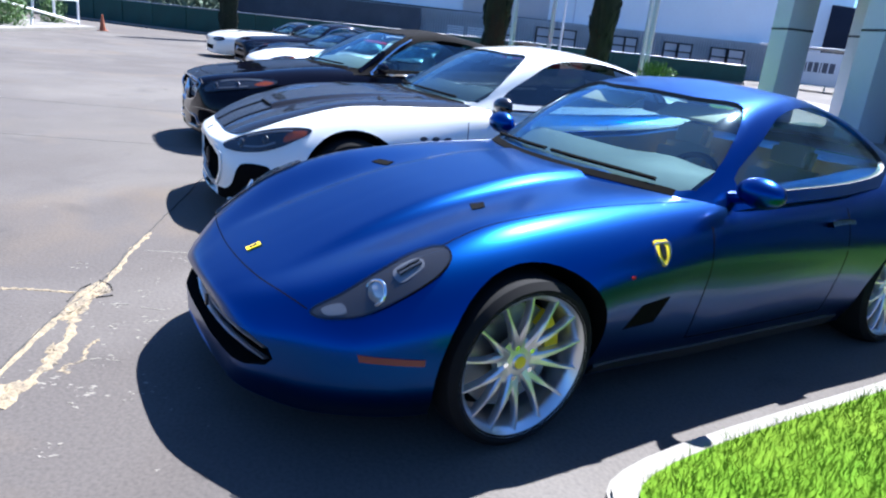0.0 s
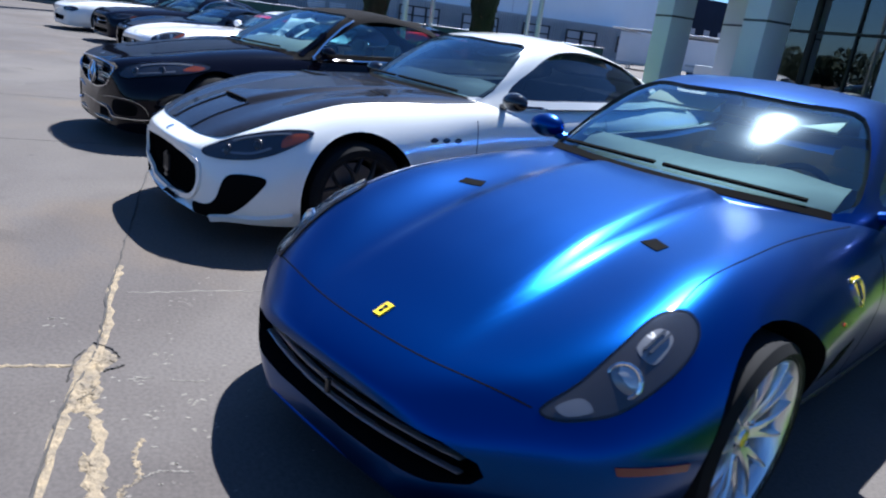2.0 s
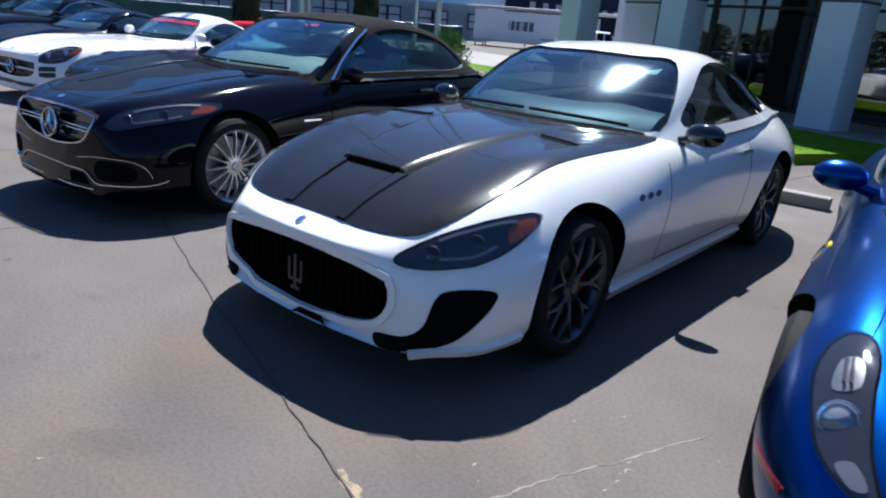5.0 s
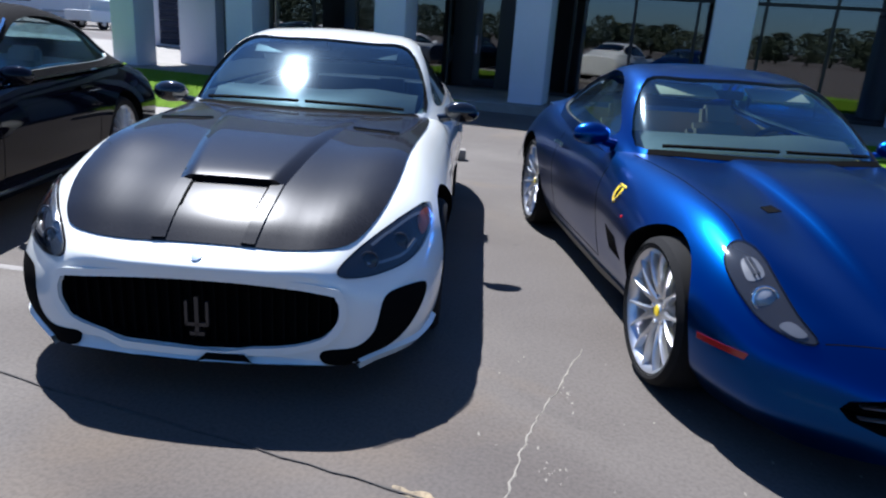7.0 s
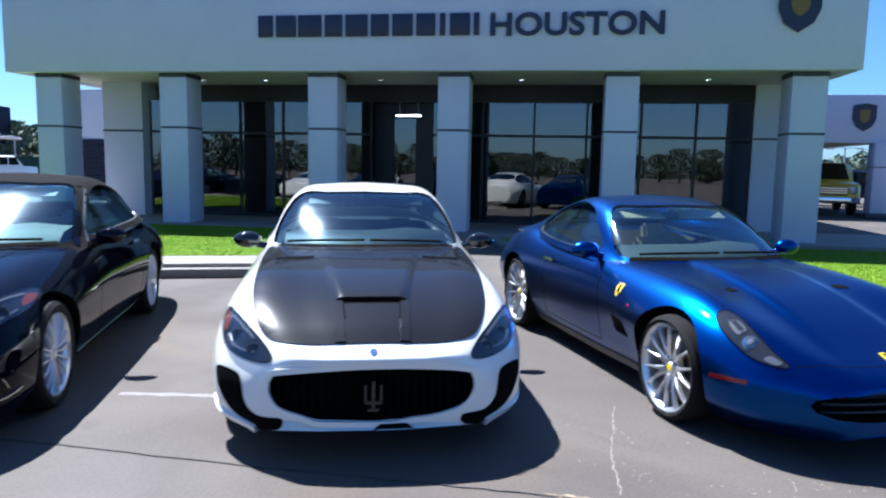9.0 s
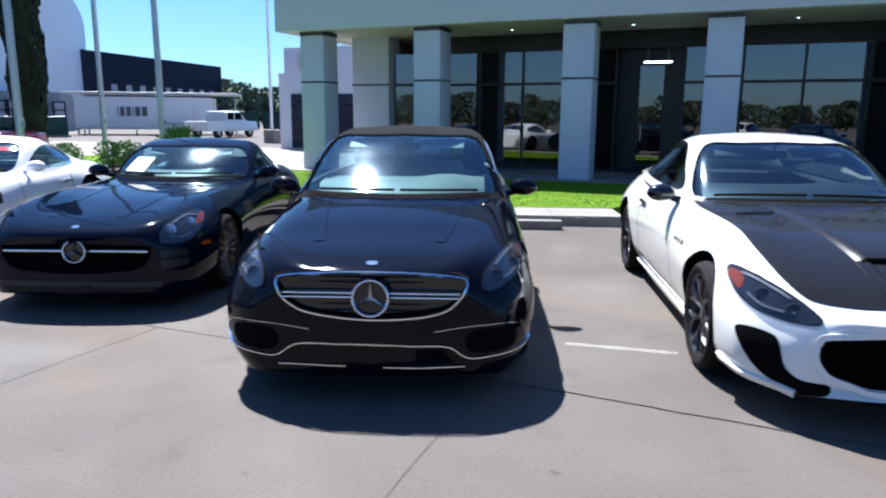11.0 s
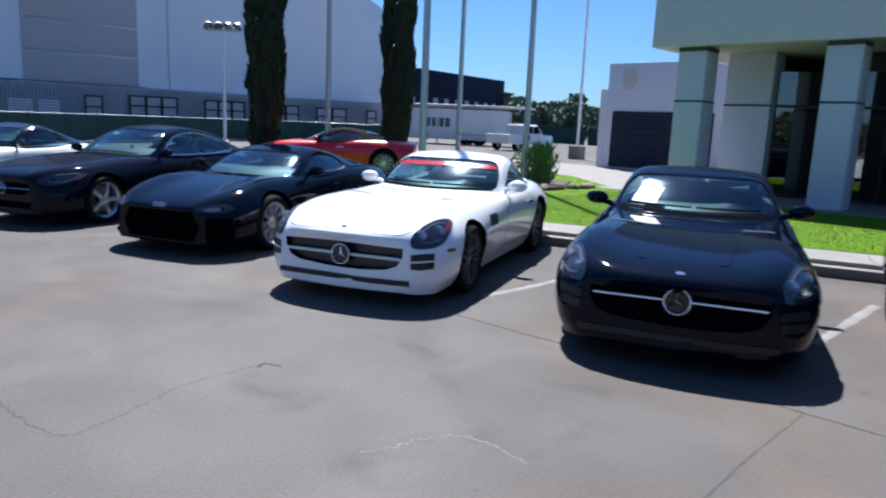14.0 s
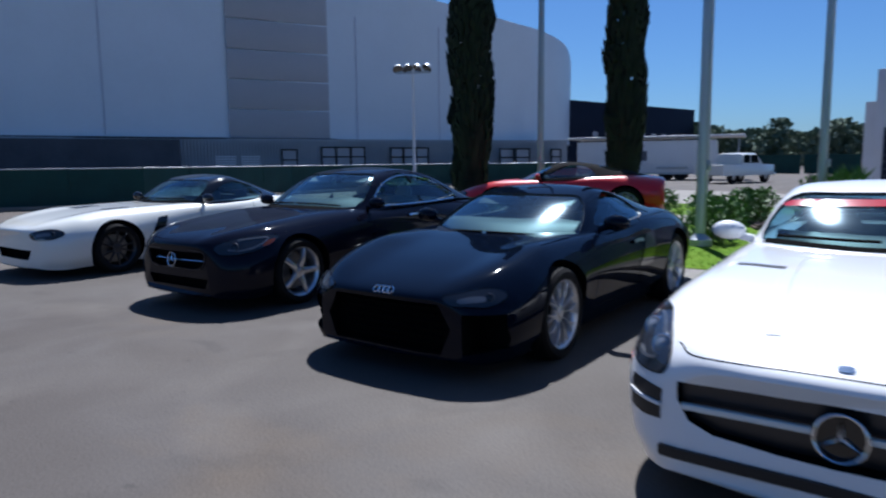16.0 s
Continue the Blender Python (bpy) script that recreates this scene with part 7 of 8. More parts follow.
# east wing with its porch
structure("wall_wing", box_mesh("wall_wing", 3.9, 23.0, 2.80, 10.65, 23.4, 4.56, M["stucco"], 0.01), "pale rendered parapet of the far wing", "wall")
structure("wall_wing_end", box_mesh("wall_wing_end", 10.3, 23.4, 2.80, 10.65, 33.0, 4.56, M["stucco"]), "pale rendered end parapet of the far wing", "wall")
structure("wall_wing_side", box_mesh("wall_wing_side", 3.9, 26.0, 0, 4.3, 33, 4.5, M["stucco"]), "pale rendered wall of the far wing", "wall")
structure("roof_wing", box_mesh("roof_wing", 4.3, 23.4, 2.86, 10.3, 33, 3.1, M["soffit"]), "porch roof of the far wing", "roof")
wc = thing("column", "pale square porch column on a dark plinth", "column", pose(10.12, 22.75, 0), "porch columns", "structure")
part("shaft", box_mesh("shaft", 0, 0, 0.22, 0.56, 0.56, 2.80, M["stucco"], 0.008), wc)
part("plinth", box_mesh("plinth", -0.22, -0.22, 0, 0.78, 0.78, 0.22, M["band"], 0.02), wc)
part("reveal_band", box_mesh("reveal_band", -0.004, -0.004, 1.9, 0.564, 0.564, 1.94, M["band"]), wc)
copy_thing(wc, pose(9.5, 29.2, 0))
c2 = thing("wall_crest", "small dark shield crest on the far wing", "sign", pose(9.75, 23.0, 3.22))
part("shield", prism(CREST, "y", -0.05, 0.0, M["navy"]), c2)
part("mark", prism([(x * 0.45, 0.3 + z * 0.5) for x, z in CREST], "y", -0.06, -0.05, M["bronze"]), c2)

# wheel stops
stop = thing("wheel_stop", "grey concrete wheel stop at a bay's head", "wheel stop", pose(*kp(-1.6, -0.3), 0, 0, 19), "wheel stops")
part("block", box_mesh("block", -0.9, -0.08, 0, 0.9, 0.08, 0.13, M["concrete"], 0.02), stop)
for a, b in ((-3.9, -0.3), (-6.9, -0.3), (-9.9, -0.3)):
    copy_thing(stop, pose(*kp(a, b), 0, 0, 19))
short = thing("wheel_stop", "short grey concrete wheel stop behind the white coupe", "wheel stop", pose(*kp(1.12, -0.9), 0, 0, 19), "wheel stops")
part("block", box_mesh("block", -0.6, -0.08, 0, 0.6, 0.08, 0.13, M["concrete"], 0.02), short)

# annex at the side
structure("wall_annex", box_mesh("wall_annex", -22.85, 22.2, 0, -14.0, 30, 4.62, M["stucco"], 0.01), "pale rendered annex wall", "wall")
structure("wall_annex_low", box_mesh("wall_annex_low", -23.25, 22.3, 0, -22.85, 30, 3.5, M["stucco"]), "lower pale rendered annex block", "wall")
c3 = thing("wall_crest", "small dark shield crest on the annex wall", "sign", pose(-21.8, 22.2, 3.45))
part("shield", prism([(x * 0.8, z * 0.9) for x, z in CREST], "y", -0.04, 0.0, M["stucco_grey"]), c3)
dr = thing("door_2", "wide dark closed roller door", "door", kind="structure")
for k in range(10):
    part("slat", box_mesh("slat", -22.5, 22.13, 0.1 + k * 0.245, -17.9, 22.195, 0.335 + k * 0.245, M["darkwall"], 0.01), dr)
structure("drive", slab_mesh("drive", [(-27, 12.2), (-19, 13.9), (-14.8, 10.4), (-13, 13.4), (-14, 22.1), (-40, 24), (-34, 14)], 0.0, 0.012, M["concrete"]), "pale concrete driveway", "pavement")

# raised display pad and planting bed
slab("display_pad", [(-18.9, 7.3), (-20.2, 9.0), (-25.4, 4.2), (-23.9, 2.7)], 0.0, 0.20, M["concrete"], "raised concrete display pad", "pavement", 0.03)
slab("planting_bed", [(-16.0, 7.7), (-15.9, 8.6), (-16.8, 10.4), (-18.6, 10.6), (-19.2, 9.0), (-17.6, 7.2)], 0.1, 0.24, M["soil"], "brown planting bed beside the lawn", "bed", 0.04)


def shrub(x, y, r, h, seed, label="leafy green garden shrub", lm=None, z=0.15, n=700, spiky=False):
    rnd = random.Random(seed)
    t = thing("shrub", label, "shrub", pose(x, y, z), "bed shrubs")
    bm = bmesh.new()
    for _ in range(7):
        a = rnd.uniform(0, 6.28)
        add_tube(bm, (0, 0, 0), (r * 0.6 * math.cos(a), r * 0.6 * math.sin(a), h * 0.7), 0.015, 0.005, 6)
    part("stems", solid("stems", bm, M["bark"]), t)
    verts, faces = [], []
    for _ in range(n):
        a, q, k = rnd.uniform(0, 6.28), math.sqrt(rnd.random()), rnd.random()
        lump = 0.75 + 0.25 * math.sin(3 * a + seed) * math.cos(5 * k + a)
        rr = r * q * lump * math.sqrt(max(0.05, 1 - (k - 0.4) ** 2 * 1.8))
        c = Vector((rr * math.cos(a), rr * math.sin(a), h * k * (0.85 + 0.2 * lump)))
        d = Vector((rnd.gauss(0, 1), rnd.gauss(0, 1), rnd.gauss(0.8, 0.6) if not spiky else 3)).normalized() * (rnd.uniform(0.05, 0.11) if not spiky else rnd.uniform(0.15, 0.4))
        s = d.cross(Vector((rnd.gauss(0, 1), rnd.gauss(0, 1), rnd.gauss(0, 1)))).normalized() * d.length * (0.35 if not spiky else 0.05)
        b = len(verts)
        verts += [c, c + d * 0.5 + s, c + d, c + d * 0.5 - s]
        faces.append((b, b + 1, b + 2, b + 3))
    part("leaves", mesh_of("leaves", verts, faces, lm or M["leaf"], False), t)


shrub(-17.6, 9.5, 0.75, 0.95, 21, n=1400)
shrub(-16.8, 8.9, 0.5, 0.9, 22, "tall spiky green garden plant", n=900, spiky=True)
shrub(-18.3, 8.2, 0.7, 0.7, 23, n=1100)
shrub(-19.3, 9.6, 0.6, 0.6, 24)
shrub(-21.6, 9.4, 0.6, 0.55, 25)
shrub(-16.9, 4.9, 0.6, 0.75, 26, n=1000)
shrub(-17.4, 5.9, 0.55, 0.6, 27)
shrub(-23.6, 3.2, 0.6, 0.9, 28, n=900)
shrub(-26.0, 4.0, 0.8, 0.9, 29, n=900)
for i in range(7):
    a = i * 0.9
    rk = thing("edging_stone", "rounded tan edging stone of the bed", "stone", pose(-16.1 - 0.2 * math.sin(a), 7.9 + i * 0.33, 0.2, 0, 0, i * 50), "edging stones")
    bm = bmesh.new()
    bmesh.ops.create_icosphere(bm, subdivisions=2, radius=0.16)
    for v in bm.verts:
        v.co *= 1 + 0.25 * noise.noise(v.co * 7 + Vector((i, 0, 0)))
        v.co.z *= 0.6
    part("stone", solid("stone", bm, M["filler"], True, 60), rk)


def cypress(x, y, h, r, seed, z=0.1):
    rnd = random.Random(seed)
    t = thing("cypress", "tall dark narrow column cypress tree", "tree", pose(x, y, z), "cypresses")
    bm = bmesh.new()
    add_tube(bm, (0, 0, 0), (0, 0, h * 0.9), 0.14, 0.02, 10)
    for k in range(16):
        zz, a = 0.6 + (h - 1.5) * k / 16, k * 2.4
        add_tube(bm, (0, 0, zz), (r * 0.7 * math.cos(a), r * 0.7 * math.sin(a), zz + 0.7), 0.03, 0.008, 6)
    part("trunk", solid("trunk", bm, M["bark"], True), t)
    verts, faces = [], []
    for i in range(9000):
        zz = 0.2 + (h - 0.3) * rnd.random()
        k = zz / h
        a = rnd.uniform(0, 2 * math.pi)
        lump = 0.84 + 0.10 * math.sin(zz * 3.1 + 2 * math.sin(zz + a)) + 0.10 * noise.noise(Vector((2.2 * math.cos(a), 2.2 * math.sin(a), zz * 1.7 + seed)))
        rr = r * (0.80 + 0.28 * math.sin(min(1, k * 2.2) * 1.57)) * (1 - max(0, (k - 0.72) / 0.28) ** 1.6) * lump
        q = rr * math.sqrt(rnd.uniform(0.5, 1.0)) * rnd.uniform(0.93, 1.06)
        c = Vector((q * math.cos(a), q * math.sin(a), zz))
        up = Vector((math.cos(a) * 0.35, math.sin(a) * 0.35, 1)).normalized() * rnd.uniform(0.12, 0.26)
        sd = Vector((-math.sin(a), math.cos(a), 0)) * rnd.uniform(0.03, 0.07)
        o = Vector((math.cos(a), math.sin(a), 0)) * 0.04
        b = len(verts)
        verts += [c - sd + o, c + sd + o, c + up, c - o]
        faces += [(b, b + 1, b + 2), (b, b + 2, b + 3), (b + 1, b + 3, b + 2)]
    part("crown", mesh_of("crown", verts, faces, M["leaf_dark"], False), t)


cypress(-24.5, 5.6, 9.5, 0.56, 1)
cypress(-22.8, 9.3, 9.0, 0.52, 2)
cypress(-31.4, -5.5, 9.0, 0.5, 3, 0.0)


def pole(name, x, y, h, r, label, cat, mt=None):
    t = thing(name, label, cat, pose(x, y, 0.0), "poles")
    bm = bmesh.new()
    add_tube(bm, (0, 0, 0), (0, 0, h), r, r * 0.7, 16)
    part("shaft", solid("shaft", bm, mt or M["metal_pole"], True), t)
    part("base_collar", lathe("base_collar", [(r * 2.2, 0), (r * 2.2, 0.25), (r * 1.2, 0.32), (r, 0.34)], mt or M["metal_pole"], 20, "Z"), t)
    return t


for i, (x, y, r) in enumerate(((-24.42, 7.82, 0.09), (-16.71, 4.44, 0.08), (-21.0, 10.27, 0.08), (-17.29, 8.81, 0.085))):
    fp = pole("flagpole", x, y, 11, r, "tall grey metal flagpole", "flagpole")
    part("finial", lathe("finial", [(0.001, 11.2), (0.08, 11.12), (0.09, 11.06), (0.001, 10.98)], M["metal_pole"], 14, "Z"), fp)
    part("cleat", box_mesh("cleat", r, -0.02, 1.3, r + 0.06, 0.02, 1.45, M["metal_pole"], 0.008), fp)
M["flag_red"] = mat("flag_cloth_red", (0.45, 0.03, 0.05), 0.8)
M["flag_white"] = mat("flag_cloth_white", (0.7, 0.7, 0.72), 0.8)
flag = thing("flag", "striped red and white flag hanging from a pole", "flag", pose(-24.42, 7.82, 6.15, 0, 0, 225))
for k in range(5):
    verts, faces = [], []
    for i in range(12):
        u = i / 11
        yy = 0.10 * math.sin(u * 7) * u
        verts += [(0.09 + u * 0.95, yy, k * 0.14 - 0.25 * u), (0.09 + u * 0.95, yy + 0.02, (k + 1) * 0.14 - 0.25 * u)]
    faces = [(2 * i, 2 * i + 2, 2 * i + 3, 2 * i + 1) for i in range(11)]
    part("stripe", mesh_of("stripe", verts, faces, M["flag_red"] if k % 2 else M["flag_white"]), flag)
sl = pole("street_lamp", -28.1, 28.26, 10, 0.09, "slim grey lamp pole on a concrete foot", "lamp", M["white_paint"])
part("foot", box_mesh("foot", -0.35, -0.35, 0, 0.35, 0.35, 0.75, M["concrete"], 0.03), sl)
lp = pole("floodlight_pole", -40.8, 13.35, 6.1, 0.09, "pale pole with four floodlights at the top", "lamp", M["white_paint"])
part("crossarm", box_mesh("crossarm", -0.9, -0.05, 5.95, 0.9, 0.05, 6.07, M["metal_pole"]), lp, m=pose(0, 0, 0, 0, 0, 47))
for k in (-0.85, -0.35, 0.35, 0.85):
    hd = part("floodlight", lathe("floodlight", [(0.02, 0.0), (0.12, -0.05), (0.26, -0.26), (0.27, -0.30)], M["metal_pole"], 18, "Z"), lp, m=pose(k * 0.68, k * 0.73, 6.38, -35, 25 * (1 if k > 0 else -1), 47))
    part("lens", lathe("lens", [(0.001, -0.28), (0.255, -0.29)], M["lens"], 18, "Z"), hd)


# trailer
M["letter_grey"] = mat("dark_grey_lettering", (0.10, 0.10, 0.12), 0.6)
tr = thing("trailer", "long white cargo trailer with dark lettering bars", "trailer", pose(-41.7, 39.1, 0, 0, 0, 33) @ Matrix.Scale(1.18, 4))
part("box", box_mesh("box", -8.6, 0, 0.42, 0, 2.5, 2.45, M["white_paint"], 0.05), tr)
part("rail", box_mesh("rail", -8.6, -0.01, 0.36, 0, 0.05, 0.48, M["metal_pole"]), tr)
part("roof_rail", box_mesh("roof_rail", -8.62, -0.02, 2.40, 0.02, 0.04, 2.47, M["white_paint"]), tr)
for a, w in ((-5.95, 0.07), (-5.78, 0.28), (-5.40, 0.28), (-5.02, 0.07), (-4.86, 0.32), (-4.44, 0.34)):
    part("letter_bar", box_mesh("letter_bar", a, -0.012, 1.22, a + w, 0.0, 1.84, M["letter_grey"]), tr)
part("side_door", box_mesh("side_door", -1.3, -0.012, 0.7, -0.65, 0.0, 2.1, M["white_paint"], 0.004), tr)
for x in (-3.0, -2.1):
    for y in (0.15, 2.35):
        part("wheel", lathe("wheel", [(0.01, -0.12), (0.2, -0.13), (0.36, -0.12), (0.38, 0), (0.36, 0.12), (0.2, 0.13), (0.01, 0.12)], M["rubber"], 28, "X"), tr, m=pose(x, y, 0.38, 0, 0, 90))
part("fender", box_mesh("fender", -3.5, -0.06, 0.72, -1.6, 0.0, 0.85, M["metal_pole"], 0.02), tr)
part("front_panel", box_mesh("front_panel", -8.64, 0.1, 0.7, -8.6, 2.4, 2.3, M["stucco_grey"]), tr)
part("jack_leg", box_mesh("jack_leg", -8.5, 0.1, 0, -8.4, 0.2, 0.6, M["metal_pole"]), tr)
part("jack_leg", box_mesh("jack_leg", -8.5, 2.3, 0, -8.4, 2.4, 0.6, M["metal_pole"]), tr)


def pickup(x, y, turn, pm, label, bed=True, z=0.0):
    """A crew-cab pickup, nose at -y of its own axes."""
    t = thing("pickup_truck", label, "truck", pose(x, y, z, 0, 0, turn), "far vehicles")
    def loft(name, st, mt):
        verts, faces = [], []
        for s, w0, z0, w1, z1 in st:
            verts += [(-w0, s, z0), (-w0, s, z0 + (z1 - z0) * 0.85), (-w1, s, z1), (w1, s, z1), (w0, s, z0 + (z1 - z0) * 0.85), (w0, s, z0)]
        n = len(st)
        for i in range(n - 1):
            faces += [(6 * i + k, 6 * i + (k + 1) % 6, 6 * i + 6 + (k + 1) % 6, 6 * i + 6 + k) for k in range(6)]
        faces += [tuple(range(5, -1, -1)), tuple(6 * n - 6 + k for k in range(6))]
        me = mesh_of(name, verts, faces, mt, True, 40)
        return part(name, me, t)
    loft("body", [(0, 0.92, 0.5, 0.85, 1.05), (0.1, 0.98, 0.48, 0.92, 1.13), (1.5, 1.0, 0.48, 0.95, 1.18), (3.7, 1.0, 0.48, 0.97, 1.15), (5.7, 1.0, 0.5, 0.97, 1.15), (5.75, 0.97, 0.55, 0.95, 1.13)], pm)
    loft("cab", [(1.35, 0.92, 1.12, 0.86, 1.2), (2.05, 0.92, 1.12, 0.74, 1.86), (3.3, 0.92, 1.12, 0.74, 1.88), (3.65, 0.92, 1.12, 0.76, 1.80), (3.75, 0.92, 1.12, 0.8, 1.2)], pm)
    for sx in (1, -1):
        for a, b in ((2.05, 2.7), (2.8, 3.5)):
            part("side_window", prism([(a + (0.0 if a > 2.5 else -0.28), 1.26), (b, 1.26), (b, 1.76), (a, 1.76)], "x", min(0.80 * sx, 0.93 * sx), max(0.80 * sx, 0.93 * sx), M["gloss_black"]), t)
    part("windscreen", mesh_of("windscreen", [(-0.80, 1.37, 1.26), (0.80, 1.37, 1.26), (0.68, 1.96, 1.835), (-0.68, 1.96, 1.835)], [(0, 1, 2, 3)], M["gloss_black"], False), t)
    if bed:
        part("bed_floor", box_mesh("bed_floor", -0.85, 3.85, 1.152, 0.85, 5.65, 1.16, M["black_plastic"]), t)
    part("grille", box_mesh("grille", -0.6, -0.04, 0.72, 0.6, 0.02, 1.02, M["rim_dark"], 0.02), t)
    for zz in (0.78, 0.86, 0.94):
        part("grille_bar", box_mesh("grille_bar", -0.58, -0.06, zz, 0.58, -0.03, zz + 0.035, M["chrome"]), t)
    part("bumper", box_mesh("bumper", -0.98, -0.16, 0.45, 0.98, 0.05, 0.66, M["chrome"], 0.04), t)
    for sx in (-0.76, 0.76):
        part("headlamp", box_mesh("headlamp", sx - 0.13, -0.04, 0.78, sx + 0.13, 0.03, 1.02, M["lamp_bright"], 0.02), t)
    for wy in (1.0, 4.6):
        for sx in (-0.86, 0.86):
            w = part("wheel", lathe("wheel", [(0.2, -0.13), (0.39, -0.12), (0.41, 0), (0.39, 0.12), (0.2, 0.13)], M["rubber"], 28), t, m=pose(sx, wy, 0.41))
            part("rim", lathe("rim", [(0.01, -0.12), (0.22, -0.10), (0.22, 0.10), (0.01, 0.12)], M["rim"], 20), w)
    return t


pickup(-37.2, 37.6, 183, M["white"], "white crew-cab pickup truck beside the trailer")
M["yellow_paint"] = paint("yellow_paint", (0.75, 0.50, 0.01), 0.0, 0.3)
yt = pickup(9.2, 24.3, -14, M["yellow_paint"], "yellow heavy pickup truck with a chrome grille")
yt.matrix_world = yt.matrix_world @ Matrix.Scale(1.14, 4)
for i, (x, y, tn, mt) in enumerate(((16.4, 32.5, 70, "navy_paint"), (19.0, 35.8, 68, "blue"), (25, 44, 70, "grey_paint"))):
    show = pickup(x, y, tn, M[mt], "dark parked vehicle far across the lot", False)

# ---- far buildings ----
def arc_wall(name, pts, z0, material, label, depth=(-12.0, 3.0)):
    """A curved wall; every point has its own top height."""
    line = catmull(pts, 14)
    n = len(line)
    verts = [v for p in line for v in ((p[0], p[1], z0), (p[0], p[1], p[2]))]
    verts += [v for p in line for v in ((p[0] + depth[0], p[1] + depth[1], z0), (p[0] + depth[0], p[1] + depth[1], p[2]))]
    faces = [(2 * i, 2 * i + 2, 2 * i + 3, 2 * i + 1) for i in range(n - 1)] + [(2 * i + 1, 2 * i + 3, 2 * n + 2 * i + 3, 2 * n + 2 * i + 1) for i in range(n - 1)]
    faces += [(2 * n - 2, 4 * n - 2, 4 * n - 1, 2 * n - 1)]
    return structure(name, mesh_of(name, verts, faces, material, True), label, "wall")


hall = arc_wall("wall_hall", [(-66, -40, 19), (-66, -18, 19), (-66.5, 5, 18.6), (-66, 18, 17.6), (-64.7, 31, 15.9), (-64.0, 38.0, 14.8), (-65.1, 43.0, 14.5), (-70.4, 50.7, 14.5), (-81.0, 61.3, 14.5), (-94.3, 73.4, 14.5)], 3.5, M["whitewall"], "tall white curved metal hall wall")
base = arc_wall("wall_hall_base", [(-65.2, -40, 3.55), (-65.2, -18, 3.55), (-65.7, 5, 3.55), (-65.2, 18, 3.55), (-63.7, 33, 3.55), (-61.6, 43, 3.55)], 0, M["container"], "cream corrugated ground-floor wall")
part("drip_edge", box_mesh("drip_edge", 0, 0, 0, 0.12, 60, 0.12, M["band"]), base, m=pose(-65.75, -40, 3.5, 0, 0, 0))
for k in range(5):
    part("panel", box_mesh("panel", 0, 0, 0, 0.12, 11.2, 2.26, M["greywall"], 0.02), hall, m=pose(-66.3, 11.05, 3.62 + k * 2.36, 0, 0, -2))
for k, y in enumerate((-30, -22, -14, -6, 2, 22, 30)):
    part("wall_seam", box_mesh("wall_seam", 0, -0.03, 3.5, 0.06, 0.03, 15.0 - k * 0.2, M["stucco"]), hall, m=pose(np.interp(y, (-40, -18, 5, 18, 33), (-66, -66, -66.5, -66, -64.5)) + 0.0, y, 0))


def wallx(y):
    return float(np.interp(y, (-18, 5, 18, 33, 43), (-65.2, -65.7, -65.2, -63.7, -61.6)))


for i, (y0, y1, z0, z1, n) in enumerate(((18.3, 22.2, 1.25, 2.85, 3), (24.6, 28.3, 1.2, 2.8, 3), (14.9, 16.2, 1.0, 2.65, 1), (35.5, 38.8, 1.1, 2.7, 2), (41.0, 42.2, 1.2, 2.65, 1), (31.0, 33.8, 1.2, 2.75, 2))):
    w = thing("window_%d" % (i + 4), "dark-framed window in the corrugated wall", "window", kind="structure")
    for k in range(n):
        a, b = y0 + (y1 - y0) * k / n, y0 + (y1 - y0) * (k + 1) / n
        x = max(wallx(a), wallx(b)) + 0.04
        part("pane", box_mesh("pane", x, a + 0.06, z0, x + 0.03, b - 0.06, z1, M["greywall"]), w)
        for yy in (a, b):
            part("frame_bar", box_mesh("frame_bar", x - 0.02, yy - 0.07, z0 - 0.07, x + 0.08, yy + 0.07, z1 + 0.07, M["frame"]), w)
        for zz in (z0, (z0 + z1) / 2, z1):
            part("frame_bar", box_mesh("frame_bar", x - 0.01, a, zz - 0.06, x + 0.075, b, zz + 0.06, M["frame"]), w)
for y0, y1 in ((9.6, 11.2), (11.6, 13.1)):
    v = thing("louvre", "white slatted louvre in the corrugated wall", "louvre", kind="structure")
    for k in range(6):
        part("slat", box_mesh("slat", wallx(y0) + 0.02, y0, 1.05 + k * 0.2, wallx(y0) + 0.14, y1, 1.17 + k * 0.2, M["white_paint"]), v)
verts, faces = [], []
for i in range(240):
    y = -18 + i * 0.25
    b = len(verts)
    x = wallx(y) + 0.02
    verts += [(x, y, 0), (x + 0.05, y + 0.05, 0), (x + 0.05, y + 0.12, 0), (x, y + 0.17, 0), (x, y, 3.4), (x + 0.05, y + 0.05, 3.4), (x + 0.05, y + 0.12, 3.4), (x, y + 0.17, 3.4)]
    faces += [(b + k, b + k + 1, b + k + 5, b + k + 4) for k in range(3)]
# a thin dark sheet stands in for the shade on this end
part("shade_panel", box_mesh("shade_panel", -65.15, -30, 0, -65.0, 6.9, 3.4, M["container_shade"]), base)
tagged(part("ribs", mesh_of("ribs", verts, faces, M["container"], False), base), kind="stuff")
dark = structure("wall_dark", box_mesh("wall_dark", -4, 0, 0, 27, 10, 9.3, M["darkwall"], 0.02), "dark blue metal warehouse wall", "wall", pose(-77.5, 61.3, 0, 0, 0, 98.4))
for i in range(9):
    part("high_window", box_mesh("high_window", 1 + i * 2.8, -0.03, 4.6, 2.1 + i * 2.8, 0.0, 5.4, M["greywall"]), dark)
can = thing("canopy", "flat white canopy on thin posts over a trailer", "canopy", pose(-41.7, 39.1, 0, 0, 0, 33) @ Matrix.Scale(1.18, 4))
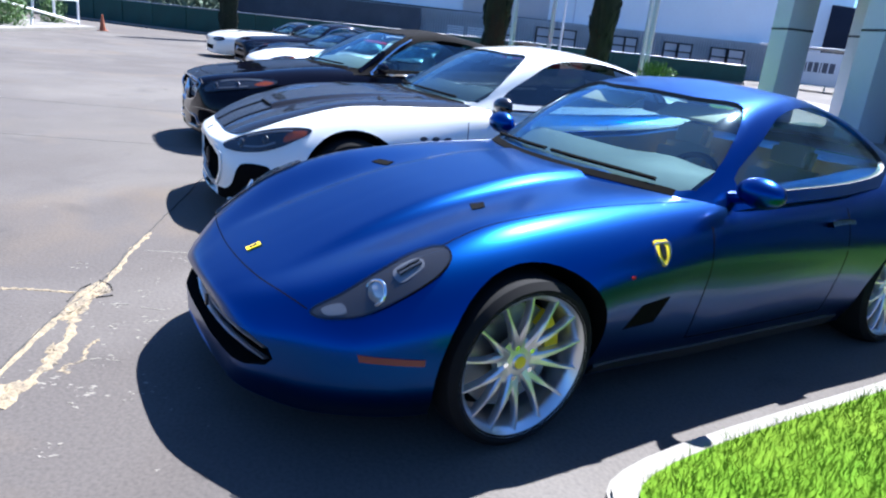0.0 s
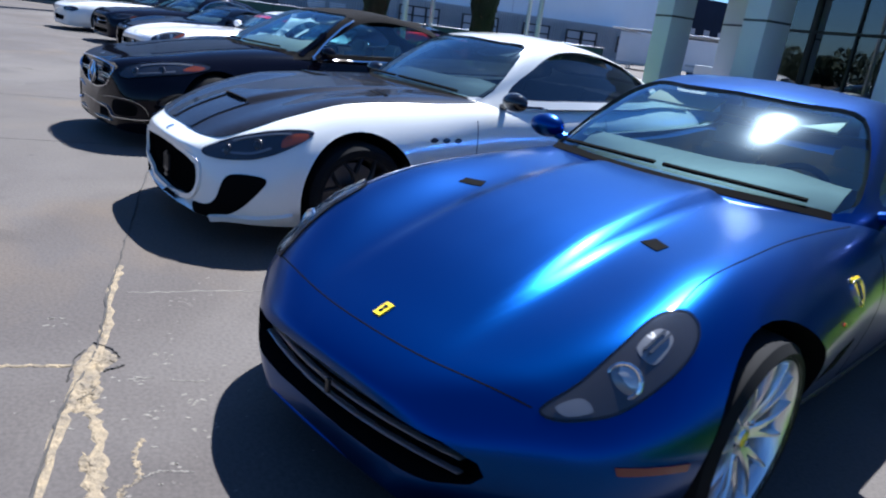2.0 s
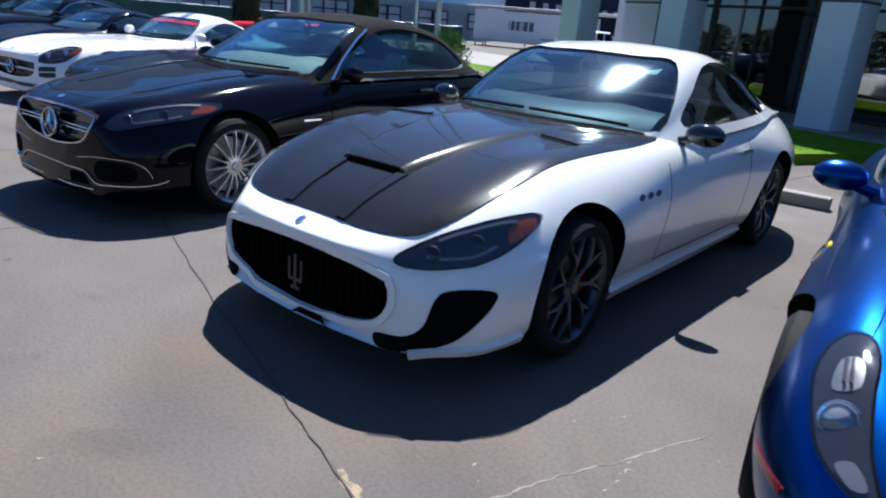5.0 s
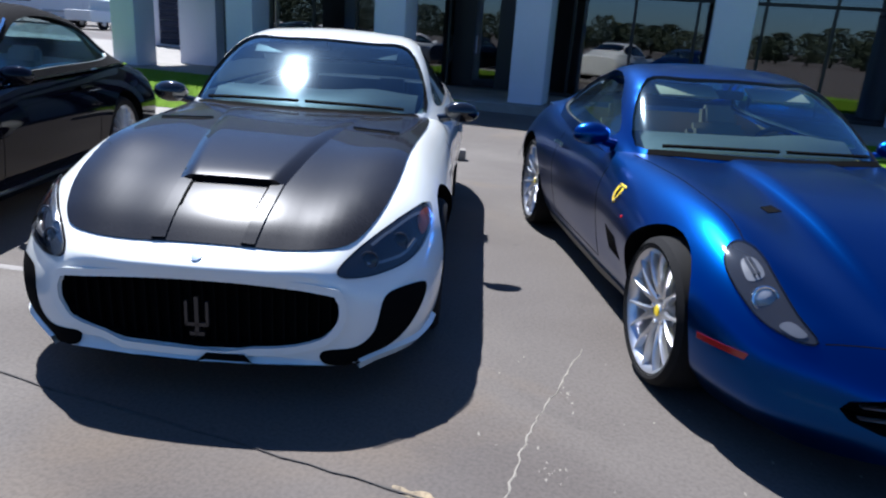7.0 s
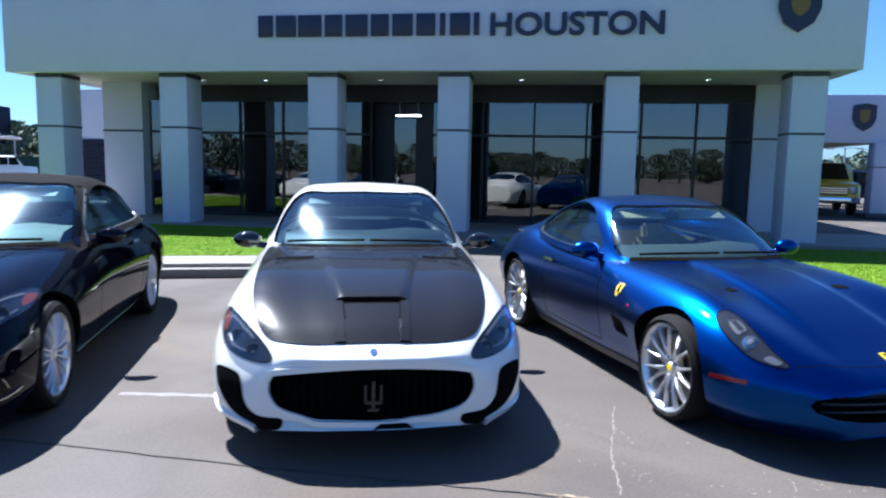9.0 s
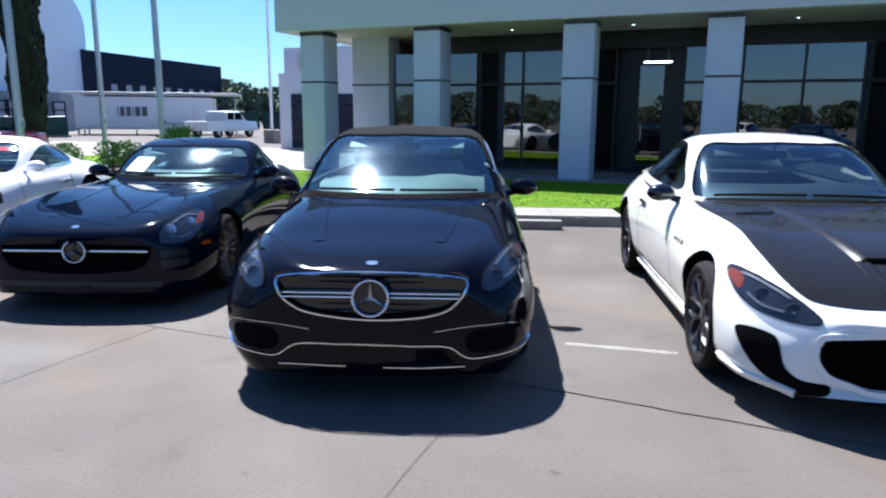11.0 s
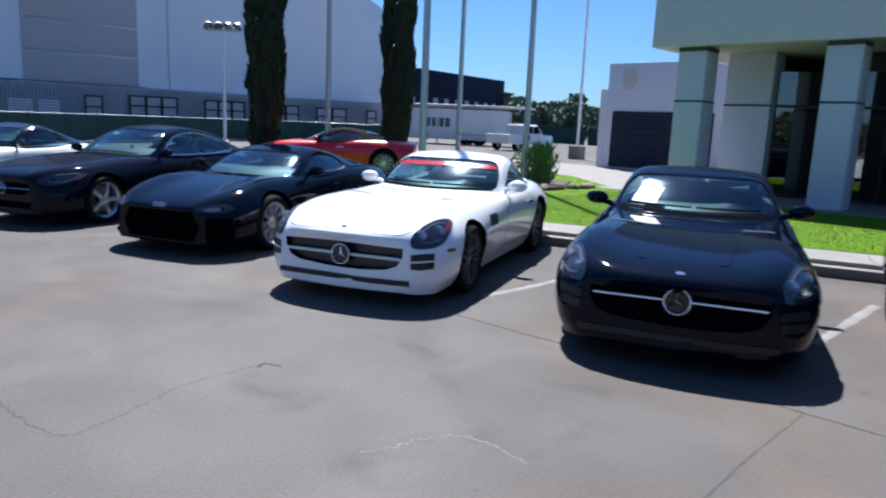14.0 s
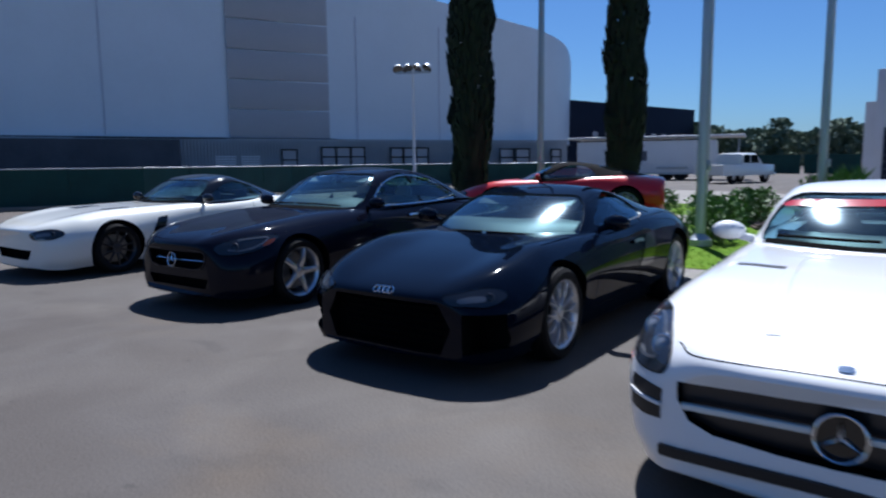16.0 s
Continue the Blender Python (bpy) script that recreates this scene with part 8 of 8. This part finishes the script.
part("roof_sheet", box_mesh("roof_sheet", -9.2, -0.25, 2.66, 1.6, 3.6, 2.78, M["white_paint"], 0.03), can)
for k in range(4):
    rod("post", (-9.0 + k * 3.4, 3.2, 0), (-9.0 + k * 3.4, 3.2, 2.66), 0.06, M["metal_pole"], can)

FENCE = [(-50, -26), (-44, -17), (-40, -11), (-37.2, -5.0), (-36.6, -0.3), (-42.4, 7.4), (-46.8, 17.2), (-47.8, 24.0), (-46, 29.5)]
fence = tagged(new("fence"), "green privacy screen on a post fence", "fence", kind="structure")
for (x0, y0), (x1, y1) in zip(FENCE, FENCE[1:]):
    n = max(1, round(math.hypot(x1 - x0, y1 - y0) / 2.6))
    for k in range(n):
        a, b = Vector((x0, y0, 0)).lerp(Vector((x1, y1, 0)), k / n), Vector((x0, y0, 0)).lerp(Vector((x1, y1, 0)), (k + 1) / n)
        ang = math.degrees(math.atan2(b.y - a.y, b.x - a.x))
        L = (b - a).length
        verts, faces = [], []
        for i in range(9):
            u = i / 8
            s = 0.03 * math.sin(u * 9 + k)
            verts += [(u * L, s, 0.04), (u * L, s * 0.6 + 0.01, 0.7), (u * L, 0, 1.36)]
        faces = [(3 * i + j, 3 * i + 3 + j, 3 * i + 4 + j, 3 * i + 1 + j) for i in range(8) for j in range(2)]
        part("screen_panel", mesh_of("screen_panel", verts, faces, M["fence"]), fence, m=pose(a.x, a.y, 0, 0, 0, ang))
        part("kerb_strip", box_mesh("kerb_strip", 0, -0.45, 0, L, -0.25, 0.14, M["concrete"], 0.015), fence, m=pose(a.x, a.y, 0, 0, 0, ang))
        rod("post", (a.x, a.y, 0), (a.x, a.y, 1.45), 0.03, M["fence"], fence, seg=8)
    rod("top_rail", (x0, y0, 1.38), (x1, y1, 1.38), 0.022, M["metal_pole"], fence, seg=8)
far_fence = tagged(new("fence_2"), "green screen fence across the road", "fence", kind="structure")
for k in range(10):
    part("screen_panel", box_mesh("screen_panel", -60 + k * 5.5, 62.0 + k * 0.6, 0, -54.6 + k * 5.5, 62.1 + k * 0.6, 1.9, M["fence"]), far_fence)

shed = structure("wall_shed", box_mesh("wall_shed", 22, 70, 0, 62, 80, 2.1, M["white_paint"]), "low white shed far across the lot", "wall")
for k in range(9):
    part("roller_door", box_mesh("roller_door", 23 + k * 4.3, 69.95, 0.1, 26.2 + k * 4.3, 69.998, 1.7, M["stucco_grey"], 0.02), shed)
for x, y, h in ((41, 90, 5.6), (27.1, 69, 4.3)):
    fl = pole("street_lamp", x, y, h, 0.10, "slim far lamp pole with two arms", "lamp")
    part("arm", box_mesh("arm", -1.6, -0.05, h - 0.08, 1.6, 0.05, h, M["metal_pole"]), fl)
    for sx in (-1.5, 1.5):
        part("lamp_head", box_mesh("lamp_head", sx - 0.45, -0.2, h - 0.22, sx + 0.45, 0.2, h - 0.08, M["metal_pole"], 0.03), fl)

# gate at the lot's far corner
gate = thing("metal_gate", "white tubular barrier gate at the lot's edge", "gate", pose(-31.3, -12.0, 0.12, 0, 0, 175))
for a, b in (((-7.5, 0, 0), (-7.5, 0, 1.15)), ((0, 0, 0), (0, 0, 1.25)), ((-7.5, 0, 1.05), (0, 0, 1.05)), ((-7.5, 0, 1.0), (0, 0, 0.12)), ((-2.2, 0, 0.4), (-2.2, 0, 1.05)), ((-3.9, 0.1, 0), (-3.6, 0.1, 1.2))):
    rod("tube", a, b, 0.05, M["white_paint"], gate)
slab("gate_island", [(-20.0, -11.6), (-26.5, -11.4), (-31.6, -11.3), (-32.4, -12.6), (-33.0, -14.6), (-21.0, -14.6)], -0.05, 0.12, M["concrete"], "pale concrete island by the gate", "kerb", 0.03)
cone = thing("traffic_cone", "faded orange traffic cone", "cone", pose(-30.7, -10.8, 0))
M["cone"] = mat("cone_orange", (0.35, 0.10, 0.04), 0.7, noise=0.3, scale=6)
part("base", box_mesh("base", -0.18, -0.18, 0, 0.18, 0.18, 0.04, M["cone"], 0.01), cone)
part("cone_body", lathe("cone_body", [(0.14, 0.04), (0.03, 0.68), (0.001, 0.7)], M["cone"], 20, "Z"), cone)
shrub(-25.6, -12.8, 1.3, 1.2, 51, n=2200, z=0.1)
shrub(-31.6, -13.2, 0.8, 1.0, 52, n=1200, z=0.1)
shrub(-28.0, -13.6, 1.0, 1.0, 53, n=1500, z=0.1)


def treeline(name, cx, cy, R, a0, a1, n, h, seed, label, clumps=420, leaf=1.0, lm=None):
    """A far belt of trees: trunks and many leaf clumps, with an uneven top."""
    rnd = random.Random(seed)
    verts, faces = [], []
    for i in range(n):
        a = radians(a0 + (a1 - a0) * (i + rnd.random() * 0.8) / n)
        rr = R * rnd.uniform(0.93, 1.07)
        x, y = cx + rr * math.cos(a), cy + rr * math.sin(a)
        hh, w = h * rnd.uniform(0.6, 1.15), h * rnd.uniform(0.35, 0.6)
        b = len(verts)
        verts += [(x - 0.2, y, 0), (x + 0.2, y, 0), (x + 0.1, y, hh * 0.7), (x - 0.1, y, hh * 0.7), (x, y - 0.2, 0), (x, y + 0.2, 0), (x, y + 0.1, hh * 0.7), (x, y - 0.1, hh * 0.7)]
        faces += [(b, b + 1, b + 2, b + 3), (b + 4, b + 5, b + 6, b + 7)]
        for _ in range(clumps):
            p, q = rnd.uniform(0, 6.28), rnd.random() ** 0.6
            k = rnd.uniform(0.12, 1.0)
            wr = w * q * math.sqrt(max(0.05, 1 - (k - 0.45) ** 2 * 2.6))
            c = Vector((x + wr * math.cos(p), y + wr * math.sin(p), hh * k))
            s = rnd.uniform(0.25, 0.7) * h / 8 * leaf
            u, v = Vector((rnd.gauss(0, 1), rnd.gauss(0, 1), rnd.gauss(0, 1))).normalized() * s, Vector((rnd.gauss(0, 1), rnd.gauss(0, 1), rnd.gauss(0, 1))).normalized() * s
            b = len(verts)
            verts += [c - u, c + v, c + u, c - v]
            faces.append((b, b + 1, b + 2, b + 3))
    tagged(new(name, mesh_of(name, verts, faces, lm or M["tree_hazed"], False)), label, "trees", kind="stuff")


# the far belts carry their haze in the leaf colour
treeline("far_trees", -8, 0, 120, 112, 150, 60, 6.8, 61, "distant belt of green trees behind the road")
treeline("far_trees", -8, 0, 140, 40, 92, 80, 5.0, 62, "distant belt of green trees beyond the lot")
treeline("lot_trees", -8, 0, 75, 215, 340, 60, 5.0, 63, "row of green trees across the road, darkened to a silhouette", 1000, 0.6, M["tree_silhouette"])
treeline("near_trees", -60, -21, 9, 60, 220, 9, 5.0, 64, "green trees behind the screen fence", 1200, 0.5)
